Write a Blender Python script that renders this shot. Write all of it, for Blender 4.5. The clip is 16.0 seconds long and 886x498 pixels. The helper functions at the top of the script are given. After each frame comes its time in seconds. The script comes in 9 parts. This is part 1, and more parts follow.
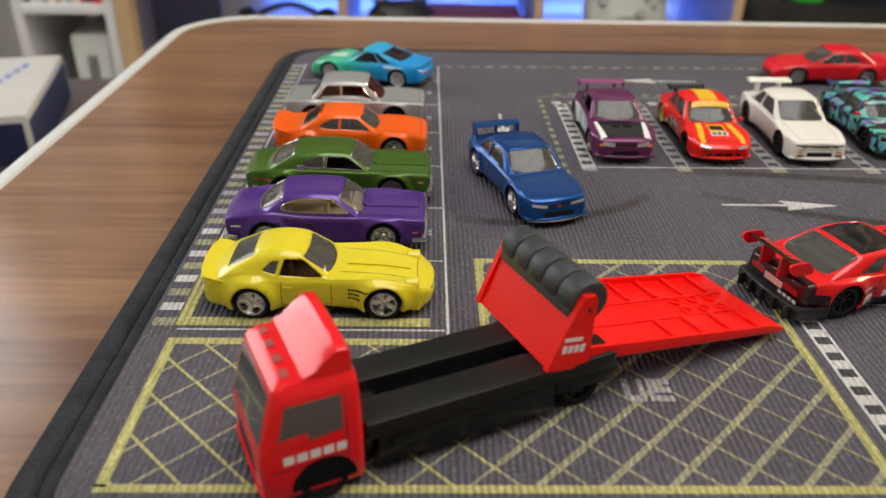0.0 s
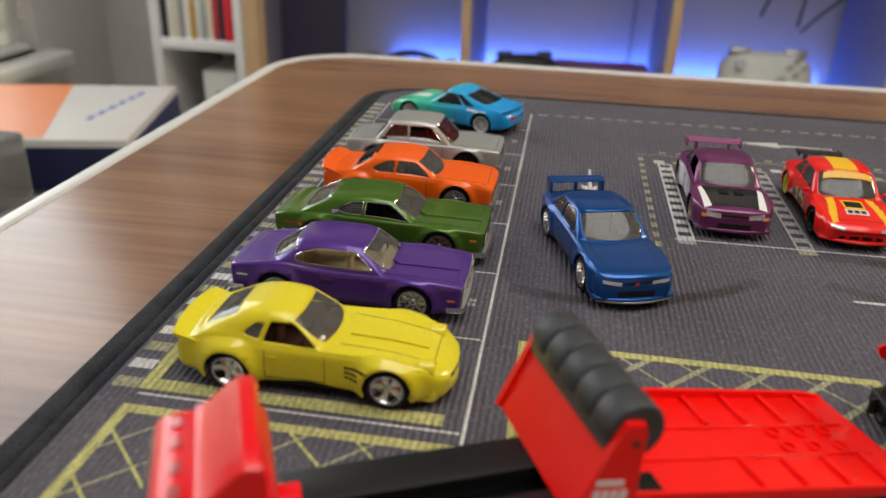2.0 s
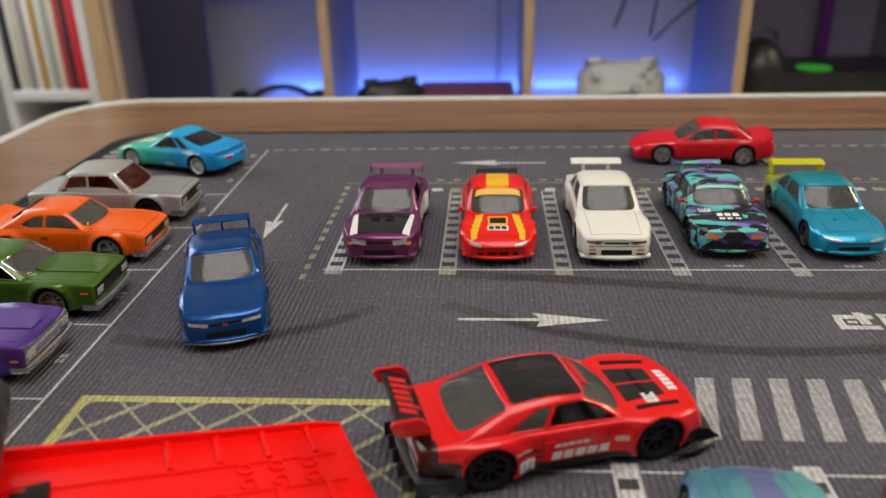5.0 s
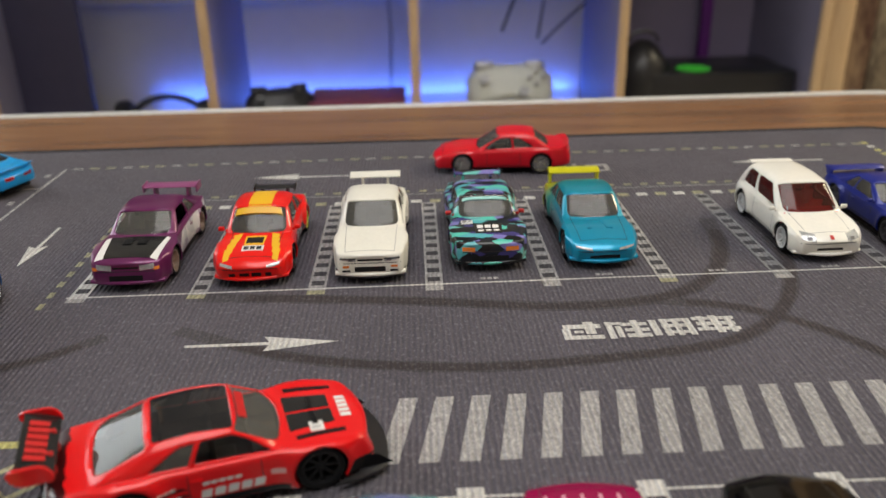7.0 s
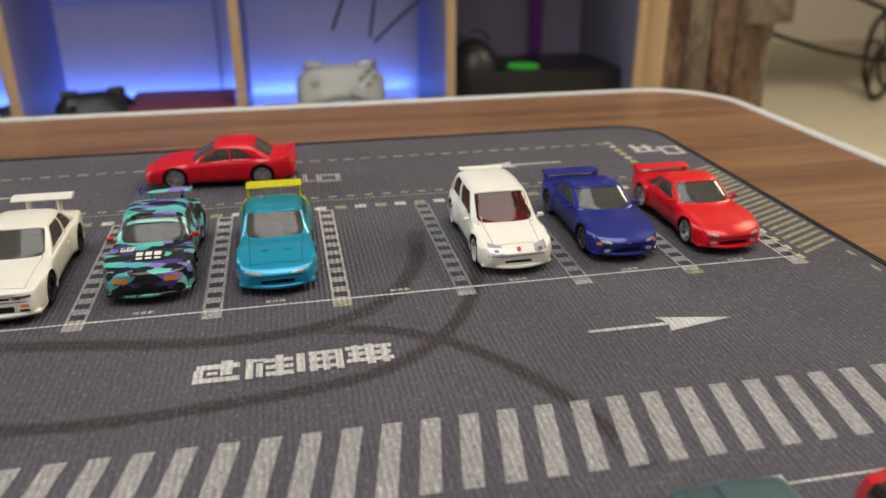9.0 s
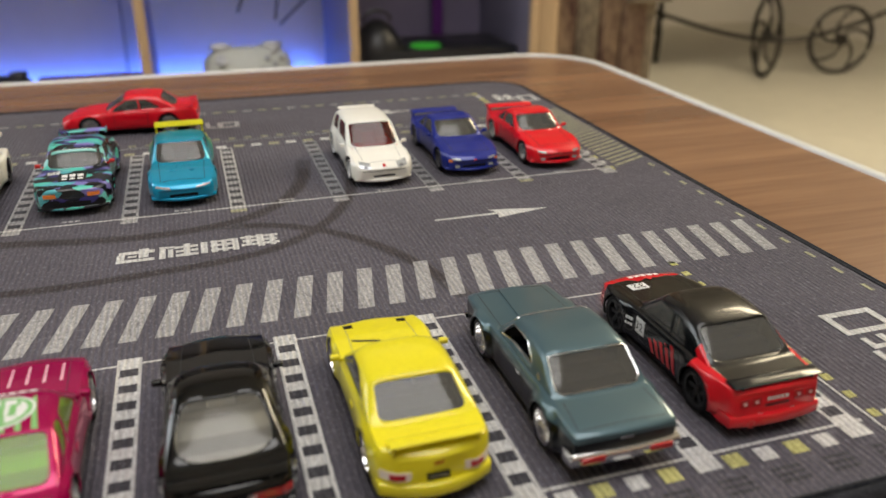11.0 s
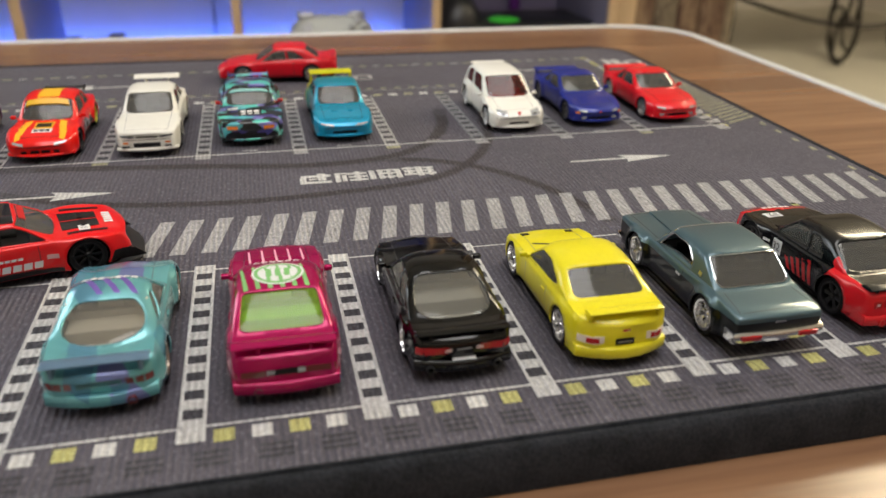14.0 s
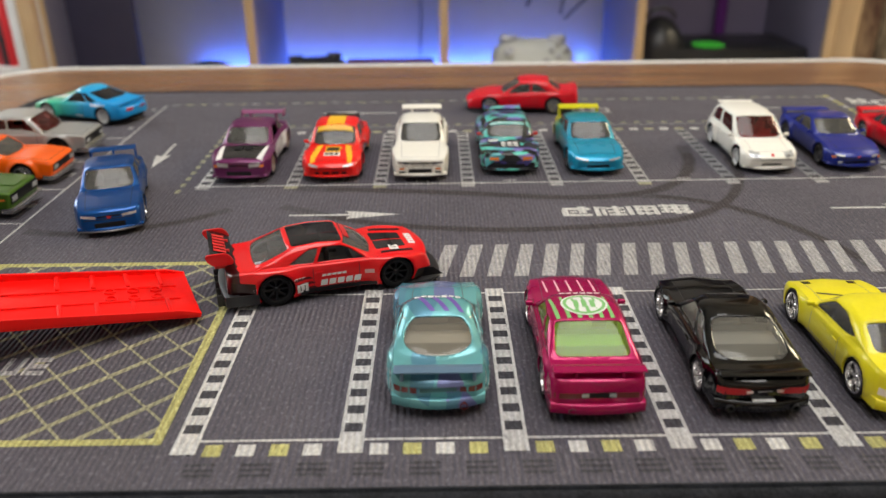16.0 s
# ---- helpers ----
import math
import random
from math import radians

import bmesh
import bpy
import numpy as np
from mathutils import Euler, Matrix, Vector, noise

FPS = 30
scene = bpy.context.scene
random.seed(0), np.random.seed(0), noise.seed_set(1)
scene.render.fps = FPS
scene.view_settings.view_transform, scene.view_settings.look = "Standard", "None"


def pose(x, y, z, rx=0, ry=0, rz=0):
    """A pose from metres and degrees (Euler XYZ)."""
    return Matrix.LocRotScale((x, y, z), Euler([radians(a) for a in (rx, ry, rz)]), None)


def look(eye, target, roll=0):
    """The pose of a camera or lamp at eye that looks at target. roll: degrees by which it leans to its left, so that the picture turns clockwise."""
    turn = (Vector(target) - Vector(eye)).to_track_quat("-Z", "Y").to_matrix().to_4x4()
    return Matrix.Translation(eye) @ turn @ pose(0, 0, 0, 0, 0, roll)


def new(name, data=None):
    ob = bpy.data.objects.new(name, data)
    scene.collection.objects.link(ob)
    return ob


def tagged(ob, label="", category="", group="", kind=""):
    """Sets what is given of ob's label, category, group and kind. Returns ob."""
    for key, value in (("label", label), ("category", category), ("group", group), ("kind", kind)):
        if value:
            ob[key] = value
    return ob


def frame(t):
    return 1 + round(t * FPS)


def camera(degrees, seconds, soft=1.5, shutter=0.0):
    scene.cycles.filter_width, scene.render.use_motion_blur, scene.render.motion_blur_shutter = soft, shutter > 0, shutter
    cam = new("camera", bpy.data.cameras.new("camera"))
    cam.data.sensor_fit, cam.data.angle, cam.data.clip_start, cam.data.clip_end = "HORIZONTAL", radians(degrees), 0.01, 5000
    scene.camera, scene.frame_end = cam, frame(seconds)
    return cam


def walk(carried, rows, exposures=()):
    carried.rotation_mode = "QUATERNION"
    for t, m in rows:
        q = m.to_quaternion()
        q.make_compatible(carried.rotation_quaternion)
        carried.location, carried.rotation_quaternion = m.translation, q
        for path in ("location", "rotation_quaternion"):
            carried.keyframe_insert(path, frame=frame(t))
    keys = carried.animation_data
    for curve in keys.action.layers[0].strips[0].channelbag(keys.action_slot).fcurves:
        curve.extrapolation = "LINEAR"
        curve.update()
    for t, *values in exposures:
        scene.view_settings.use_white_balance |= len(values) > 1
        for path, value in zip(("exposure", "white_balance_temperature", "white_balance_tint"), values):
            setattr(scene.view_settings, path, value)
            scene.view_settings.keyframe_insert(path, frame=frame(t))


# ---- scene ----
cam = camera(58.8, 16.0)
PATH = [
    (0, (-0.006, -0.008, 0.151), (0.033, 1.744, -0.813), 1.1),
    (0.5, (-0.02, 0.028, 0.138), (-0.041, 1.79, -0.806), 1.2),
    (1, (-0.014, 0.057, 0.126), (-0.111, 1.83, -0.793), 1.3),
    (1.5, (-0.004, 0.06, 0.124), (-0.178, 1.843, -0.765), 1.7),
    (2, (0.018, 0.046, 0.13), (-0.245, 1.838, -0.719), 2.0),
    (2.5, (0.042, 0.046, 0.123), (-0.346, 1.838, -0.677), 2.0),
    (3, (0.061, 0.051, 0.125), (-0.396, 1.83, -0.664), 1.7),
    (3.5, (0.075, 0.056, 0.129), (-0.363, 1.839, -0.665), 0.8),
    (4, (0.096, 0.059, 0.134), (-0.208, 1.869, -0.662), -0.2),
    (4.2, (0.107, 0.059, 0.136), (-0.149, 1.873, -0.665), -0.7),
    (6.3, (0.177, 0.065, 0.136), (0.189, 1.906, -0.646), -0.8),
    (6.5, (0.187, 0.066, 0.139), (0.211, 1.903, -0.652), -1.0),
    (7, (0.209, 0.068, 0.138), (0.269, 1.904, -0.653), -1.2),
    (7.5, (0.23, 0.073, 0.134), (0.333, 1.911, -0.647), -1.3),
    (8, (0.255, 0.08, 0.134), (0.417, 1.912, -0.651), -1.2),
    (8.5, (0.277, 0.084, 0.136), (0.518, 1.905, -0.655), -0.9),
    (9, (0.294, 0.088, 0.135), (0.655, 1.886, -0.664), -0.1),
    (9.5, (0.303, 0.085, 0.136), (0.733, 1.868, -0.662), 0.2),
    (10, (0.298, 0.069, 0.139), (0.791, 1.831, -0.669), 0.4),
    (10.2, (0.297, 0.053, 0.137), (0.803, 1.811, -0.67), 0.2),
    (12.3, (0.296, -0.024, 0.13), (0.884, 1.678, -0.74), 1.2),
    (12.5, (0.288, -0.025, 0.13), (0.868, 1.678, -0.743), 1.4),
    (13, (0.272, -0.027, 0.128), (0.807, 1.691, -0.744), 1.4),
    (13.5, (0.259, -0.028, 0.128), (0.742, 1.706, -0.744), 1.3),
    (14, (0.244, -0.031, 0.129), (0.665, 1.719, -0.743), 1.0),
    (14.5, (0.235, -0.034, 0.13), (0.584, 1.733, -0.739), 0.8),
    (15, (0.224, -0.036, 0.132), (0.483, 1.75, -0.729), 0.5),
    (15.5, (0.21, -0.041, 0.138), (0.344, 1.764, -0.713), -0.2),
    (16, (0.199, -0.044, 0.144), (0.207, 1.773, -0.692), -0.6),
]
EXPOSURES = [(0.0, 0.08), (1.5, 0.0), (2.5, -0.17), (3.5, -0.24), (4.2, -0.18), (6.3, -0.08), (10.2, -0.03), (12.3, 0.07), (16.0, 0.14)]
walk(cam, [(t, look(eye, target, roll)) for t, eye, target, roll in PATH], EXPOSURES)
cam.data.dof.use_dof = True
cam.data.dof.focus_distance = 0.29
cam.data.dof.aperture_fstop = 11.5
# The top of the mat is at z = 0; the table stands on the floor at z = -0.75.
FLOOR_Z = -0.75
TABLE_Z = -0.014

# ---- world and light ----
world = bpy.data.worlds.new("world")
scene.world = world
world.use_nodes = True
wn = world.node_tree
sky = wn.nodes.new("ShaderNodeTexSky")
sky.sky_type, sky.sun_disc = "NISHITA", False
sky.sun_elevation, sky.sun_rotation = radians(40), radians(274)
wn.nodes["Background"].inputs["Strength"].default_value = 0.12
wn.links.new(sky.outputs["Color"], wn.nodes["Background"].inputs["Color"])


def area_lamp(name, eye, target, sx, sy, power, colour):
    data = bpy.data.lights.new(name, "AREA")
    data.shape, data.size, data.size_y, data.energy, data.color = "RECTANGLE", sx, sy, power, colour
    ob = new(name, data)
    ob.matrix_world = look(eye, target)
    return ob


# Overhead light is assumed: no ceiling fitting is seen or built.
area_lamp("assumed_overhead_light", (0.33, -0.05, 1.70), (0.33, -0.05, 0), 1.3, 1.3, 25, (1.0, 0.97, 0.95))
# Area lamp added on the room side of the closed blind for the window's daylight.
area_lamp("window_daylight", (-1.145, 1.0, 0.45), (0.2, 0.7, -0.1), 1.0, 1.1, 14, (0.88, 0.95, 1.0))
# Unseen warm light, added to brighten the right of the table and floor.
area_lamp("added_warm_light", (2.7, 1.5, 1.70), (2.7, 1.7, 0), 1.2, 1.2, 104, (1.0, 0.85, 0.58))
area_lamp("led_strip_light", (0.10, 1.944, -0.270), (0.10, 1.944, 0.5), 0.98, 0.012, 1.6, (0.06, 0.17, 1.0))

sun_data = bpy.data.lights.new("sun", "SUN")
sun_data.energy, sun_data.angle, sun_data.color = 4.0, radians(0.5), (1.0, 0.95, 0.88)
sun = new("sun", sun_data)
sun.matrix_world = look((-4.0, 1.2, 2.9), (-1.1, 1.0, 0.4))

# ---- materials ----


def material(name, colour, rough=0.5, metal=0.0, coat=0.0, grain=0.0, scale=300.0, bump=0.0, flake=0.0, transmission=0.0, emit=0.0, spec=0.5):
    """A plain surface with fine variation in tone (grain), relief (bump) and metal flake."""
    m = bpy.data.materials.new(name)
    m.use_nodes = True
    t = m.node_tree
    p = t.nodes["Principled BSDF"]
    p.inputs["Base Color"].default_value = (*colour, 1)
    p.inputs["Roughness"].default_value = rough
    p.inputs["Metallic"].default_value = metal
    p.inputs["Coat Weight"].default_value = coat
    p.inputs["Coat Roughness"].default_value = 0.06
    p.inputs["Specular IOR Level"].default_value = spec
    p.inputs["Transmission Weight"].default_value = transmission
    if emit:
        p.inputs["Emission Color"].default_value = (*colour, 1)
        p.inputs["Emission Strength"].default_value = emit
    if grain or bump or flake:
        co = t.nodes.new("ShaderNodeTexCoord")
        n = t.nodes.new("ShaderNodeTexNoise")
        n.inputs["Scale"].default_value, n.inputs["Detail"].default_value = scale, 4
        t.links.new(co.outputs["Object"], n.inputs["Vector"])
        big = t.nodes.new("ShaderNodeTexNoise")
        big.inputs["Scale"].default_value, big.inputs["Detail"].default_value = scale * 0.13, 3
        t.links.new(co.outputs["Object"], big.inputs["Vector"])
        if grain:
            add = t.nodes.new("ShaderNodeMath")
            add.operation = "ADD"
            t.links.new(n.outputs["Fac"], add.inputs[0])
            t.links.new(big.outputs["Fac"], add.inputs[1])
            ramp = t.nodes.new("ShaderNodeMapRange")
            ramp.inputs["From Min"].default_value, ramp.inputs["From Max"].default_value = 0.6, 1.4
            ramp.inputs["To Min"].default_value, ramp.inputs["To Max"].default_value = 1 - grain, 1 + grain
            t.links.new(add.outputs[0], ramp.inputs["Value"])
            mul = t.nodes.new("ShaderNodeVectorMath")
            mul.operation = "SCALE"
            mul.inputs[0].default_value = colour
            t.links.new(ramp.outputs[0], mul.inputs["Scale"])
            t.links.new(mul.outputs[0], p.inputs["Base Color"])
        if bump:
            b = t.nodes.new("ShaderNodeBump")
            b.inputs["Strength"].default_value, b.inputs["Distance"].default_value = bump, 0.0005
            t.links.new(n.outputs["Fac"], b.inputs["Height"])
            t.links.new(b.outputs["Normal"], p.inputs["Normal"])
        if flake:
            v = t.nodes.new("ShaderNodeTexVoronoi")
            v.inputs["Scale"].default_value = 9000
            t.links.new(co.outputs["Object"], v.inputs["Vector"])
            b = t.nodes.new("ShaderNodeBump")
            b.inputs["Strength"].default_value, b.inputs["Distance"].default_value = flake, 0.00002
            t.links.new(v.outputs["Color"], b.inputs["Height"])
            t.links.new(b.outputs["Normal"], p.inputs["Normal"])
    return m


def fabric(name, colour, worn=0.0):
    """Ribbed printed cloth: ribs along y, pale flecks, soft stains. worn: how much of the print shows dark cloth through."""
    m = bpy.data.materials.new(name)
    m.use_nodes = True
    t = m.node_tree
    p = t.nodes["Principled BSDF"]
    p.inputs["Roughness"].default_value = 0.9
    p.inputs["Specular IOR Level"].default_value = 0.2
    co = t.nodes.new("ShaderNodeTexCoord")

    def noise_at(sx, sy, scale, detail=3):
        mp = t.nodes.new("ShaderNodeMapping")
        mp.inputs["Scale"].default_value = (sx, sy, 1)
        n = t.nodes.new("ShaderNodeTexNoise")
        n.inputs["Scale"].default_value, n.inputs["Detail"].default_value = scale, detail
        t.links.new(co.outputs["Object"], mp.inputs["Vector"])
        t.links.new(mp.outputs[0], n.inputs["Vector"])
        return n

    wave = t.nodes.new("ShaderNodeTexWave")
    wave.wave_type, wave.bands_direction = "BANDS", "X"
    wave.inputs["Scale"].default_value = 157
    wave.inputs["Distortion"].default_value = 1.3
    wave.inputs["Detail"].default_value = 1.5
    wave.inputs["Detail Scale"].default_value = 1.2
    t.links.new(co.outputs["Object"], wave.inputs["Vector"])
    fleck = noise_at(1.0, 0.45, 1000, 2)
    cloud = noise_at(1, 1, 22, 5)
    fine = noise_at(1, 1, 1500, 2)

    def ranged(out, a, b, lo, hi):
        r = t.nodes.new("ShaderNodeMapRange")
        for key, v in (("From Min", a), ("From Max", b), ("To Min", lo), ("To Max", hi)):
            r.inputs[key].default_value = v
        t.links.new(out, r.inputs["Value"])
        return r.outputs[0]

    def mixed(fac, a, b):
        x = t.nodes.new("ShaderNodeMix")
        x.data_type = "RGBA"
        t.links.new(fac, x.inputs["Factor"])
        for key, v in ((6, a), (7, b)):
            if isinstance(v, tuple):
                x.inputs[key].default_value = (*v, 1)
            else:
                t.links.new(v, x.inputs[key])
        return x.outputs[2]

    c = mixed(ranged(cloud.outputs["Fac"], 0.3, 0.7, 0, 1), tuple(v * 0.86 for v in colour), tuple(v * 1.14 for v in colour))
    broken = noise_at(1.0, 0.35, 420, 3)
    gap = t.nodes.new("ShaderNodeMath")
    gap.operation = "MULTIPLY"
    t.links.new(ranged(wave.outputs["Fac"], 0.0, 1.0, 0.62, 0.0), gap.inputs[0])
    t.links.new(ranged(broken.outputs["Fac"], 0.35, 0.62, 0.25, 1.0), gap.inputs[1])
    c = mixed(gap.outputs[0], c, tuple(v * 0.42 for v in colour))
    c = mixed(ranged(fine.outputs["Fac"], 0.35, 0.68, 0.58, 0.0), c, tuple(v * 0.45 for v in colour))
    pale = tuple(min(0.8, v * 1.5 + 0.05) for v in colour)
    c = mixed(ranged(fleck.outputs["Fac"], 0.54, 0.72, 0, 0.5), c, pale)
    if worn:
        w = noise_at(1.0, 0.3, 900, 4)
        c = mixed(ranged(w.outputs["Fac"], 0.62 - 0.10 * worn, 0.80 - 0.10 * worn, 0, 0.6), c, (0.055, 0.053, 0.06))
    t.links.new(c, p.inputs["Base Color"])
    add = t.nodes.new("ShaderNodeMath")
    add.operation = "MULTIPLY_ADD"
    add.inputs[1].default_value = 0.35
    t.links.new(fine.outputs["Fac"], add.inputs[0])
    t.links.new(wave.outputs["Fac"], add.inputs[2])
    b = t.nodes.new("ShaderNodeBump")
    b.inputs["Strength"].default_value, b.inputs["Distance"].default_value = 0.85, 0.0006
    t.links.new(add.outputs[0], b.inputs["Height"])
    t.links.new(b.outputs["Normal"], p.inputs["Normal"])
    return m


def wood(name, dark, light, along="X", rough=0.38, stretch=14.0, scale=34.0, contrast=1.0):
    m = bpy.data.materials.new(name)
    m.use_nodes = True
    t = m.node_tree
    p = t.nodes["Principled BSDF"]
    co = t.nodes.new("ShaderNodeTexCoord")
    mp = t.nodes.new("ShaderNodeMapping")
    s = [1.0, 1.0, 1.0]
    s["XYZ".index(along)] = 1.0 / stretch
    mp.inputs["Scale"].default_value = s
    n = t.nodes.new("ShaderNodeTexNoise")
    n.inputs["Scale"].default_value, n.inputs["Detail"].default_value, n.inputs["Roughness"].default_value = scale, 7, 0.62
    n.inputs["Distortion"].default_value = 0.5
    fine = t.nodes.new("ShaderNodeTexNoise")
    fine.inputs["Scale"].default_value, fine.inputs["Detail"].default_value = scale * 9, 3
    t.links.new(co.outputs["Object"], mp.inputs["Vector"])
    for x in (n, fine):
        t.links.new(mp.outputs[0], x.inputs["Vector"])
    add = t.nodes.new("ShaderNodeMath")
    add.operation = "MULTIPLY_ADD"
    add.inputs[1].default_value = 0.4
    t.links.new(fine.outputs["Fac"], add.inputs[0])
    t.links.new(n.outputs["Fac"], add.inputs[2])
    r = t.nodes.new("ShaderNodeValToRGB")
    r.color_ramp.elements[0].position, r.color_ramp.elements[0].color = 0.70 - 0.22 / contrast, (*dark, 1)
    r.color_ramp.elements[1].position, r.color_ramp.elements[1].color = 0.70 + 0.22 / contrast, (*light, 1)
    t.links.new(add.outputs[0], r.inputs["Fac"])
    t.links.new(r.outputs["Color"], p.inputs["Base Color"])
    p.inputs["Roughness"].default_value = rough
    b = t.nodes.new("ShaderNodeBump")
    b.inputs["Strength"].default_value, b.inputs["Distance"].default_value = 0.12, 0.0004
    t.links.new(fine.outputs["Fac"], b.inputs["Height"])
    t.links.new(b.outputs["Normal"], p.inputs["Normal"])
    return m


M_MAT = fabric("mat_grey_ribbed_cloth", (0.122, 0.114, 0.137))
M_WHITE_PRINT = fabric("white_print_on_cloth", (0.70, 0.69, 0.67), 0.35)
M_GREY_PRINT = fabric("grey_print_on_cloth", (0.43, 0.42, 0.42), 0.5)
M_FAINT_PRINT = fabric("faint_grey_print_on_cloth", (0.29, 0.29, 0.30), 0.8)
M_YELLOW_PRINT = fabric("yellow_print_on_cloth", (0.56, 0.53, 0.21), 0.45)
M_PALE_YELLOW = fabric("pale_yellow_print_on_cloth", (0.40, 0.385, 0.25), 0.8)
M_SKID = fabric("dark_tyre_track_print", (0.068, 0.058, 0.063))
M_SKID_SOFT = fabric("soft_tyre_track_print", (0.090, 0.083, 0.093))
M_DARK_PRINT = fabric("dark_print_on_cloth", (0.076, 0.073, 0.083))
M_RIM = material("black_cloth_mat_edge", (0.025, 0.027, 0.032), 0.88, grain=0.6, scale=900, bump=0.9, spec=0.2)
M_TABLE = wood("brown_wood_laminate", (0.138, 0.066, 0.037), (0.300, 0.166, 0.088), "X", 0.22, 16, 26, 0.9)
M_TABLE_EDGE = material("pale_grey_plastic_edge", (0.60, 0.61, 0.60), 0.35, grain=0.05, scale=80)
M_METAL_GREY = material("grey_metal", (0.35, 0.35, 0.36), 0.4, 0.8)
M_WALL = material("pale_grey_wall_paint", (0.56, 0.53, 0.50), 0.8, grain=0.04, scale=30, bump=0.1)
M_CEIL = material("white_ceiling_paint", (0.75, 0.74, 0.72), 0.9, grain=0.03, scale=20)
M_FLOOR = material("beige_floor_tile", (0.45, 0.43, 0.375), 0.45, grain=0.10, scale=12)
M_SHELF_WHITE = material("white_shelf_board", (0.68, 0.67, 0.68), 0.5, grain=0.04, scale=40)
M_SHELF_EDGE = wood("pale_wood_shelf_edge", (0.42, 0.27, 0.14), (0.62, 0.44, 0.26), "Z", 0.5, 10, 20)
M_BLACK_PLASTIC = material("black_plastic", (0.016, 0.016, 0.018), 0.38, grain=0.2, scale=200)
M_WHITE_PLASTIC = material("off_white_plastic", (0.60, 0.62, 0.58), 0.42, grain=0.05, scale=60)


def lin(h):
    """Linear colour from a hex string."""
    return tuple((int(h[i:i + 2], 16) / 255) ** 2.2 for i in (0, 2, 4))


def window_glass(name, tint, haze, share=0.30):
    m = bpy.data.materials.new(name)
    m.use_nodes = True
    t = m.node_tree
    out = t.nodes["Material Output"]
    t.nodes.remove(t.nodes["Principled BSDF"])
    tr = t.nodes.new("ShaderNodeBsdfTransparent")
    tr.inputs["Color"].default_value = (*tint, 1)
    di = t.nodes.new("ShaderNodeBsdfDiffuse")
    di.inputs["Color"].default_value = (*haze, 1)
    gl = t.nodes.new("ShaderNodeBsdfGlossy")
    gl.inputs["Roughness"].default_value = 0.06
    mix = t.nodes.new("ShaderNodeMixShader")
    mix.inputs[0].default_value = share
    t.links.new(tr.outputs[0], mix.inputs[1])
    t.links.new(di.outputs[0], mix.inputs[2])
    fr = t.nodes.new("ShaderNodeFresnel")
    fr.inputs["IOR"].default_value = 1.5
    top = t.nodes.new("ShaderNodeMixShader")
    t.links.new(fr.outputs[0], top.inputs[0])
    t.links.new(mix.outputs[0], top.inputs[1])
    t.links.new(gl.outputs[0], top.inputs[2])
    t.links.new(top.outputs[0], out.inputs["Surface"])
    return m


# ---- building helpers ----


def shade(me, angle=35.0):
    me.shade_smooth()
    me.set_sharp_from_angle(angle=radians(angle))


def mesh_of(name, bm, mat, angle=35.0):
    me = bpy.data.meshes.new(name)
    bm.normal_update()
    bm.to_mesh(me)
    bm.free()
    me.materials.append(mat)
    shade(me, angle)
    return me


def part(name, bm, mat, parent=None, label="", angle=35.0):
    ob = new(name, mesh_of(name, bm, mat, angle))
    ob.parent = parent
    if label:
        ob["label"] = label
    return ob


def shared(name, me, parent, m):
    ob = new(name, me)
    ob.parent = parent
    ob.matrix_basis = m
    return ob


def thing(name, m, label, category, group="", kind=""):
    ob = new(name)
    ob.empty_display_size = 0.01
    ob.matrix_basis = m
    return tagged(ob, label, category, group, kind)


def box(bm, x0, x1, y0, y1, z0, z1, bevel=0.0, seg=2):
    vs = [bm.verts.new((x, y, z)) for z in (z0, z1) for x, y in ((x0, y0), (x1, y0), (x1, y1), (x0, y1))]
    fs = [bm.faces.new([vs[i] for i in f]) for f in ((3, 2, 1, 0), (4, 5, 6, 7), (0, 1, 5, 4), (1, 2, 6, 5), (2, 3, 7, 6), (3, 0, 4, 7))]
    if bevel:
        edges = list({e for f in fs for e in f.edges})
        bmesh.ops.bevel(bm, geom=edges, offset=bevel, segments=seg, profile=0.5, affect="EDGES")
    return vs


def boxed(x0, x1, y0, y1, z0, z1, bevel=0.0, seg=2):
    bm = bmesh.new()
    box(bm, x0, x1, y0, y1, z0, z1, bevel, seg)
    return bm


def rounded(x0, x1, y0, y1, r, seg=8):
    """A rounded rectangle, counter-clockwise."""
    out = []
    for cx, cy, a in ((x1 - r, y0 + r, -90), (x1 - r, y1 - r, 0), (x0 + r, y1 - r, 90), (x0 + r, y0 + r, 180)):
        for i in range(seg + 1):
            b = radians(a + 90 * i / seg)
            out.append((cx + r * math.cos(b), cy + r * math.sin(b)))
    return out


def loft(bm, loops, close=True, cap0=False, cap1=False):
    """Skins equal loops of points."""
    rows = [[bm.verts.new(p) for p in lp] for lp in loops]
    n = len(rows[0])
    for a, b in zip(rows, rows[1:]):
        for i in range(n if close else n - 1):
            j = (i + 1) % n
            bm.faces.new((a[i], a[j], b[j], b[i]))
    if cap0:
        bm.faces.new(rows[0][::-1])
    if cap1:
        bm.faces.new(rows[-1])
    return rows


def lathe(bm, profile, seg=24, axis="Y", cap=True):
    """Turns (radius, height) pairs round an axis."""
    loops = []
    for r, h in profile:
        lp = []
        for i in range(seg):
            a = 2 * math.pi * i / seg
            c, s = r * math.cos(a), r * math.sin(a)
            lp.append({"Y": (c, h, s), "Z": (c, s, h), "X": (h, c, s)}[axis])
        loops.append(lp)
    loft(bm, loops, True, cap, cap)


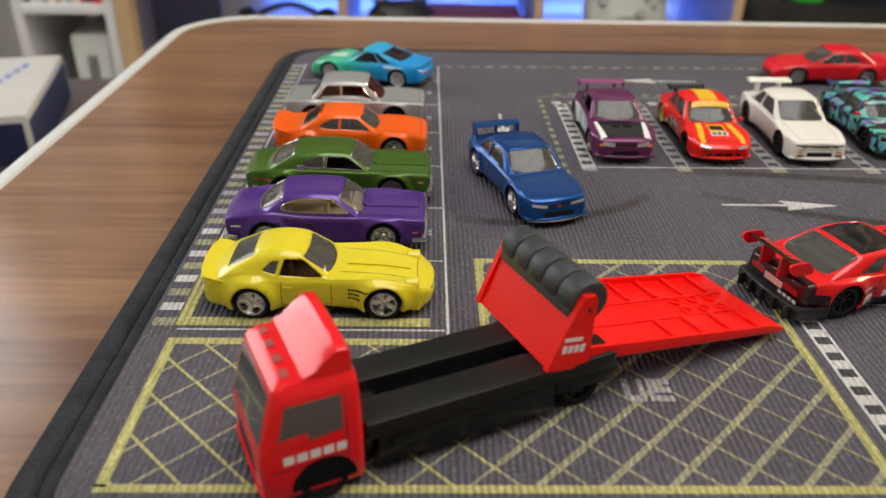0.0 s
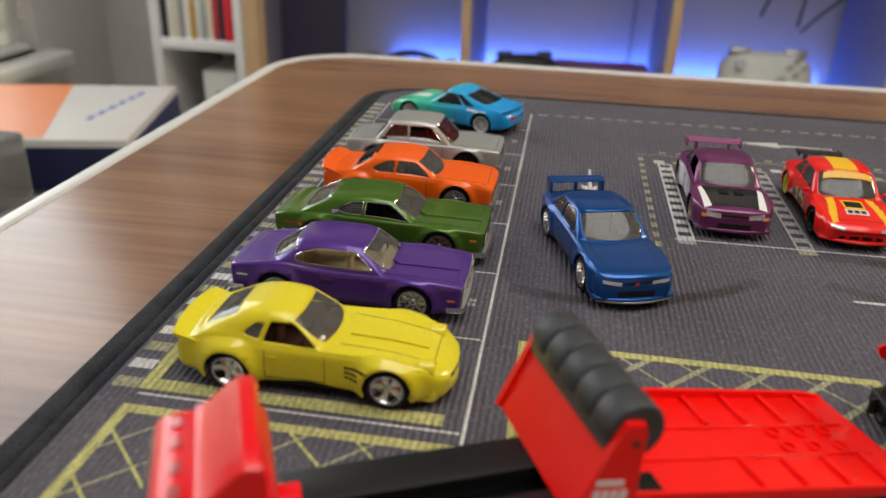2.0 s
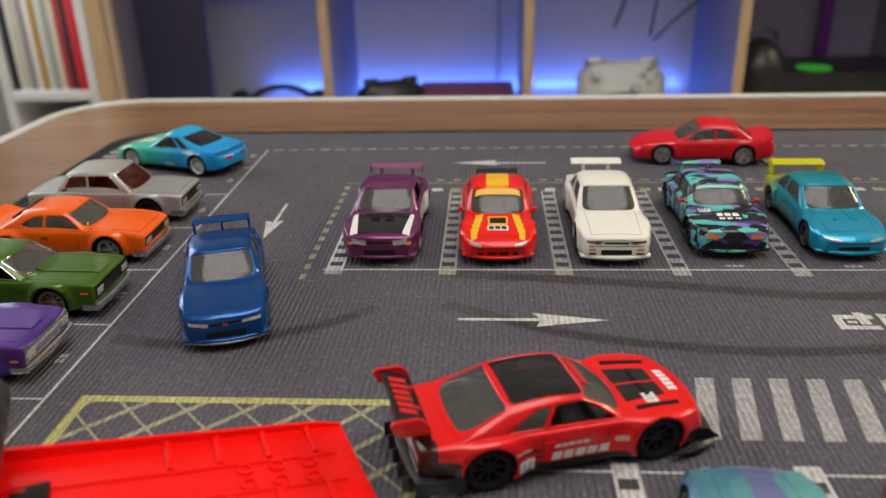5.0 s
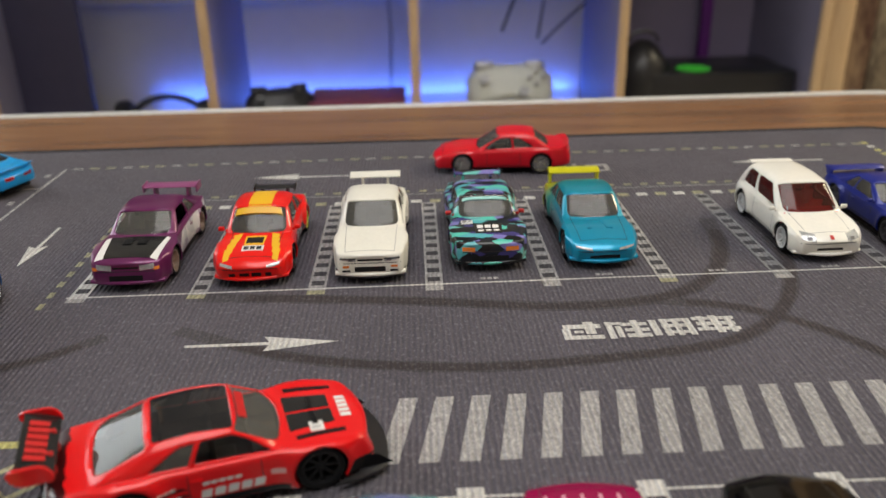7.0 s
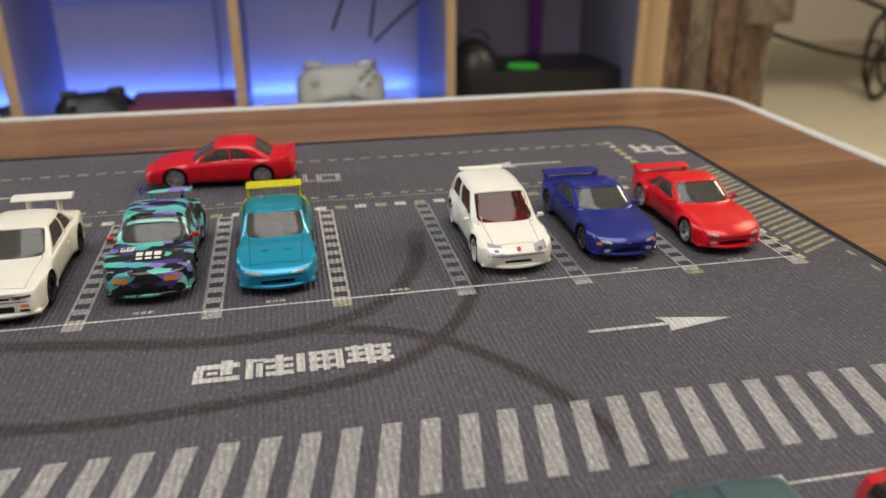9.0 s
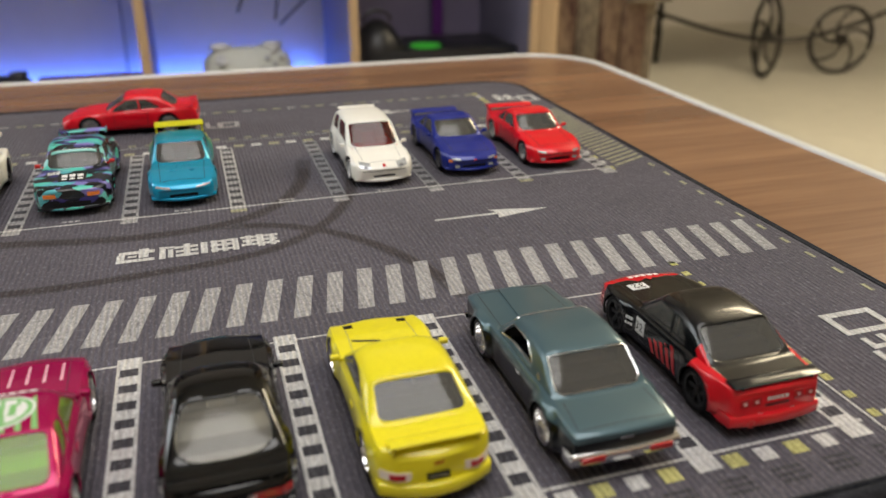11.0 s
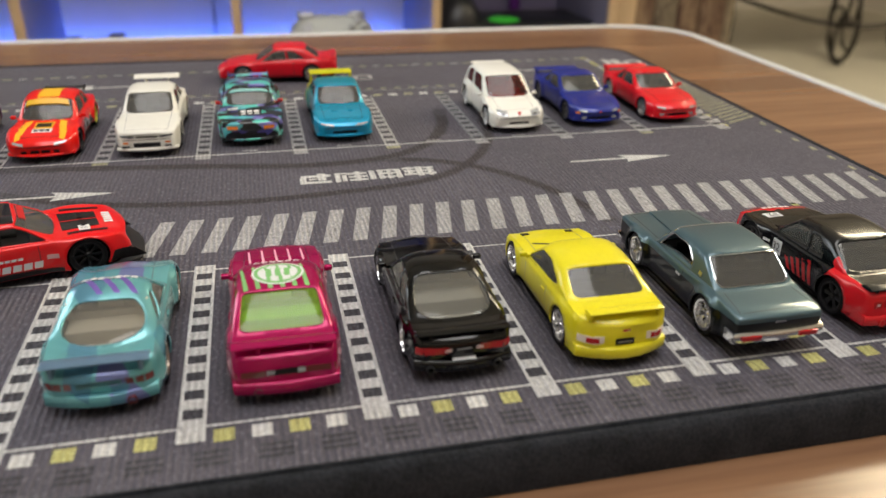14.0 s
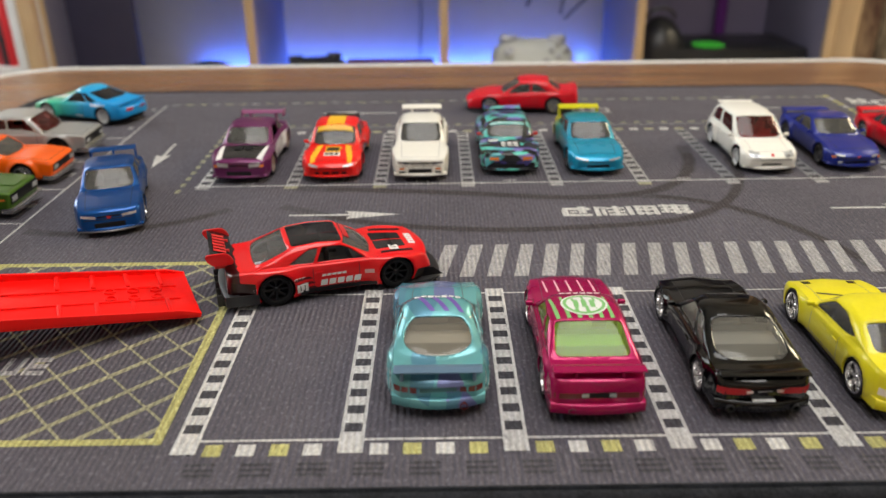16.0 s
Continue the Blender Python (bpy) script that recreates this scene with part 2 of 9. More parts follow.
def tube(bm, pts, r, seg=8, cap=True):
    """A round bar along points."""
    pts = [Vector(p) for p in pts]
    loops = []
    for i, p in enumerate(pts):
        d = (pts[min(i + 1, len(pts) - 1)] - pts[max(i - 1, 0)]).normalized()
        up = Vector((0, 0, 1)) if abs(d.z) < 0.9 else Vector((1, 0, 0))
        u = d.cross(up).normalized()
        v = u.cross(d)
        loops.append([p + r * (math.cos(2 * math.pi * k / seg) * u + math.sin(2 * math.pi * k / seg) * v) for k in range(seg)])
    loft(bm, loops, True, cap, cap)


# ---- the table ----
TX0, TX1, TY0, TY1 = -0.228, 0.668, -0.13, 0.738


def build_table():
    ob = thing("table", pose(0, 0, 0), "brown wood-grain table with rounded corners and pale plastic edge", "table")
    bm = bmesh.new()
    o = rounded(TX0 + 0.011, TX1 - 0.011, TY0 + 0.011, TY1 - 0.011, 0.062, 12)
    loft(bm, [[(x, y, TABLE_Z - 0.022) for x, y in o], [(x, y, TABLE_Z) for x, y in o]], True, True, True)
    part("tabletop", bm, M_TABLE, ob)
    bm = bmesh.new()
    loops = []
    for d, z in ((0.0112, -0.024), (0.003, -0.024), (0.0, -0.020), (0.0, -0.004), (0.0025, 0.0006), (0.006, 0.0018), (0.0095, 0.0012), (0.0112, -0.0006)):
        o = rounded(TX0 + d, TX1 - d, TY0 + d, TY1 - d, 0.073 - d, 12)
        loops.append([(x, y, TABLE_Z + z) for x, y in o])
    loft(bm, loops)
    part("edge_band", bm, M_TABLE_EDGE, ob, "pale grey plastic edge band")
    bm = boxed(0.13, 0.31, 0.10, 0.50, FLOOR_Z + 0.03, TABLE_Z - 0.022, 0.01)
    part("pedestal", bm, M_METAL_GREY, ob, "grey metal pedestal")
    bm = boxed(-0.08, 0.52, 0.02, 0.58, FLOOR_Z, FLOOR_Z + 0.03, 0.008)
    part("foot", bm, M_METAL_GREY, ob, "grey metal foot")
    return ob


build_table()

# ---- the parking mat ----
MX0, MX1, MY0, MY1 = -0.113, 0.535, 0.114, 0.574
mat_thing = thing("desk_mat", pose(0, 0, 0), "grey cloth desk mat printed as a car park, black rolled edge", "desk mat")


def edge_loop(f, z, r=0.032):
    """A line round the mat: f goes from the outer foot of the edge (0) to the printed cloth (1)."""
    q = rounded(-0.117 + 0.0172 * f, MX1 - 0.0065 * f, MY0 - 0.0008 + 0.0056 * f, MY1 + 0.002 - 0.009 * f, r - 0.008 * f, 8)
    return [(x, y, z) for x, y in q]


def build_mat():
    bm = bmesh.new()
    loft(bm, [edge_loop(0.97, -0.013), edge_loop(0.97, -0.0004), edge_loop(1.0, 0)], True, True, True)
    part("printed_top", bm, M_MAT, mat_thing, "ribbed grey cloth with a printed car park")
    bm = bmesh.new()
    loft(bm, [edge_loop(f, z) for f, z in ((0.5, -0.0138), (0.02, -0.0138), (0.0, -0.0120), (0.02, -0.0090), (0.10, -0.0050), (0.24, -0.0018), (0.40, -0.0002), (0.56, 0.0003), (0.66, -0.0002), (0.70, -0.0016), (0.74, -0.0004), (0.82, 0.0005), (0.93, 0.0004), (0.99, -0.0010))])
    part("rolled_edge", bm, M_RIM, mat_thing, "black cloth edge with a stitched seam", 60)


build_mat()
Z1, Z2, Z3 = 0.00014, 0.00020, 0.00028


def flat(bm, pts, z):
    return bm.faces.new([bm.verts.new((x, y, z)) for x, y in pts])


def rect(bm, x0, x1, y0, y1, z):
    flat(bm, ((x0, y0), (x1, y0), (x1, y1), (x0, y1)), z)


def strip(bm, pts, w, z):
    """A painted line of width w along points, with slightly uneven edges."""
    ls, rs = [], []
    for i, p in enumerate(pts):
        a, b = Vector(pts[max(i - 1, 0)]), Vector(pts[min(i + 1, len(pts) - 1)])
        d = (b - a).normalized()
        n = Vector((-d.y, d.x)) * w * 0.5 * random.uniform(0.9, 1.1)
        ls.append(Vector(p) + n)
        rs.append(Vector(p) - n)
    for i in range(len(pts) - 1):
        flat(bm, (rs[i], rs[i + 1], ls[i + 1], ls[i]), z)


def long_line(bm, x0, y0, x1, y1, w, z, n=14):
    strip(bm, [(x0 + (x1 - x0) * i / n, y0 + (y1 - y0) * i / n) for i in range(n + 1)], w, z)


def curve(pts, n=10):
    """A smooth line through points (Catmull-Rom)."""
    q = [Vector(p) for p in pts]
    q = [2 * q[0] - q[1], *q, 2 * q[-1] - q[-2]]
    out = []
    for i in range(1, len(q) - 2):
        for k in range(n):
            t = k / n
            out.append(0.5 * (2 * q[i] + (q[i + 1] - q[i - 1]) * t + (2 * q[i - 1] - 5 * q[i] + 4 * q[i + 1] - q[i + 2]) * t * t + (3 * q[i] - q[i - 1] - 3 * q[i + 1] + q[i + 2]) * t ** 3))
    out.append(q[-2])
    return out


def mark(name, draw, mat, label=""):
    bm = bmesh.new()
    draw(bm)
    return part(name, bm, mat, mat_thing, label)


SLOT = 0.047
LX = [0.0735 + SLOT * i for i in range(10)]
BX = [0.126 + SLOT * i for i in range(8)]


def print_left_block():
    mark("bay_line", lambda bm: long_line(bm, 0.001, 0.205, 0.0, 0.527, 0.0010, Z2), M_WHITE_PRINT)
    for i in range(7):
        y = 0.2095 + SLOT * i
        mark("bay_line", lambda bm: long_line(bm, -0.089, y, 0.0, y, 0.0009, Z1), M_WHITE_PRINT)
        for k in range(2):
            mark("bay_digit", lambda bm: rect(bm, -0.0075, -0.0045, y + 0.021 + 0.003 * k, y + 0.0232 + 0.003 * k, Z1), M_GREY_PRINT)
    mark("bay_line", lambda bm: long_line(bm, -0.0893, 0.212, -0.0905, 0.53, 0.0009, Z2), M_WHITE_PRINT)
    for k in range(34):
        y = 0.2115 + 0.0094 * k
        x = -0.0985 - 0.0012 * k / 34
        mark("edge_block", lambda bm: rect(bm, x, x + 0.0075, y, y + 0.0048, Z1), M_PALE_YELLOW if k % 2 == 0 else M_WHITE_PRINT if k < 8 else M_GREY_PRINT)

    def bay_box(bm):
        rect(bm, -0.0905, -0.005, 0.2115, 0.2165, Z3)
        rect(bm, -0.0905, -0.0862, 0.2165, 0.252, Z3)
    mark("yellow_box", bay_box, M_YELLOW_PRINT)


def print_crosshatch():
    rects = ((-0.089, 0.0135, 0.139, 0.2025), (0.0135, 0.117, 0.139, 0.257))

    def outline(bm):
        w = 0.0032
        rect(bm, -0.0905, 0.0135, 0.2010, 0.2045, Z2)
        rect(bm, -0.0905, -0.0873, 0.139, 0.2010, Z2)
        rect(bm, -0.0905, 0.1186, 0.1372, 0.139 + 0.0010, Z2)
        rect(bm, 0.1154, 0.1186, 0.1400, 0.2586, Z2)
        rect(bm, 0.0119, 0.1154, 0.2554, 0.2586, Z2)
        rect(bm, 0.0119, 0.0151, 0.2045, 0.2554, Z2)
    mark("yellow_outline", outline, M_YELLOW_PRINT)

    for x0, x1, y0, y1 in rects:
        for sl, c0 in ((1, 0.2567), (-1, 0.281)):
            for k in range(-24, 12):
                c = c0 + 0.0175 * k
                xa, xb = sorted(((y0 - c) * sl, (y1 - c) * sl))
                xa, xb = max(xa, x0), min(xb, x1)
                if xb - xa > 0.003:
                    w = 0.0020 if sl > 0 and x0 > 0 else 0.0009
                    mark("hatch_line", lambda bm: long_line(bm, xa, sl * xa + c, xb, sl * xb + c, w, Z1 if sl > 0 else Z1 + 0.00002, 6), M_PALE_YELLOW if x0 > 0 or sl > 0 else M_YELLOW_PRINT)


def ladder(x, y0, y1, w, hole, pitch, mat, name="ladder_line"):
    def draw(bm):
        a = w * 0.14
        rect(bm, x - w / 2, x - w / 2 + a, y0, y1, Z2)
        rect(bm, x + w / 2 - a, x + w / 2, y0, y1, Z2)
        y = y0
        while y < y1:
            rect(bm, x - w / 2 + a, x + w / 2 - a, y, min(y + pitch - hole, y1), Z2)
            y += pitch
    mark(name, draw, mat)

    a2 = w * 0.14
    y = y0 + pitch - hole
    while y < y1 - hole:
        mark("dark_block", lambda bm: rect(bm, x - w / 2 + a2, x + w / 2 - a2, y, y + hole, Z1), M_DARK_PRINT)
        y += pitch


def print_upper_block():
    for i, x in enumerate(LX):
        ladder(x, 0.3505, 0.449, 0.0072, 0.0042, 0.0088, M_FAINT_PRINT if i in (6, 7) else M_GREY_PRINT if i else M_WHITE_PRINT)
        mark("end_block", lambda bm: rect(bm, x - 0.0036, x + 0.0036, 0.3470, 0.3505, Z2), M_PALE_YELLOW if i in (1, 2, 5, 8) else M_GREY_PRINT)
    mark("bay_line", lambda bm: long_line(bm, 0.069, 0.3512, 0.500, 0.3545, 0.0011, Z3, 30), M_WHITE_PRINT)
    mark("bay_line", lambda bm: long_line(bm, 0.060, 0.4625, 0.500, 0.4625, 0.0007, Z3, 30), M_GREY_PRINT)
    for k in range(44):
        x = 0.0710 + 0.0098 * k
        mark("edge_block", lambda bm: rect(bm, x - 0.0028, x + 0.0028, 0.4490, 0.4535, Z3), M_PALE_YELLOW if k % 2 else M_WHITE_PRINT)
    for k in range(46):
        x = 0.0740 + 0.0092 * k
        mark("edge_dash", lambda bm: rect(bm, x - 0.0020, x + 0.0020, 0.4665, 0.4690, Z1), M_PALE_YELLOW)
    for k in range(12):
        y = 0.342 + 0.0100 * k
        mark("yellow_block", lambda bm: rect(bm, 0.0605, 0.0630, y, y + 0.0052, Z1), M_PALE_YELLOW)
    for i in range(9):
        x = LX[i] + 0.019
        for k in range(3):
            mark("bay_digit", lambda bm: rect(bm, x + 0.0026 * k, x + 0.0020 + 0.0026 * k, 0.3556, 0.3576, Z1), M_GREY_PRINT)
    for k in range(50):
        x = 0.004 + 0.0097 * k
        y = 0.527 + 0.0042 * min(1.0, x / 0.2)
        mark("edge_dash", lambda bm: rect(bm, x, x + 0.0056, y - 0.0012, y + 0.0012, Z1), M_PALE_YELLOW if k % 3 else M_GREY_PRINT)


def print_lower_block():
    for x in BX:
        ladder(x, 0.1375, 0.230, 0.0072, 0.0042, 0.0087, M_WHITE_PRINT)
        mark("white_block", lambda bm: rect(bm, x - 0.0036, x + 0.0036, 0.2262, 0.2306, Z3), M_WHITE_PRINT)
        mark("white_block", lambda bm: rect(bm, x - 0.0036, x + 0.0036, 0.1325, 0.1400, Z3), M_WHITE_PRINT)
    mark("bay_line", lambda bm: long_line(bm, 0.1225, 0.2272, 0.457, 0.2272, 0.0009, Z2, 30), M_WHITE_PRINT)
    mark("bay_line", lambda bm: long_line(bm, 0.1225, 0.1385, 0.460, 0.1385, 0.0010, Z2, 30), M_WHITE_PRINT)
    for k in range(35):
        x = 0.1315 + 0.0094 * k
        if min(abs(x + 0.0026 - b) for b in BX) > 0.003:
            mark("edge_block", lambda bm: rect(bm, x, x + 0.0052, 0.1318, 0.1368, Z1), M_YELLOW_PRINT if k % 2 == 0 else M_WHITE_PRINT)
    for k in range(22):
        x = 0.128 + 0.0155 * k
        for j in range(3):
            mark("dark_dash", lambda bm: rect(bm, x, x + 0.0085, 0.1232 + 0.0022 * j, 0.1244 + 0.0022 * j, Z1), M_DARK_PRINT)
    for k in range(12):
        y = 0.1385 + 0.0092 * k
        mark("yellow_block", lambda bm: rect(bm, 0.4645, 0.4675, y, y + 0.0034, Z1), M_YELLOW_PRINT)
    mark("bay_line", lambda bm: long_line(bm, 0.4632, 0.119, 0.4632, 0.232, 0.0007, Z2, 12), M_WHITE_PRINT)
    for k in range(5):
        x = 0.4685 + 0.0104 * k
        mark("edge_block", lambda bm: rect(bm, x, x + 0.0062, 0.1362, 0.1405, Z1), M_WHITE_PRINT)
        mark("yellow_block", lambda bm: rect(bm, x - 0.0030, x + 0.0026, 0.1308, 0.1346, Z1), M_YELLOW_PRINT)
    mark("yellow_block", lambda bm: rect(bm, 0.4640, 0.4685, 0.1195, 0.1225, Z1), M_YELLOW_PRINT)
    for k in range(14):
        y = 0.155 + 0.0150 * k
        mark("edge_dash", lambda bm: rect(bm, 0.5225, 0.5245, y, y + 0.0055, Z1), M_PALE_YELLOW)


def print_crosswalk():
    for k in range(29):
        x = 0.1955 + 0.0112 * k
        mark("crosswalk_bar", lambda bm: flat(bm, ((x, 0.2415), (x + 0.0058, 0.2415), (x + 0.0116, 0.2728), (x + 0.0058, 0.2728)), Z1), M_GREY_PRINT)


def arrow(x, y, s, turn=0.0, size=1.0):
    def draw(bm):
        c, d = math.cos(radians(turn)), math.sin(radians(turn))
        def at(u, v):
            return (x + size * (u * c - v * d), y + size * (u * d + v * c))
        flat(bm, (at(0, -0.0008), at(0.030, -0.0009), at(0.030, 0.0012), at(0, 0.0009)), Z2)
        flat(bm, (at(0.028, -0.0052), at(0.054, 0.0), at(0.027, 0.0050), at(0.030, 0.0)), Z3)
    mark("arrow", draw, M_WHITE_PRINT)


def glyph(x, y, w, h, strokes, mat=None):
    """Writing drawn as plain bars: strokes are (u0, u1, v0, v1) in parts of the sign's width and height."""
    mark("lettering", lambda bm: [rect(bm, x + w * a, x + w * b, y + h * c, y + h * d, Z3 + 0.00002 * i) for i, (a, b, c, d) in enumerate(strokes)], mat or M_WHITE_PRINT)


def print_signs():
    arrow(0.126, 0.3095, 1)
    arrow(0.390, 0.3110, 1)
    arrow(0.170, 0.4985, 1, 180)
    arrow(0.446, 0.5010, 1, 180)
    arrow(0.035, 0.4300, 1, -90, 0.85)
    # the sign in the aisle, four figures
    glyph(0.2585, 0.3040, 0.0150, 0.0125, ((0.0, 0.95, 0.02, 0.24), (0.0, 0.2, 0.24, 0.62), (0.05, 0.95, 0.62, 0.86), (0.55, 0.8, 0.30, 1.0), (0.28, 0.5, 0.36, 0.50)))
    glyph(0.2745, 0.3040, 0.0150, 0.0125, ((0.0, 0.16, 0.0, 0.95), (0.22, 0.36, 0.05, 0.7), (0.42, 1.0, 0.04, 0.24), (0.42, 1.0, 0.36, 0.54), (0.36, 1.0, 0.68, 0.86), (0.62, 0.80, 0.0, 1.0), (0.16, 0.42, 0.76, 0.9)))
    glyph(0.2905, 0.3045, 0.0150, 0.0125, ((0.0, 0.18, 0.05, 0.95), (0.26, 1.0, 0.80, 0.98), (0.26, 1.0, 0.48, 0.66), (0.26, 1.0, 0.12, 0.28), (0.28, 0.44, 0.0, 0.8), (0.56, 0.70, 0.0, 0.8), (0.84, 1.0, 0.0, 0.8)))
    glyph(0.3065, 0.3055, 0.0155, 0.0125, ((0.0, 1.0, 0.76, 0.94), (0.05, 0.95, 0.44, 0.64), (0.0, 1.0, 0.14, 0.32), (0.42, 0.60, 0.0, 1.0), (0.13, 0.28, 0.25, 0.98), (0.74, 0.90, 0.02, 0.88)))
    # the exit sign near the edge
    glyph(0.4900, 0.1760, 0.021, 0.014, ((0.0, 1.0, 0.0, 0.2), (0.0, 1.0, 0.8, 1.0), (0.0, 0.14, 0.2, 0.8), (0.86, 1.0, 0.2, 0.8)))
    glyph(0.4900, 0.1600, 0.021, 0.014, ((0.0, 1.0, 0.0, 0.16), (0.0, 0.13, 0.0, 0.42), (0.87, 1.0, 0.0, 0.42), (0.43, 0.57, 0.0, 1.0), (0.1, 0.9, 0.48, 0.64), (0.1, 0.22, 0.5, 0.95), (0.78, 0.9, 0.5, 0.95)))
    glyph(0.4960, 0.5080, 0.0155, 0.017, ((0.0, 1.0, 0.1, 0.25), (0.1, 0.3, 0.25, 1.0), (0.6, 0.8, 0.2, 0.9), (0.3, 0.9, 0.5, 0.68)))
    glyph(0.5125, 0.5020, 0.0130, 0.016, ((0.0, 0.2, 0.0, 1.0), (0.8, 1.0, 0.0, 1.0), (0.2, 0.8, 0.0, 0.16), (0.2, 0.8, 0.84, 1.0)))
    glyph(0.2935, 0.4935, 0.0120, 0.0130, ((0.0, 1.0, 0.0, 0.2), (0.0, 0.2, 0.2, 1.0), (0.5, 0.7, 0.2, 1.0)), M_GREY_PRINT)
    glyph(0.3065, 0.4920, 0.0130, 0.0130, ((0.0, 1.0, 0.0, 0.24), (0.0, 1.0, 0.76, 1.0), (0.0, 0.24, 0.24, 0.76), (0.8, 1.0, 0.24, 0.76)), M_GREY_PRINT)
    glyph(0.0535, 0.1735, 0.0062, 0.0105, ((0.0, 0.28, 0.0, 1.0), (0.28, 0.72, 0.0, 0.25), (0.72, 1.0, 0.0, 1.0)), M_GREY_PRINT)
    glyph(0.0610, 0.1735, 0.0070, 0.0105, ((0.0, 1.0, 0.0, 0.25), (0.0, 1.0, 0.38, 0.62), (0.0, 1.0, 0.75, 1.0), (0.0, 0.25, 0.0, 1.0)), M_GREY_PRINT)
    for k in range(22):
        y = 0.356 + 0.0052 * k
        mark("hatch_line", lambda bm: flat(bm, ((0.5045, y), (0.5265, y + 0.0105), (0.5265, y + 0.0128), (0.5045, y + 0.0023)), Z1), M_PALE_YELLOW)
    for k in range(11):
        y = 0.452 + 0.0078 * k
        mark("yellow_block", lambda bm: rect(bm, 0.4855, 0.4895, y, y + 0.0042, Z1), M_YELLOW_PRINT if k % 3 else M_WHITE_PRINT)
    for k in range(10):
        y = 0.352 + 0.0095 * k
        mark("edge_block", lambda bm: rect(bm, 0.4975, 0.5020, y, y + 0.0046, Z1), M_WHITE_PRINT if k % 2 else M_YELLOW_PRINT)


def print_tracks():
    for i, (pts, w) in enumerate((
        (((0.347, 0.415), (0.341, 0.380), (0.325, 0.350), (0.300, 0.334), (0.262, 0.330), (0.211, 0.338), (0.160, 0.344), (0.122, 0.348)), 0.006),
        (((0.366, 0.390), (0.362, 0.360), (0.345, 0.325), (0.315, 0.300), (0.262, 0.291), (0.217, 0.290), (0.165, 0.300), (0.120, 0.322)), 0.005),
        (((0.298, 0.332), (0.325, 0.325), (0.345, 0.311), (0.360, 0.292), (0.372, 0.268), (0.380, 0.240)), 0.005),
        (((0.096, 0.319), (0.078, 0.305), (0.055, 0.295), (0.030, 0.290), (0.006, 0.294)), 0.005),
    )):
        mark("tyre_track", lambda bm: strip(bm, curve(pts), w * 1.3, 0.00003 + 0.00001 * i), M_SKID_SOFT)
        mark("tyre_track", lambda bm: strip(bm, curve(pts)[4:-5], w * 0.85, 0.000075 + 0.00001 * i), M_SKID)


print_left_block()
print_crosshatch()
print_upper_block()
print_lower_block()
print_crosswalk()
print_signs()
print_tracks()
# ---- the room ----


def structure(name, bm, mat, label, angle=35.0):
    return tagged(part(name, bm, mat, None, label, angle), label, "", "", "structure")


RX0, RX1, RY0, RY1, RZ1 = -1.16, 4.6, -1.9, 5.2, 1.75
WALL_Y = 1.96
structure("floor", boxed(RX0 - 0.2, RX1, RY0, RY1, FLOOR_Z - 0.1, FLOOR_Z), M_FLOOR, "pale beige tiled floor of the room")
structure("ceiling", boxed(RX0 - 0.2, RX1, RY0, RY1, RZ1, RZ1 + 0.1), M_CEIL, "white painted ceiling")
structure("wall_behind", boxed(RX0 - 0.2, RX1, RY0 - 0.1, RY0, FLOOR_Z, RZ1), M_WALL, "pale grey painted wall")
structure("wall_east", boxed(RX1, RX1 + 0.1, RY0, RY1, FLOOR_Z, RZ1), M_WALL, "pale grey painted wall")
structure("wall_far", boxed(1.36, RX1, RY1, RY1 + 0.1, FLOOR_Z, RZ1), M_WALL, "pale grey painted wall")
structure("wall_back", boxed(RX0 - 0.2, 1.36, WALL_Y, WALL_Y + 0.12, FLOOR_Z, RZ1), M_WALL, "pale grey painted wall behind the shelves")
structure("wall_return", boxed(1.24, 1.36, WALL_Y + 0.12, RY1, FLOOR_Z, RZ1), M_WALL, "pale grey painted wall")

# west wall with its window
WY0, WY1, WZ0, WZ1 = 0.45, 1.68, -0.25, 1.05
structure("wall_west_low", boxed(RX0 - 0.14, RX0, RY0, WALL_Y, FLOOR_Z, WZ0), M_WALL, "pale grey painted wall below the window")
structure("wall_west_high", boxed(RX0 - 0.14, RX0, RY0, WALL_Y, WZ1, RZ1), M_WALL, "pale grey painted wall above the window")
structure("wall_west_near", boxed(RX0 - 0.14, RX0, RY0, WY0, WZ0, WZ1), M_WALL, "pale grey painted wall beside the window")
structure("wall_west_end", boxed(RX0 - 0.14, RX0, WY1, WALL_Y, WZ0, WZ1), M_WALL, "pale grey painted wall beside the window")
M_FRAME = material("white_window_paint", (0.72, 0.71, 0.66), 0.45, grain=0.04, scale=40)
win = structure("window_1", boxed(RX0 - 0.10, RX0 - 0.06, WY0, WY0 + 0.05, WZ0, WZ1, 0.004), M_FRAME, "white framed window with closed slatted blind")
for a in ((WY1 - 0.05, WY1, WZ0, WZ1), (WY0 + 0.05, WY1 - 0.05, WZ0, WZ0 + 0.05), (WY0 + 0.05, WY1 - 0.05, WZ1 - 0.05, WZ1)):
    part("window_frame", boxed(RX0 - 0.10, RX0 - 0.06, *a, 0.004), M_FRAME, win)
part("window_sill", boxed(RX0 - 0.06, RX0 + 0.06, WY0 - 0.03, WY1 + 0.04, WZ0 - 0.03, WZ0, 0.006), M_FRAME, win)
pane_glass = window_glass("window_pane_glass", (0.97, 0.98, 0.98), (0.8, 0.8, 0.8))
pane = part("pane", boxed(RX0 - 0.082, RX0 - 0.078, WY0 + 0.05, WY1 - 0.05, WZ0 + 0.05, WZ1 - 0.05), pane_glass, win)
pane.visible_shadow = False
slat_bm = bmesh.new()
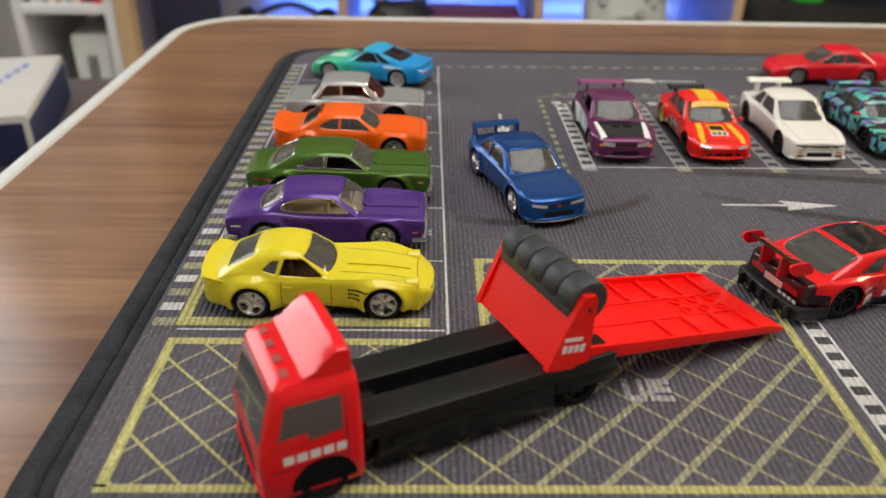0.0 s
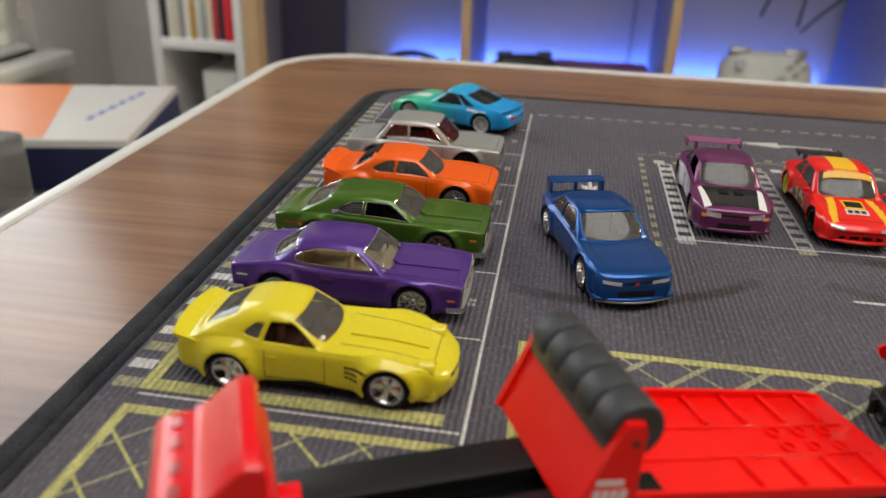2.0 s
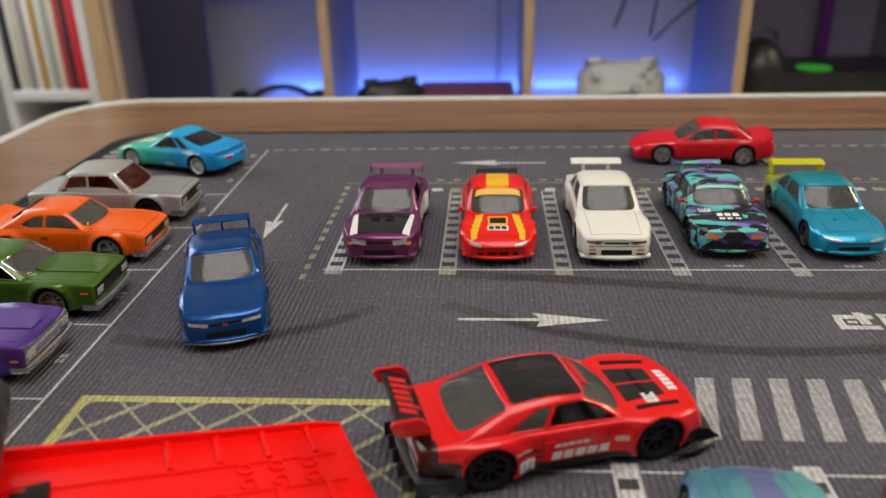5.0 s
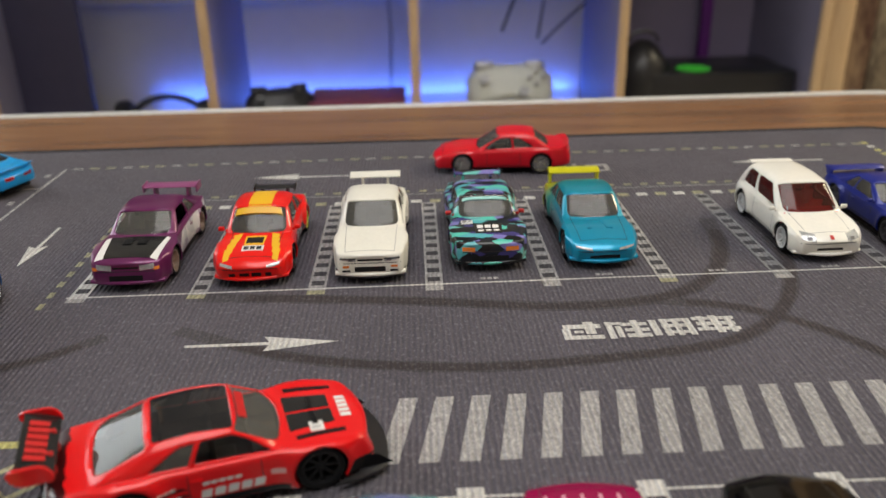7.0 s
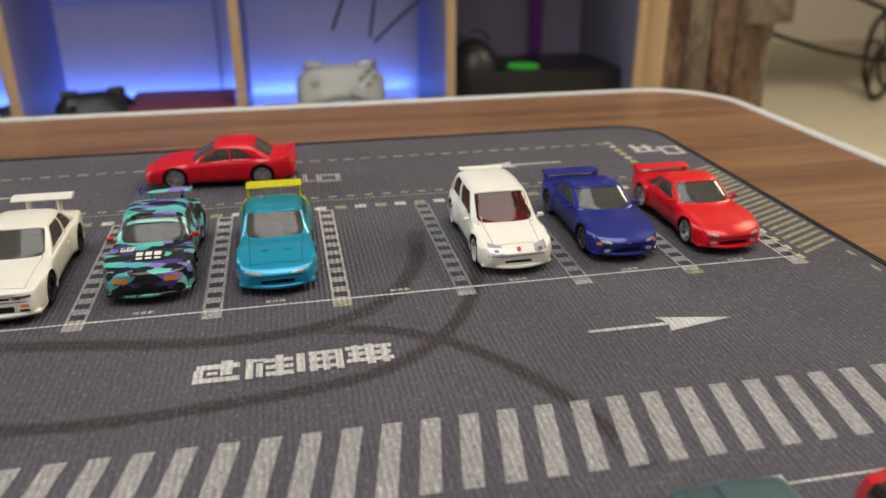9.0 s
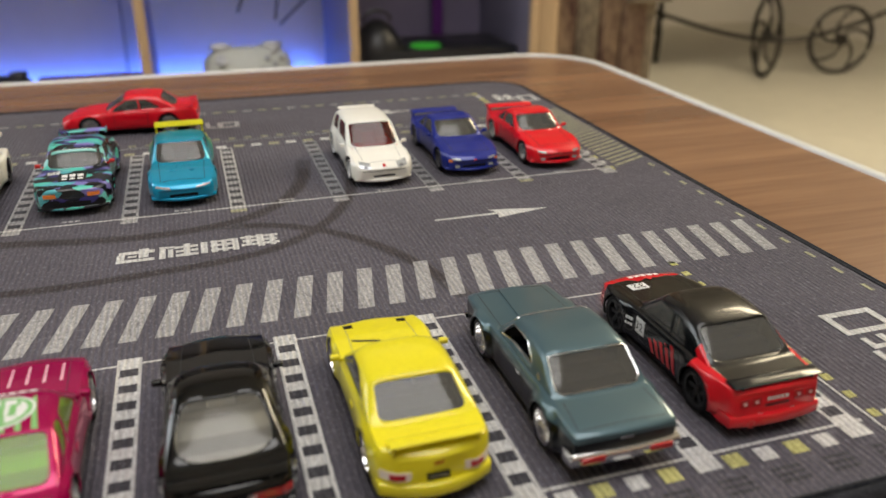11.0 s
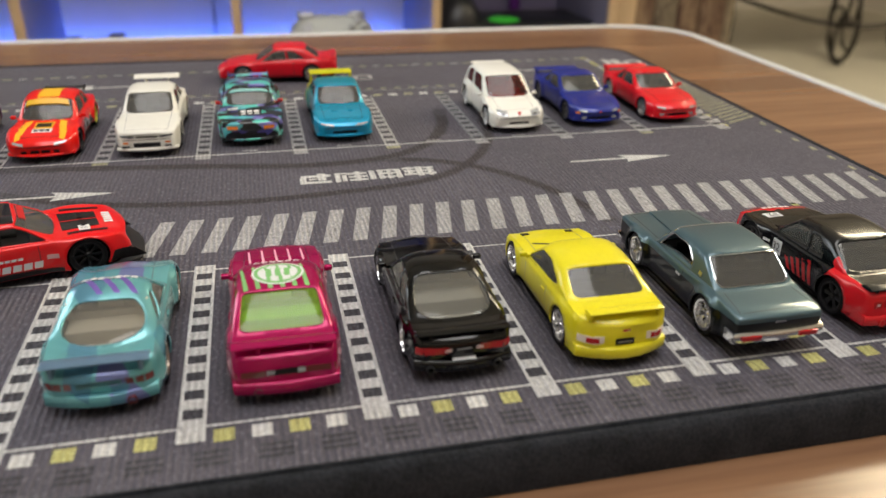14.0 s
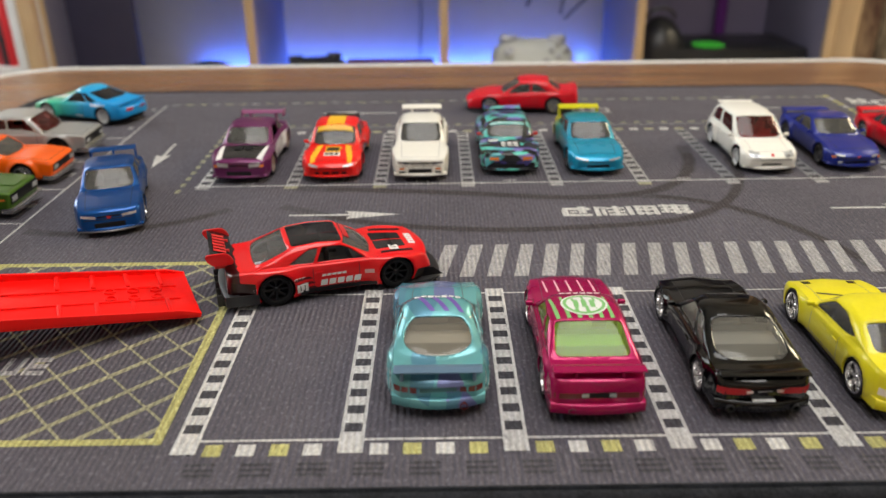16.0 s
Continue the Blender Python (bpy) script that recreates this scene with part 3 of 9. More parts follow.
box(slat_bm, -0.001, 0.001, -(WY1 - WY0) / 2 + 0.01, (WY1 - WY0) / 2 - 0.01, -0.031, 0.031)
slat_mat = material("cream_blind_slat", (0.82, 0.81, 0.77), 0.5, grain=0.03, scale=30)
st = slat_mat.node_tree
through_light = st.nodes.new("ShaderNodeBsdfTranslucent")
through_light.inputs["Color"].default_value = (0.84, 0.83, 0.76, 1)
slat_mix = st.nodes.new("ShaderNodeMixShader")
slat_mix.inputs[0].default_value = 0.45
st.links.new(st.nodes["Principled BSDF"].outputs[0], slat_mix.inputs[1])
st.links.new(through_light.outputs[0], slat_mix.inputs[2])
st.links.new(slat_mix.outputs[0], st.nodes["Material Output"].inputs["Surface"])
slat_me = mesh_of("blind_slat", slat_bm, slat_mat)
for k in range(22):
    shared("blind_slat", slat_me, win, pose(RX0 - 0.028, (WY0 + WY1) / 2, WZ0 + 0.045 + 0.054 * k, 0, 18, 0))
part("blind_bottom_rail", boxed(RX0 - 0.045, RX0 - 0.012, WY0 + 0.01, WY1 - 0.01, WZ0 + 0.004, WZ0 + 0.020, 0.004), M_FRAME, win)

# ---- the shelf unit behind the table ----
SY0, SY1, SZ = 1.60, 1.93, -0.285
# Divider sides and boards are toned darker than the white cabinet doors.
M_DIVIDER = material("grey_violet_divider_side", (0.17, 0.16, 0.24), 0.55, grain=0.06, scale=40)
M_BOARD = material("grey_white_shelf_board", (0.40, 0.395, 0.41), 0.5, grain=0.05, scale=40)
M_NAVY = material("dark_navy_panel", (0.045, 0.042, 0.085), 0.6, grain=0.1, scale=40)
M_LED = material("blue_led_strip", (0.08, 0.20, 1.0), 0.5, emit=9.0)


def build_shelf():
    ob = thing("shelf_unit", pose(0, 0, 0), "white cube shelf unit with pale wood edges and blue backlight", "shelf unit")
    for x in (-0.600, -0.18, 0.213, 0.613, 1.005):
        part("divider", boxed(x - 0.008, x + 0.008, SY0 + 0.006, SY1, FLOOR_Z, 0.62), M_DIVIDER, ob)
        part("divider_edge", boxed(x - 0.009, x + 0.009, SY0 - 0.006, SY0 + 0.006, FLOOR_Z, 0.62, 0.001), M_SHELF_EDGE, ob, "pale wood front edge")
    xs = (-0.600, -0.18, 0.213, 0.613, 1.005)
    for z in (SZ - 0.018, 0.24, 0.60):
        for a, b in zip(xs, xs[1:]):
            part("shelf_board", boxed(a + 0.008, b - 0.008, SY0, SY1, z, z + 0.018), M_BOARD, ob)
    for a, b in zip(xs, xs[1:]):
        part("cabinet_door", boxed(a + 0.012, b - 0.012, SY0 - 0.004, SY0 + 0.012, FLOOR_Z + 0.06, SZ - 0.03, 0.002), M_SHELF_WHITE, ob)
    part("side_panel", boxed(-0.592, -0.45, SY0 + 0.10, SY0 + 0.116, SZ, 0.24), M_NAVY, ob, "dark navy panel")
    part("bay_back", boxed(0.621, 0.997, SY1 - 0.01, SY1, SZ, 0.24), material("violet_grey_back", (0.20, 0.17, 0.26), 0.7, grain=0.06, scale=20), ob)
    part("hanging_cloth", boxed(0.86, 0.885, SY1 - 0.06, SY1 - 0.045, SZ, 0.24, 0.004), material("purple_cloth", (0.10, 0.01, 0.16), 0.8, grain=0.2, scale=120), ob, "narrow purple cloth strip")
    rail = part("wall_rail", boxed(-0.59, 0.60, WALL_Y - 0.025, WALL_Y - 0.004, -0.044, -0.030, 0.003), M_SHELF_WHITE, ob, "pale rail on the wall")
    part("led_strip", boxed(-0.40, 0.60, WALL_Y - 0.024, WALL_Y - 0.012, SZ - 0.010, SZ - 0.004), M_LED, ob, "glowing blue light strip")


build_shelf()


def controller(name, m, mat, label, pad=None, s=1.0):
    """A game controller: body with two grips, sticks and buttons."""
    ob = thing(name, m, label, "game controller")
    bm = bmesh.new()
    loops = []
    for z, k in ((0.0, 0.80), (0.010, 0.97), (0.022, 1.0), (0.034, 0.95), (0.042, 0.75)):
        lp = []
        for i in range(40):
            a = 2 * math.pi * i / 40
            c, d = math.cos(a), math.sin(a)
            rx = 0.078 * (abs(c) ** 0.7) * (1 if c > 0 else -1)
            ry = 0.040 * (abs(d) ** 0.8) * (1 if d > 0 else -1)
            if d < 0:
                ry *= 0.55 + 0.95 * abs(c) ** 1.5
            lp.append((rx * k * s, ry * k * s, z * s))
        loops.append(lp)
    loft(bm, loops, True, True, True)
    part("body", bm, mat, ob, "", 50)
    for x, y in ((-0.046, 0.010), (0.022, -0.014)):
        bm = bmesh.new()
        lathe(bm, [(0.010 * s, 0.040 * s), (0.006 * s, 0.048 * s), (0.006 * s, 0.052 * s), (0.0085 * s, 0.054 * s), (0.0085 * s, 0.056 * s), (0.001, 0.056 * s)], 16, "Z", False)
        bmesh.ops.translate(bm, vec=(x * s, y * s, 0), verts=bm.verts)
        part("thumbstick", bm, pad or M_BLACK_PLASTIC, ob)
    for k in range(4):
        a = math.pi / 2 * k
        bm = bmesh.new()
        lathe(bm, [(0.005 * s, 0.040 * s), (0.005 * s, 0.047 * s), (0.001, 0.048 * s)], 12, "Z", False)
        bmesh.ops.translate(bm, vec=((0.046 + 0.012 * math.cos(a)) * s, (0.012 + 0.012 * math.sin(a)) * s, 0), verts=bm.verts)
        part("button", bm, pad or M_BLACK_PLASTIC, ob)
    for g in (-1, 1):
        bm = boxed((g * 0.045 - 0.018) * s, (g * 0.045 + 0.018) * s, 0.028 * s, 0.044 * s, 0.022 * s, 0.038 * s, 0.005 * s)
        part("shoulder_button", bm, pad or mat, ob)
    return ob


def cable(name, pts, r, mat, label):
    bm = bmesh.new()
    q = curve([Vector(p) for p in pts], 10)
    tube(bm, q, r, 6)
    return tagged(part(name, bm, mat, None, label), label, "cable")


controller("game_controller", pose(-0.070, 1.70, SZ + 0.052, 62, 0, 16), M_BLACK_PLASTIC, "black game controller lying on the white shelf board", None, 0.92)
M_DULL_RED = material("dull_red_card", (0.22, 0.05, 0.09), 0.5, grain=0.1, scale=80)
flat_box = thing("red_box", pose(0.09, 1.75, SZ), "dark red box standing on the shelf board", "case")
part("case_body", boxed(-0.10, 0.10, -0.07, 0.07, 0, 0.066, 0.002), M_DULL_RED, flat_box)
part("case_spine", boxed(-0.102, -0.1, -0.07, 0.07, 0.001, 0.065), M_WHITE_PLASTIC, flat_box)
console = thing("game_console", pose(0.40, 1.765, SZ), "flat off-white game console lying on the shelf board", "game console")
part("console_body", boxed(-0.15, 0.15, -0.085, 0.085, 0.004, 0.024, 0.004), M_WHITE_PLASTIC, console)
part("disc_slot", boxed(-0.10, 0.06, -0.0865, -0.085, 0.013, 0.016), M_BLACK_PLASTIC, console)
part("console_foot", boxed(-0.13, 0.13, -0.07, 0.07, 0.0, 0.004), M_BLACK_PLASTIC, console)
controller("game_controller", pose(0.405, 1.70, SZ + 0.078, 68, 0, 0), M_WHITE_PLASTIC, "off-white game controller leaning on the console", M_METAL_GREY, 1.15)
cable("cable", ((0.40, 1.78, -0.10), (0.44, 1.82, -0.02), (0.49, 1.86, 0.03), (0.53, 1.88, 0.09), (0.57, 1.9, 0.2)), 0.0035, M_BLACK_PLASTIC, "thin black cable hanging behind the controller")
cable("cable", ((0.48, 1.80, -0.12), (0.50, 1.84, -0.03), (0.52, 1.87, 0.05), (0.55, 1.89, 0.12)), 0.003, M_BLACK_PLASTIC, "thin black cable hanging behind the controller")
cable("cable", ((0.49, 1.80, -0.13), (0.54, 1.86, -0.10), (0.60, 1.9, -0.06)), 0.003, M_BLACK_PLASTIC, "thin black cable hanging behind the controller")
cable("cable", ((0.155, 1.90, SZ), (0.16, 1.91, -0.08), (0.15, 1.92, 0.06), (0.16, 1.92, 0.2)), 0.0025, M_METAL_GREY, "thin grey cable hanging down the wall")
cable("cable", ((-0.20, 1.9, 0.2), (-0.23, 1.88, 0.02), (-0.21, 1.86, -0.10), (-0.19, 1.85, SZ)), 0.003, M_BLACK_PLASTIC, "thin black cable hanging beside the divider")


def build_headset():
    ob = thing("headset", pose(-0.31, 1.72, SZ), "black headset lying on the shelf board", "headset")
    bm = bmesh.new()
    tube(bm, [(0.085 * math.cos(a), 0.02 * math.sin(a), 0.012 + 0.062 * math.sin(a)) for a in [math.pi * i / 16 for i in range(17)]], 0.007, 8)
    part("headband", bm, M_BLACK_PLASTIC, ob)
    for g in (-1, 1):
        bm = bmesh.new()
        lathe(bm, [(0.005, -0.016), (0.032, -0.016), (0.036, -0.006), (0.036, 0.008), (0.028, 0.016), (0.005, 0.016)], 20, "X", True)
        bmesh.ops.translate(bm, vec=(g * 0.085, 0, 0.036), verts=bm.verts)
        part("ear_cup", bm, M_BLACK_PLASTIC, ob)
    bm = bmesh.new()
    tube(bm, [(-0.085, 0, 0.03), (-0.13, -0.03, 0.02), (-0.16, -0.04, 0.012)], 0.004, 6)
    part("microphone", bm, M_BLACK_PLASTIC, ob)


build_headset()
pad = thing("charging_station", pose(0.82, 1.74, SZ), "low black box with a glowing green light on top", "console")
part("box_body", boxed(-0.15, 0.17, -0.09, 0.10, 0, 0.110, 0.006), M_BLACK_PLASTIC, pad)
bm = bmesh.new()
lathe(bm, [(0.034, 0.1105), (0.034, 0.113), (0.001, 0.113)], 24, "Z", False)
bmesh.ops.translate(bm, vec=(-0.03, -0.045, 0), verts=bm.verts)
part("green_light", bm, material("green_light", (0.03, 0.30, 0.02), 0.4, emit=0.5), pad, "glowing green light")
helmet = thing("black_bag", pose(0.685, 1.71, SZ), "small black bag standing in the shelf bay", "bag")
bm = bmesh.new()
bmesh.ops.create_icosphere(bm, subdivisions=3, radius=0.062)
for v in bm.verts:
    v.co.z = v.co.z * 1.4 + 0.084 + 0.006 * noise.noise(v.co * 40)
    v.co.x += 0.008 * noise.noise(v.co * 25 + Vector((3, 1, 2)))
    v.co.z = max(v.co.z, 0)
part("bag_body", bm, M_BLACK_PLASTIC, helmet, "", 60)
bm = bmesh.new()
tube(bm, [(0.03 * math.cos(a), 0, 0.166 + 0.022 * math.sin(a)) for a in [math.pi * i / 10 for i in range(11)]], 0.004, 6)
part("bag_handle", bm, M_BLACK_PLASTIC, helmet)

# ---- the rough timber post ----


def bark(name):
    m = wood(name, (0.07, 0.028, 0.018), (0.30, 0.20, 0.12), "Z", 0.75, 3.0, 14, 1.6)
    return m


def build_post():
    ob = thing("rustic_cabinet", pose(1.16, 1.70, FLOOR_Z), "rough brown timber cabinet with mottled boards", "cabinet")
    part("corner_board", boxed(-0.145, -0.10, -0.105, -0.08, 0, 1.9, 0.004), M_SHELF_EDGE, ob, "pale wood corner board")
    b = bark("mottled_brown_timber")
    tones = (bark("dark_brown_timber"), wood("grey_brown_timber", (0.10, 0.075, 0.05), (0.34, 0.27, 0.18), "Z", 0.8, 2.0, 16, 1.4), b)
    x = -0.10
    k = 0
    while x < 0.14:
        w = random.uniform(0.04, 0.062)
        x1 = min(x + w, 0.145)
        part("board", boxed(x + 0.001, x1 - 0.001, -0.10 + random.uniform(-0.006, 0.006), -0.07, 0, 1.9, 0.004), tones[k % 3], ob)
        x, k = x1, k + 1
    part("cabinet_body", boxed(-0.14, 0.14, -0.07, 0.20, 0, 1.9), b, ob)
    part("ledge", boxed(0.06, 0.165, -0.125, -0.10, 0.665, 0.72, 0.004), tones[1], ob)


build_post()

# ---- books and boxes on the window side ----


def build_bookcase():
    ob = thing("bookcase", pose(-0.69, 1.50, FLOOR_Z), "white bookcase filled with thin books", "bookcase")
    for x in (-0.094, 0.076):
        part("side_board", boxed(x, x + 0.018, 0, 0.28, 0, 1.6, 0.001), M_SHELF_WHITE, ob)
    for z in (0.02, 0.30, 0.565, 0.86, 1.2, 1.58):
        part("shelf_board", boxed(-0.076, 0.076, 0, 0.28, z, z + 0.02, 0.001), M_SHELF_WHITE, ob)
    part("back_board", boxed(-0.076, 0.076, 0.272, 0.28, 0.04, 1.58), M_SHELF_WHITE, ob)
    part("door_trim", boxed(0.096, 0.125, 0.0, 0.02, 0, 1.7), M_SHELF_EDGE, ob, "pale wood edge")


build_bookcase()
BOOKS = ("2b2f38", "d8d3c8", "c9c4b4", "8f8d94", "e0dcd2", "b48a4a", "cfd4cf", "9aa4a0", "d9cdb8", "b23a44")
for shelf_z in (0.585, 0.88):
    x = -0.764
    k = 0
    while x < -0.632:
        w = random.uniform(0.009, 0.014)
        h = random.uniform(0.19, 0.225)
        c = BOOKS[k % len(BOOKS)]
        bk = thing("book", pose(x + w / 2, 1.508, FLOOR_Z + shelf_z), "thin book standing upright in the white bookcase", "book", "books in the white bookcase")
        spine = material("book_cover", lin(c), 0.5, grain=0.06, scale=120)
        part("cover", boxed(-w / 2 + 0.0004, w / 2 - 0.0004, 0, 0.16, 0, h, 0.0008), spine, bk)
        part("pages", boxed(-w / 2 + 0.0015, w / 2 - 0.0015, 0.003, 0.1605, 0.002, h + 0.0004), M_WHITE_PLASTIC, bk)
        x, k = x + w, k + 1
red_book = thing("book", pose(-0.625, 1.503, FLOOR_Z + 0.585), "bright red book standing at the end of the shelf", "book", "books in the white bookcase")
part("cover", boxed(-0.008, 0.008, 0, 0.15, 0, 0.20, 0.001), material("bright_red_cover", (0.62, 0.02, 0.03), 0.45, grain=0.05, scale=100), red_book)
part("pages", boxed(-0.006, 0.006, 0.003, 0.1505, 0.002, 0.2004), M_WHITE_PLASTIC, red_book)
folder = thing("magazine_file", pose(-0.665, 1.53, FLOOR_Z + 0.32), "white magazine file standing on the lower shelf", "magazine file")
part("file_body", boxed(-0.035, 0.035, 0, 0.2, 0, 0.20, 0.002), M_WHITE_PLASTIC, folder)
part("file_slot", boxed(-0.010, 0.010, -0.001, 0.0, 0.03, 0.16), M_METAL_GREY, folder)

side_z = -0.16
desk = thing("side_table", pose(-0.72, 0.86, 0), "dark low side table under the window", "table")
part("tabletop", boxed(-0.32, 0.34, -0.50, 0.16, side_z - 0.03, side_z, 0.004), material("dark_grey_top", (0.06, 0.062, 0.07), 0.35, grain=0.1, scale=40), desk)
for x in (-0.30, 0.30):
    for y in (-0.46, 0.10):
        part("leg", boxed(x, x + 0.035, y, y + 0.035, FLOOR_Z, side_z - 0.03), M_METAL_GREY, desk)
carton = thing("carton", pose(-0.53, 0.86, side_z, 0, 0, 14), "white carton with an orange corner and dark blue side", "carton")
part("carton_body", boxed(-0.30, 0.10, -0.17, 0.05, 0, 0.054, 0.003), material("white_card", (0.50, 0.49, 0.47), 0.45, grain=0.05, scale=50), carton)
bm = bmesh.new()
flat(bm, ((-0.29, -0.165), (0.02, -0.165), (-0.02, 0.045), (-0.29, 0.045)), 0.0546)
part("orange_print", bm, material("orange_card_print", (0.60, 0.17, 0.03), 0.4, grain=0.05, scale=50), carton, "orange printed corner")
part("blue_side", boxed(-0.295, 0.095, -0.1712, -0.170, 0.003, 0.046), material("dark_blue_card", (0.015, 0.02, 0.07), 0.45, grain=0.1, scale=50), carton, "dark blue printed side")
part("blue_end", boxed(0.100, 0.1012, -0.165, 0.045, 0.003, 0.046), material("dark_blue_card_end", (0.015, 0.02, 0.07), 0.45, grain=0.1, scale=50), carton, "dark blue printed end")
for k in range(6):
    part("lettering", boxed(0.040 + 0.005 * k, 0.046 + 0.005 * k, -0.10 + 0.020 * k, -0.086 + 0.020 * k, 0.0541, 0.0548), material("blue_ink", (0.15, 0.2, 0.5), 0.5), carton)
# a clear display case in front of the carton, with a coloured box in it
clear_box = thing("plastic_case", pose(-0.69, 0.575, side_z), "clear plastic display case holding a coloured box", "case")
clear_mat = window_glass("clear_case_plastic", (0.80, 0.81, 0.81), (0.42, 0.43, 0.43), 0.38)
part("case_base", boxed(-0.20, 0.24, -0.14, 0.09, 0, 0.012, 0.003), material("grey_plastic_base", (0.30, 0.31, 0.31), 0.25, grain=0.06, scale=40), clear_box)
part("case_cover", boxed(-0.195, 0.235, -0.135, 0.085, 0.013, 0.075, 0.004), clear_mat, clear_box, "clear plastic cover")
part("label_sheet", boxed(-0.10, 0.02, -0.09, 0.0, 0.0752, 0.0757), M_WHITE_PLASTIC, clear_box)
toy_box = thing("small_box", pose(-0.835, 0.59, side_z + 0.0752, 0, 0, 14), "small dark box with blue and red print", "box")
part("box_body", boxed(-0.05, 0.05, -0.04, 0.04, 0, 0.055, 0.002), material("dark_printed_card", (0.05, 0.035, 0.05), 0.4, grain=0.2, scale=60), toy_box)
part("blue_panel", boxed(-0.048, 0.0, -0.0412, -0.04, 0.012, 0.052), material("blue_printed_card", (0.06, 0.25, 0.45), 0.4, grain=0.2, scale=60), toy_box, "blue printed panel")
part("red_panel", boxed(-0.048, 0.0, -0.0412, -0.04, 0.002, 0.010), M_DULL_RED, toy_box, "red printed panel")

# ---- the wrought-iron stand across the room ----
M_IRON = material("dark_wrought_iron", (0.030, 0.026, 0.024), 0.5, 0.5, grain=0.2, scale=60)


def build_iron_stand():
    ob = thing("iron_plant_stand", pose(3.30, 3.50, FLOOR_Z), "dark wrought-iron stand on scrolled wheels", "stand")

    def wheel_at(x, y, r, turn, spokes):
        bm = bmesh.new()
        tube(bm, [(r * math.cos(a), 0, r + 0.01 + r * math.sin(a)) for a in [2 * math.pi * i / 24 for i in range(25)]], 0.013, 6)
        rim = part("iron_wheel", bm, M_IRON, ob)
        rim.matrix_basis = pose(x, y, 0, 0, 0, turn)
        for k in range(spokes):
            b2 = bmesh.new()
            a0 = 2 * math.pi * k / spokes
            tube(b2, [(r * q * math.cos(a0 + 1.3 * (1 - q)), 0, r + 0.01 + r * q * math.sin(a0 + 1.3 * (1 - q))) for q in (0.05, 0.25, 0.5, 0.75, 1.0)], 0.009, 5)
            part("scroll_spoke", b2, M_IRON, rim)
        b3 = bmesh.new()
        lathe(b3, [(0.03, -0.02), (0.03, 0.02)], 12, "Y", True)
        bmesh.ops.translate(b3, vec=(0, 0, r + 0.01), verts=b3.verts)
        part("hub", b3, M_IRON, rim)
    wheel_at(-0.13, 0.0, 0.20, 70, 5)
    wheel_at(0.30, -0.06, 0.17, -12, 5)
    wheel_at(-0.46, 0.50, 0.16, 60, 5)
    for pts in (((-0.50, 0.5, 0.28), (-0.25, 0.2, 0.20), (0.0, 0.0, 0.18), (0.3, -0.06, 0.24), (0.6, -0.1, 0.34)), ((-0.13, 0, 0.42), (-0.3, 0.2, 0.50), (-0.5, 0.5, 0.46)), ((-0.13, 0, 0.42), (0.1, 0, 0.52), (0.3, -0.06, 0.50), (0.45, -0.05, 0.62)), ((-0.6, 0.3, 0.62), (0, 0.1, 0.62), (0.6, -0.1, 0.62))):
        bm = bmesh.new()
        tube(bm, curve(pts, 8), 0.012, 6)
        part("iron_scroll", bm, M_IRON, ob)
    part("tray", boxed(-0.62, 0.62, -0.2, 0.5, 0.62, 0.64, 0.004), M_IRON, ob)


build_iron_stand()
# ---- toy cars: materials ----
from mathutils.bvhtree import BVHTree
from mathutils.geometry import delaunay_2d_cdt

MM = 0.001


def gloss(name, h, rough=0.28, metal=0.0, flake=0.0, coat=0.6):
    return material(name, lin(h), rough, metal, coat, grain=0.05, scale=700, flake=flake, spec=0.3)


def banded(name, stops, axis="X", rough=0.28, metal=0.0, wobble=0.0, sharp=True, flake=0.0):
    """Paint that changes colour along an axis of the car, in metres."""
    m = gloss(name, "808080", rough, metal, flake)
    t = m.node_tree
    p = t.nodes["Principled BSDF"]
    for l in list(p.inputs["Base Color"].links):
        t.links.remove(l)
    co = t.nodes.new("ShaderNodeTexCoord")
    sep = t.nodes.new("ShaderNodeSeparateXYZ")
    t.links.new(co.outputs["Object"], sep.inputs[0])
    src = sep.outputs["XYZ".index(axis)]
    if wobble:
        n = t.nodes.new("ShaderNodeTexNoise")
        n.inputs["Scale"].default_value = 160
        t.links.new(co.outputs["Object"], n.inputs["Vector"])
        ma = t.nodes.new("ShaderNodeMath")
        ma.operation = "MULTIPLY_ADD"
        ma.inputs[1].default_value = wobble
        t.links.new(n.outputs["Fac"], ma.inputs[0])
        t.links.new(src, ma.inputs[2])
        src = ma.outputs[0]
    r = t.nodes.new("ShaderNodeMapRange")
    r.inputs["From Min"].default_value, r.inputs["From Max"].default_value = -0.04, 0.04
    t.links.new(src, r.inputs["Value"])
    ramp = t.nodes.new("ShaderNodeValToRGB")
    ramp.color_ramp.interpolation = "CONSTANT" if sharp else "LINEAR"
    e = ramp.color_ramp.elements
    while len(e) < len(stops):
        e.new(0.5)
    for k, (pos, h) in zip(e, stops):
        k.position, k.color = (pos + 0.04) / 0.08, (*lin(h), 1)
    t.links.new(r.outputs[0], ramp.inputs["Fac"])
    t.links.new(ramp.outputs["Color"], p.inputs["Base Color"])
    return m


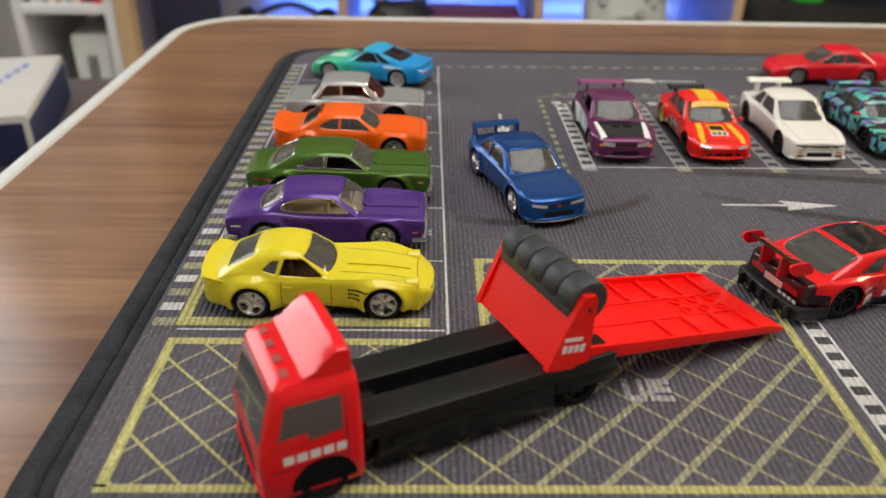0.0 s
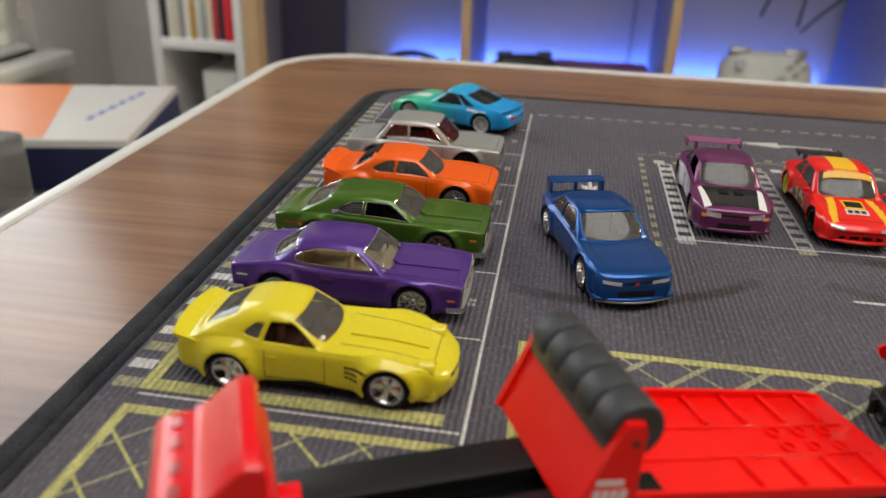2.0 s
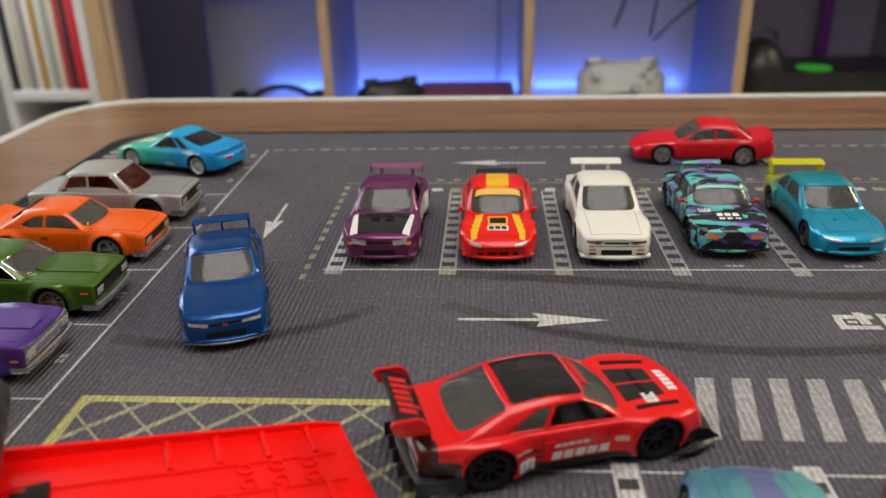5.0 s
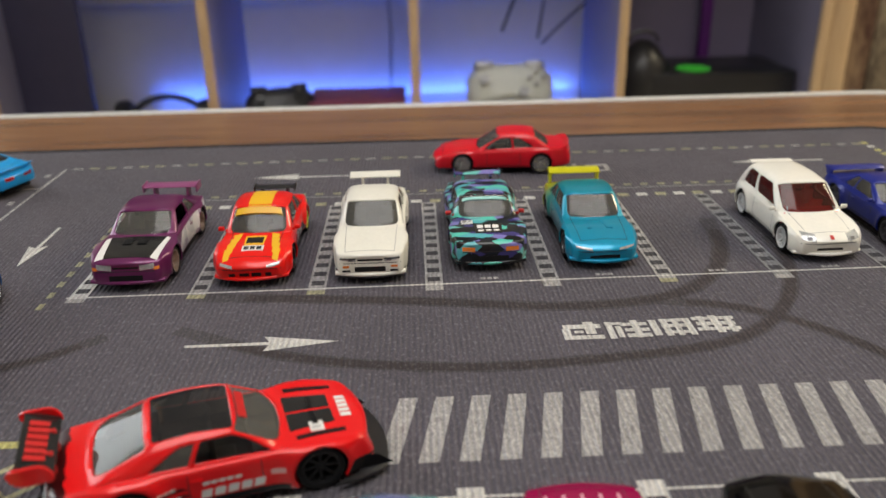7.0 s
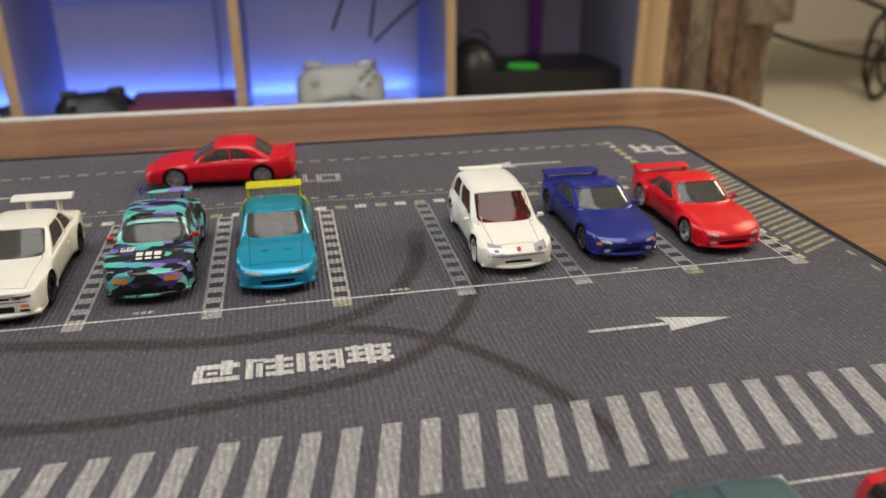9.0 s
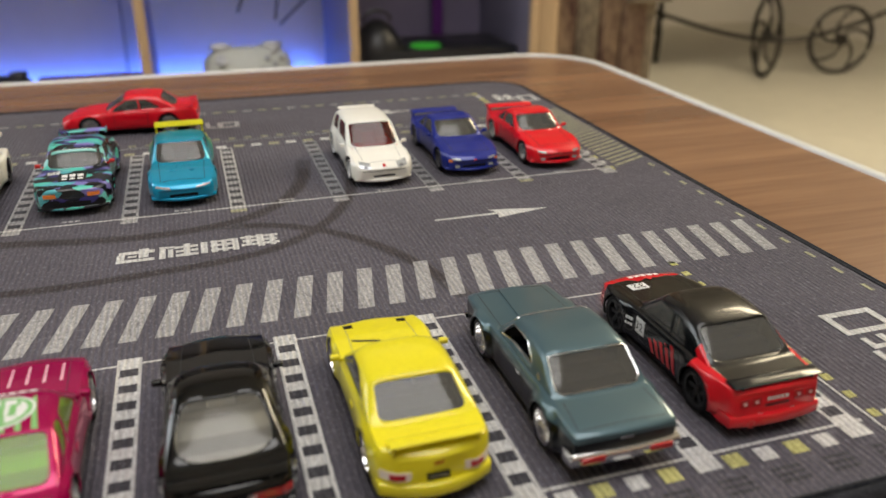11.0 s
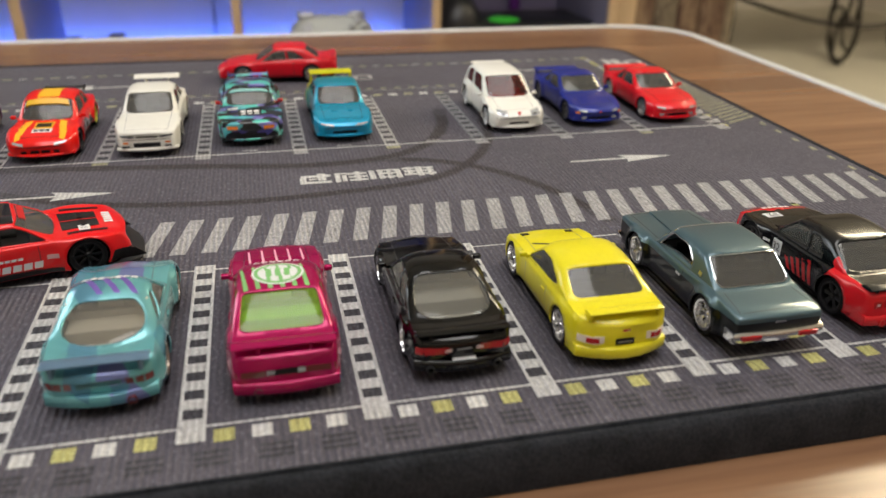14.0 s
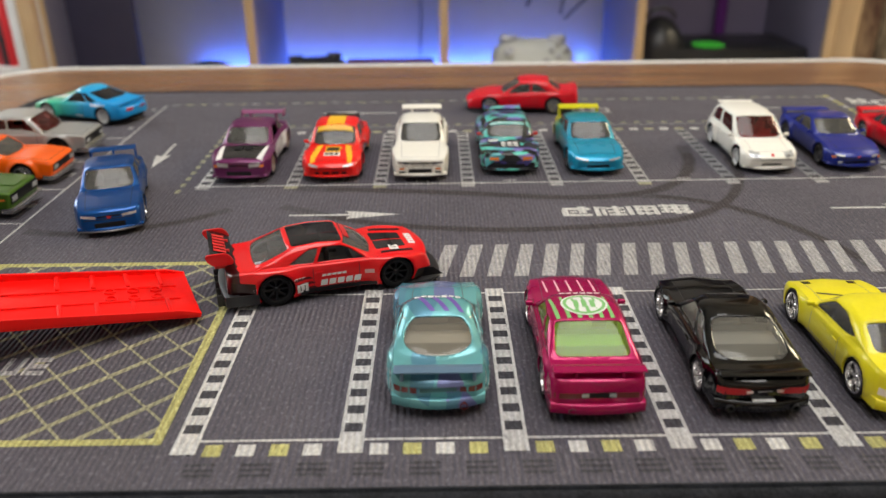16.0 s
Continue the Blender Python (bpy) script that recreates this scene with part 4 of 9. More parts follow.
def splinter(name, hexes, scale, rough=0.3, stretch=(1.0, 0.45, 1.0), turn=35.0, metal=0.0):
    """Angular camouflage in flat colours."""
    m = gloss(name, "808080", rough, metal)
    t = m.node_tree
    p = t.nodes["Principled BSDF"]
    for l in list(p.inputs["Base Color"].links):
        t.links.remove(l)
    co = t.nodes.new("ShaderNodeTexCoord")
    mp = t.nodes.new("ShaderNodeMapping")
    mp.inputs["Scale"].default_value = stretch
    mp.inputs["Rotation"].default_value = (0, 0, radians(turn))
    v = t.nodes.new("ShaderNodeTexVoronoi")
    v.inputs["Scale"].default_value = scale
    n = t.nodes.new("ShaderNodeTexNoise")
    n.inputs["Scale"].default_value = scale * 1.4
    ad = t.nodes.new("ShaderNodeVectorMath")
    ad.operation = "MULTIPLY_ADD"
    ad.inputs[1].default_value = (0.0012, 0.0012, 0.0012)
    t.links.new(co.outputs["Object"], n.inputs["Vector"])
    t.links.new(n.outputs["Color"], ad.inputs[0])
    t.links.new(co.outputs["Object"], ad.inputs[2])
    t.links.new(ad.outputs[0], mp.inputs["Vector"])
    t.links.new(mp.outputs[0], v.inputs["Vector"])
    sep = t.nodes.new("ShaderNodeSeparateColor")
    t.links.new(v.outputs["Color"], sep.inputs[0])
    ramp = t.nodes.new("ShaderNodeValToRGB")
    ramp.color_ramp.interpolation = "CONSTANT"
    e = ramp.color_ramp.elements
    while len(e) < len(hexes):
        e.new(0.5)
    for i, (k, h) in enumerate(zip(e, hexes)):
        k.position, k.color = i / len(hexes), (*lin(h), 1)
    t.links.new(sep.outputs[0], ramp.inputs["Fac"])
    t.links.new(ramp.outputs["Color"], p.inputs["Base Color"])
    return m


M_TYRE = material("black_rubber_tyre", (0.012, 0.012, 0.013), 0.66, grain=0.2, scale=900, spec=0.12)
M_CHROME = material("chrome", (0.82, 0.82, 0.82), 0.14, 1.0)
M_SILVER = material("silver_rim_paint", (0.55, 0.55, 0.55), 0.25, 0.9)
M_RIM_BLACK = material("black_rim_paint", (0.012, 0.012, 0.013), 0.32, spec=0.35)
M_RIM_GREY = material("gunmetal_rim_paint", (0.10, 0.10, 0.11), 0.35, 0.5)
M_RIM_WHITE = material("white_rim_paint", (0.66, 0.67, 0.68), 0.35)
M_RIM_BRONZE = material("bronze_rim_paint", (0.42, 0.33, 0.27), 0.3, 0.7)
M_RIM_YELLOW = material("yellow_rim_paint", (0.62, 0.60, 0.05), 0.35)
M_CHASSIS = material("black_chassis_plastic", (0.006, 0.006, 0.007), 0.55, grain=0.2, scale=500, spec=0.12)
M_GRILLE = material("black_grille", (0.007, 0.007, 0.008), 0.45, spec=0.25)
M_SEAM = material("dark_seam", (0.02, 0.02, 0.02), 0.6)
M_LAMP = material("clear_headlamp", (0.52, 0.54, 0.55), 0.18, 0.35, 0.6, grain=0.35, scale=900)
M_RED_LAMP = material("red_tail_lamp", (0.42, 0.012, 0.014), 0.15, 0.0, 0.8)
M_DARK_LAMP = material("dark_red_tail_lamp", (0.13, 0.022, 0.018), 0.18, 0.0, 0.8)
M_AMBER = material("amber_lamp", (0.72, 0.20, 0.03), 0.2, 0.0, 0.6)
M_WHITE_INK = material("white_ink", (0.74, 0.74, 0.73), 0.4)
M_BLACK_INK = material("black_ink", (0.010, 0.010, 0.011), 0.35, spec=0.3)
M_RED_INK = material("red_ink", (0.56, 0.02, 0.02), 0.35)
M_YELLOW_INK = material("yellow_ink", (0.80, 0.46, 0.02), 0.35)
M_GREEN_INK = material("green_ink", (0.20, 0.46, 0.16), 0.35)
M_CARBON = material("carbon_black_paint", (0.012, 0.013, 0.014), 0.22, 0.0, 0.3, spec=0.35)
G_SMOKE = window_glass("smoked_window", (0.36, 0.36, 0.34), (0.30, 0.295, 0.27), 0.24)
G_PALE = window_glass("pale_frosted_window", (0.78, 0.77, 0.72), (0.52, 0.505, 0.45), 0.16)
G_DARK = window_glass("dark_window", (0.14, 0.14, 0.14), (0.05, 0.05, 0.055))
G_CLEAR = window_glass("clear_window", (0.72, 0.71, 0.69), (0.46, 0.455, 0.42), 0.15)
G_RED = window_glass("red_tinted_window", (0.52, 0.14, 0.13), (0.24, 0.06, 0.05), 0.18)
G_LIME = window_glass("lime_tinted_window", (0.62, 0.82, 0.12), (0.44, 0.62, 0.10), 0.22)

# ---- toy cars: the builder ----


def keyed(keys, u, soft=0.018):
    xs = [k[0] for k in keys]
    ys = [k[1] for k in keys]
    return float(np.mean([np.interp(u + d * soft, xs, ys) for d in (-1, -0.5, 0, 0.5, 1)]))


SHOULDER, SILL, PILLAR, SIDE_TOP = 20.0, 34.0, 0.485, 0.47


def table(keys, soft):
    """A smoothed line through keys, as a function of arrays."""
    u = np.linspace(-0.2, 1.2, 1401)
    raw = np.interp(u, [k[0] for k in keys], [k[1] for k in keys])
    return blurred(u, raw, soft)


def blurred(u, raw, soft):
    n = max(1, int(soft / 0.001))
    for _ in range(2):
        pad = np.concatenate((np.full(n, raw[0]), raw, np.full(n, raw[-1])))
        raw = np.convolve(pad, np.ones(2 * n + 1) / (2 * n + 1), "valid")
    return lambda q: np.interp(q, u, raw)


def make_tables(s):
    """Lengthwise lines of the car: plan width, belt, sill and roof."""
    L = s["L"]
    s["f_w"], s["f_t"], s["f_b"] = table(s["plan"], 0.012), table(s["top"], 0.012), table(s["sill"], 0.012)
    a0, a1, r1, r0 = s["cab"]
    u = np.linspace(-0.2, 1.2, 1401)
    base = s["f_t"](u) + s["crown"]
    he = s["H"] - s["roof_crown"]
    line = base.copy()
    k = (u > r0) & (u <= r1)
    line[k] = np.interp(r0, u, base) + (he - np.interp(r0, u, base)) * ((u[k] - r0) / (r1 - r0)) ** (1 / s["rear_ease"])
    k = (u > r1) & (u < a1)
    q = (u[k] - r1) / (a1 - r1)
    line[k] = he + (s["H"] - he) * (1 - (2 * q - 1) ** 2) + 0.12 * s["roof_crown"] * q
    k = (u >= a1) & (u < a0)
    line[k] = np.interp(a0, u, base) + (he - np.interp(a0, u, base)) * ((a0 - u[k]) / (a0 - a1)) ** 0.92
    s["f_h"] = blurred(u, np.maximum(base, line), s["soft"])
    rest = ((0.945, 0.965), (0.975, 0.90), (0.992, 0.78), (1.0, 0.47), (0.985, 0.17), (0.955, 0.0))
    if s["boxy"]:
        rest = ((0.972, 0.985), (0.992, 0.935), (1.0, 0.82), (0.998, 0.47), (0.985, 0.17), (0.965, 0.0))
    pts = curve(rest, 8)
    s["sec"] = (np.array([p.x for p in pts]), np.array([p.y for p in pts]))


def surf(s, x, V):
    """The skin of the car: x along it, V round it from the centre line (0) over the shoulder to the sill."""
    x, V = np.asarray(x, float), np.asarray(V, float)
    L, W = s["L"], s["W"]
    u, a = x / L + 0.5, np.abs(V)
    w, zt, zb = s["f_w"](u) * W / 2, s["f_t"](u), s["f_b"](u)
    f = np.sqrt(np.maximum(0.0, 1 - (1 - np.minimum(np.minimum(u, 1 - u) * L / s["er"], 1)) ** 2))
    w = w - s["rw"] * (1 - f)
    drop = s["rz"] * (1 - f)
    zt, zb = zt - drop, zb + s["rb"] * (1 - f)
    wbase = np.minimum(w * 0.93, s["wb"] * W / 2)
    # over the shoulder: bonnet, cabin and boot
    sn = np.clip(1 - a / SHOULDER, 0, 1)
    g = np.where(sn < 0.5, 0.5 * (2 * sn) ** 1.75, 1 - 0.5 * (2 * (1 - sn)) ** 1.75)
    c, d = np.cos(g * math.pi / 2), np.sin(g * math.pi / 2)
    um = (s["cab"][1] + s["cab"][2]) / 2
    bend = np.clip(c, 0, 1) ** 1.6
    hh = np.maximum(s["f_h"](u + np.where(u > um, s["cf"], -s["cr"]) / L * bend) - drop, zt + 0.05)
    n = 2 + (s["square"] - 2) * np.clip((hh - zt - 0.8) / 1.6, 0, 1)
    y0, z0 = np.clip(c, 0, 1) ** (2 / n), np.clip(d, 0, 1) ** (2 / n)
    z_up = zt + (hh - zt) * z0
    lean = np.clip((z_up - zt) / (s["H"] - zt), 0, 1)
    y_up = y0 * (wbase - (wbase - (s["wr"] + 0.05) * W / 2) * lean ** 1.1)
    # below the shoulder: the sides
    t = np.clip((a - SHOULDER) / (SILL - SHOULDER), 0, 1)
    k = np.linspace(0.12, 1, len(s["sec"][0]))
    fy, fz = np.interp(t, k, s["sec"][0]), np.interp(t, k, s["sec"][1])
    first = np.clip(t / 0.12, 0, 1)
    y_lo = np.where(t < 0.12, wbase + (s["sec"][0][0] * w - wbase) * first, fy * w)
    z_lo = np.where(t < 0.12, zt + (zb + (zt - zb) * s["sec"][1][0] - zt) * first ** 1.5, zb + (zt - zb) * fz)
    low = a > SHOULDER
    y, z = np.where(low, y_lo, y_up), np.where(low, z_lo, z_up)
    near = np.where(low, np.clip(1 - t / 0.4, 0, 1), np.clip(y0, 0, 1) ** 5 * np.clip(1 - (z_up - zt) / 3, 0, 1))
    for q in s["axles"]:
        dx = x - (q - 0.5) * L
        dist = np.hypot(dx, z - s["r"])
        y = y + s["flare"] * np.exp(-((dist - s["arch"]) / s["fw"]) ** 2) * np.clip(t * 5, 0, 1) * low
        z = z + s["fender"] * np.exp(-(dx / 9.0) ** 2) * near
    # nose and tail
    kf, kr = np.clip((u - 0.9) / 0.1, 0, 1) ** 2, np.clip((0.1 - u) / 0.1, 0, 1) ** 2
    side = np.minimum((y / (W / 2)) ** 2, 1.1)
    nz, tz = s["nose"], s["tail"]
    x = x + kf * (np.interp(z, [p[0] for p in nz], [p[1] for p in nz]) - side * s["nose_bow"])
    x = x - kr * (np.interp(z, [p[0] for p in tz], [p[1] for p in tz]) - side * s["tail_bow"])
    return np.stack((x, y * np.sign(np.where(V == 0, 1, V)), z), -1)


def side_place(s, x, z):
    """Where round the car a height lies on its side."""
    a = np.linspace(4, SILL, 240)
    h = surf(s, np.full(240, x), a)[:, 2]
    h = np.minimum.accumulate(h)
    return float(np.interp(-z, -h, a))


def rounded_outline(pts, cut=0.28, seg=5):
    """A closed outline with its corners rounded; a corner may name its own cut."""
    out, n = [], len(pts)
    for i in range(n):
        p, q, r = Vector(pts[i - 1][:2]), Vector(pts[i][:2]), Vector(pts[(i + 1) % n][:2])
        k = pts[i][2] if len(pts[i]) > 2 else cut
        a, b = q + (p - q) * k, q + (r - q) * k
        for j in range(seg + 1):
            t = j / seg
            out.append(a * (1 - t) ** 2 + q * 2 * t * (1 - t) + b * t * t)
    dense = []
    for i, p in enumerate(out):
        q = out[(i + 1) % len(out)]
        m = max(1, int((q - p).length / 0.07))
        dense += [p + (q - p) * j / m for j in range(m)]
    return dense


def screen_outline(s, front, corners, cut):
    """A windscreen or rear window from (height up the slope, share of the half width) of one half."""
    full = [(t, -q, *r) for t, q, *r in corners] + [(t, q, *r) for t, q, *r in reversed(corners)]
    a0, a1, r1, r0 = s["cab"]
    out = []
    for p in rounded_outline(full, cut):
        t, q = p
        u = a0 + (a1 - a0) * t if front else r0 + (r1 - r0) * t
        V = SHOULDER * PILLAR * q
        sn = 1 - abs(V) / SHOULDER
        g = 0.5 * (2 * sn) ** 1.75 if sn < 0.5 else 1 - 0.5 * (2 * (1 - sn)) ** 1.75
        bend = math.cos(g * math.pi / 2) ** 1.6
        out.append(((u - 0.5) * s["L"] + (-s["cf"] if front else s["cr"]) * bend, V))
    return out


def side_outline(s, corners, cut):
    """A side window from (length, height between belt and roof)."""
    out = []
    for u, f in rounded_outline(corners, cut):
        x = (u - 0.5) * s["L"]
        zs = float(s["f_t"](u))
        V = side_place(s, x, zs + (s["H"] - s["roof_crown"] - zs) * f)
        out.append((x, min(max(V, SHOULDER * (1 - SIDE_TOP)), SHOULDER - 0.4)))
    return out


def plain_side_windows(s):
    """Front and rear side windows from the pillars that the car names."""
    a0, a1, r1, r0 = s["cab"]
    b0, b1, c = s["side"]
    g0, g1 = s["g0"], s["g1"]

    def at_height(v, t):
        f0, f1 = a0 + (a1 - a0) * t - s["cf"] / s["L"], r0 + (r1 - r0) * t + s["cr"] / s["L"]
        return f0 + (f1 - f0) * v
    wins = [("side_window", [(at_height(s["pa"], g0), g0), (at_height(s["pa"], g1), g1), (at_height(b0, g1), g1), (at_height(b0, g0), g0)])]
    if c > b1 + 0.03:
        wins.append(("quarter_window", [(at_height(b1, g0), g0), (at_height(b1, g1), g1), (at_height(c, g1), g1), (at_height(c, g0), g0)]))
    return wins


def inside(poly, px, py):
    """Which points lie within a closed outline."""
    hit = np.zeros(len(px), bool)
    n = len(poly)
    for i in range(n):
        (x0, y0), (x1, y1) = poly[i - 1], poly[i]
        if y0 == y1:
            continue
        k = ((y0 > py) != (y1 > py)) & (px < (x1 - x0) * (py - y0) / (y1 - y0) + x0)
        hit ^= k
    return hit


def skin_mesh(name, verts, tris, mats, index=None, angle=50.0):
    used = sorted({i for t in tris for i in t})
    new_at = {v: i for i, v in enumerate(used)}
    me = bpy.data.meshes.new(name)
    me.from_pydata([tuple(verts[v] * MM) for v in used], [], [[new_at[i] for i in t] for t in tris])
    for m in mats:
        me.materials.append(m)
    if index is not None:
        me.polygons.foreach_set("material_index", index)
    me.update()
    shade(me, angle)
    return me


def build_skin(s, car, paint, glass_mat):
    """Body and cabin in one skin, with wheel arches and windows cut clean through it; the panes sit in the openings."""
    make_tables(s)
    L = s["L"]
    low_t = 0.24 if s.get("rear_lo") == 3 else 0.08
    holes = [("arch", [((q - 0.5) * L + s["arch"] * math.cos(b), s["r"] + s["arch"] * math.sin(b)) for b in [math.radians(-35 + 250 * i / 44) for i in range(45)]], 0) for q in s["axles"]]
    wins = [("windscreen", screen_outline(s, True, s.get("front_glass", ((0.04, 0.98), (0.5, 1.0, 0.45), (0.96, 0.97))), 0.09), True),
            ("rear_window", screen_outline(s, False, s.get("rear_glass", ((low_t, 0.97), (0.95, 0.95))), s.get("rear_cut", 0.10)), True)]
    if "roof_glass" in s:
        xa, xb, q = s["roof_glass"]
        wins.append(("roof_window", [((p.x - 0.5) * L, p.y * SHOULDER * PILLAR) for p in rounded_outline(((xa, -q), (xb, -q), (xb, q), (xa, q)), 0.1)], True))
    sides = s["dlo"] if "dlo" in s else plain_side_windows(s)
    for nm, cs in sides:
        o = side_outline(s, cs, s.get("side_cut", 0.13))
        for g in (1, -1):
            wins.append((nm, [(x, V * g) for x, V in o], not (nm == "side_window" and s.get("open_side"))))
    loops = [o for _, o, _ in wins]
    arches = []
    for _, o, _ in holes:
        half = []
        for x, z in o:
            V = side_place(s, x, z)
            half.append((x, max(V, SHOULDER + 2.2) if z > float(s["f_b"](x / L + 0.5)) + 0.05 else SILL + 2))
        for g in (1, -1):
            arches.append([(x, V * g) for x, V in half])
    zones = [(o, m) for o, m in s.get("zones", ())]
    loops = loops + arches + [o for o, _ in zones]
    us = sorted(set([0, 0.003, 0.008, 0.016, 0.028, 0.042, 0.958, 0.972, 0.984, 0.992, 0.997, 1.0]) | {round(0.055 + 0.89 * i / 66, 4) for i in range(67)})
    vs = [0, 0.8, 1.8, 3.2, 4.8, 6.2, 7.4, 8.4, 9.3, 10.2, 11.2, 12.4, 13.8, 15.2, 16.6, 18.0, 19.2, 20, 20.6, 21.2, 21.8, 22.6, 23.6, 25, 26.6, 28.2, 30, 32, 34]
    vs = [-v for v in reversed(vs[1:])] + vs
    grid = np.array([((u - 0.5) * L, v) for u in us for v in vs])
    dense = np.array([p for o in loops for p in o])
    gap = np.array([np.min((dense[:, 0] - p[0]) ** 2 + (dense[:, 1] - p[1]) ** 2) for p in grid])
    edge = (np.abs(grid[:, 1]) >= SILL) | (np.abs(grid[:, 0]) >= L / 2 - 1e-6)
    grid = grid[(gap > 0.09) | edge]
    coords = [Vector(p) for p in grid]
    edges = []
    for o in loops:
        k = len(coords)
        coords += [Vector(p) for p in o]
        edges += [(k + i, k + (i + 1) % len(o)) for i in range(len(o))]
    k = len(coords)
    coords += [Vector((a * L / 2, b * SILL)) for a, b in ((-1, -1), (1, -1), (1, 1), (-1, 1))]
    edges += [(k, k + 1), (k + 1, k + 2), (k + 2, k + 3), (k + 3, k)]
    pts, _, tris, _, _, _ = delaunay_2d_cdt(coords, edges, [], 0, 1e-5)
    P = np.array([(p.x, p.y) for p in pts])
    T = np.array([t for t in tris])
    mid = P[T].mean(1)
    clip = np.stack((np.clip(P[:, 0], -L / 2, L / 2), np.clip(P[:, 1], -SILL, SILL)), -1)
    verts = surf(s, clip[:, 0], clip[:, 1])
    du = surf(s, clip[:, 0] + 0.05, clip[:, 1]) - surf(s, clip[:, 0] - 0.05, clip[:, 1])
    dv = surf(s, clip[:, 0], np.clip(clip[:, 1] + 0.05, -SILL, SILL)) - surf(s, clip[:, 0], np.clip(clip[:, 1] - 0.05, -SILL, SILL))
    nor = np.cross(du, dv)
    nor = nor / np.maximum(np.linalg.norm(nor, axis=1), 1e-9)[:, None]
    keep = np.abs(mid[:, 1]) < SILL
    for o in arches:
        keep &= ~inside(o, mid[:, 0], mid[:, 1])
    hull_v, hull_t = verts, []
    for nm, o, pane in wins:
        k = inside(o, mid[:, 0], mid[:, 1])
        keep &= ~k
        flat_t = [tuple(int(i) for i in t) for t in T[k]]
        hull_t += flat_t
        if not flat_t:
            continue
        if not pane:
            if s.get("trim"):
                q = surf(s, [p[0] for p in o], [p[1] for p in o])
                b3 = bmesh.new()
                tube(b3, [Vector(v) * MM for v in np.concatenate((q, q[:2]))], 0.2 * MM, 5)
                part("window_trim", b3, M_CHROME, car, "thin chrome window trim")
            continue
        tint = s.get("roof_tint", glass_mat) if nm == "roof_window" else s.get("side_tint", glass_mat) if nm in ("side_window", "quarter_window") else glass_mat
        ob = new(nm, skin_mesh(nm, verts - nor * 0.28, flat_t, [tint]))
        ob.parent = car
        if s.get("glass_label"):
            ob["label"] = s["glass_label"]
        if s.get("trim"):
            q = surf(s, [p[0] for p in o], [p[1] for p in o])
            b3 = bmesh.new()
            tube(b3, [Vector(v) * MM for v in np.concatenate((q, q[:2]))], 0.2 * MM, 5)
            part("window_trim", b3, M_CHROME, ob, "thin chrome window trim")
    body_t = [tuple(int(i) for i in t) for t in T[keep]]
    index = np.zeros(len(body_t), int)
    for k, (o, _) in enumerate(zones):
        index[inside(o, mid[keep][:, 0], mid[keep][:, 1])] = k + 1
    # close nose and tail
    caps = []
    for g in (-1, 1):
        row = sorted([i for i in range(len(P)) if abs(P[i, 0] - g * L / 2) < 1e-4 and abs(P[i, 1]) <= SILL + 1e-4], key=lambda i: P[i, 1])
        caps.append(tuple(row if g < 0 else reversed(row)))
    faces = body_t + caps
    mats = [paint] + [m for _, m in zones]
    me = skin_mesh("body", verts, faces, mats, np.concatenate((index, [0, 0])), 40)
    ob = new("body", me)
    ob.parent = car
    sol = ob.modifiers.new("thickness", "SOLIDIFY")
    sol.thickness, sol.offset = 0.7 * MM, -1
    me.materials.append(M_CHASSIS)
    sol.material_offset = len(mats)
    s["bvh"] = BVHTree.FromPolygons([tuple(v * MM) for v in verts], faces + hull_t)
    # the interior: a tray, a dashboard and seats
    a0, a1, r1, r0 = s["cab"]
    xs_ = np.concatenate((np.linspace(r0, a0, 14), np.linspace(a0, r0, 14)))
    gs = np.concatenate((np.full(14, 1.0), np.full(14, -1.0)))
    base = surf(s, (xs_ - 0.5) * L * 0.98, gs * 19.4)
    b4 = bmesh.new()
    b4.faces.new([b4.verts.new(Vector((p[0], p[1] * 0.93, p[2] - 4.6)) * MM) for p in base])
    zb = float(s["f_t"](a1)) - 4.8
    hw = s["wb"] * s["W"] / 2
    room = s["H"] - zb
    xs = (a1 - 0.5) * L - 1.5
    seats = [(xs + 4.2, (a0 - 0.5) * L - 1.4, -hw * 0.84, hw * 0.84, 0, 4.7, 0.5), (xs + 3.0, xs + 3.9, hw * 0.2, hw * 0.62, room * 0.22, room * 0.46, 0.4)]
    for g in (-1, 1):
        y = g * hw * 0.42
        seats += [(xs - 4.4, xs + 0.6, y - 2.5, y + 2.5, 0, room * 0.18, 0.5), (xs - 6.0, xs - 4.3, y - 2.4, y + 2.4, 0, room * 0.58, 0.6), (xs - 6.1, xs - 4.9, y - 1.1, y + 1.1, room * 0.56, room * 0.74, 0.4)]
    xr = (r1 - 0.5) * L
    seats.append((xr - 0.4 * (r1 - r0) * L, xr + 1.4, -hw * 0.78, hw * 0.78, 0, 4.6 + 0.12 * room, 0.6))
    seats.append((xr + 1.0, xr + 2.6, -hw * 0.7, hw * 0.7, 0, room * 0.60, 0.6))
    for g in (-1, 1):
        seats.append((xr + 0.4, xr + 1.6, g * hw * 0.74 - 0.7, g * hw * 0.74 + 0.7, 0, room * 0.80, 0.3))
    for x0, x1, y0, y1, z0, z1, bv in seats:
        box(b4, x0 * MM, x1 * MM, y0 * MM, y1 * MM, (zb + z0) * MM, (zb + z1) * MM, bv * MM)
    part("interior", b4, s["inside"], car, s.get("inside_label", ""))


WHEELS = {}


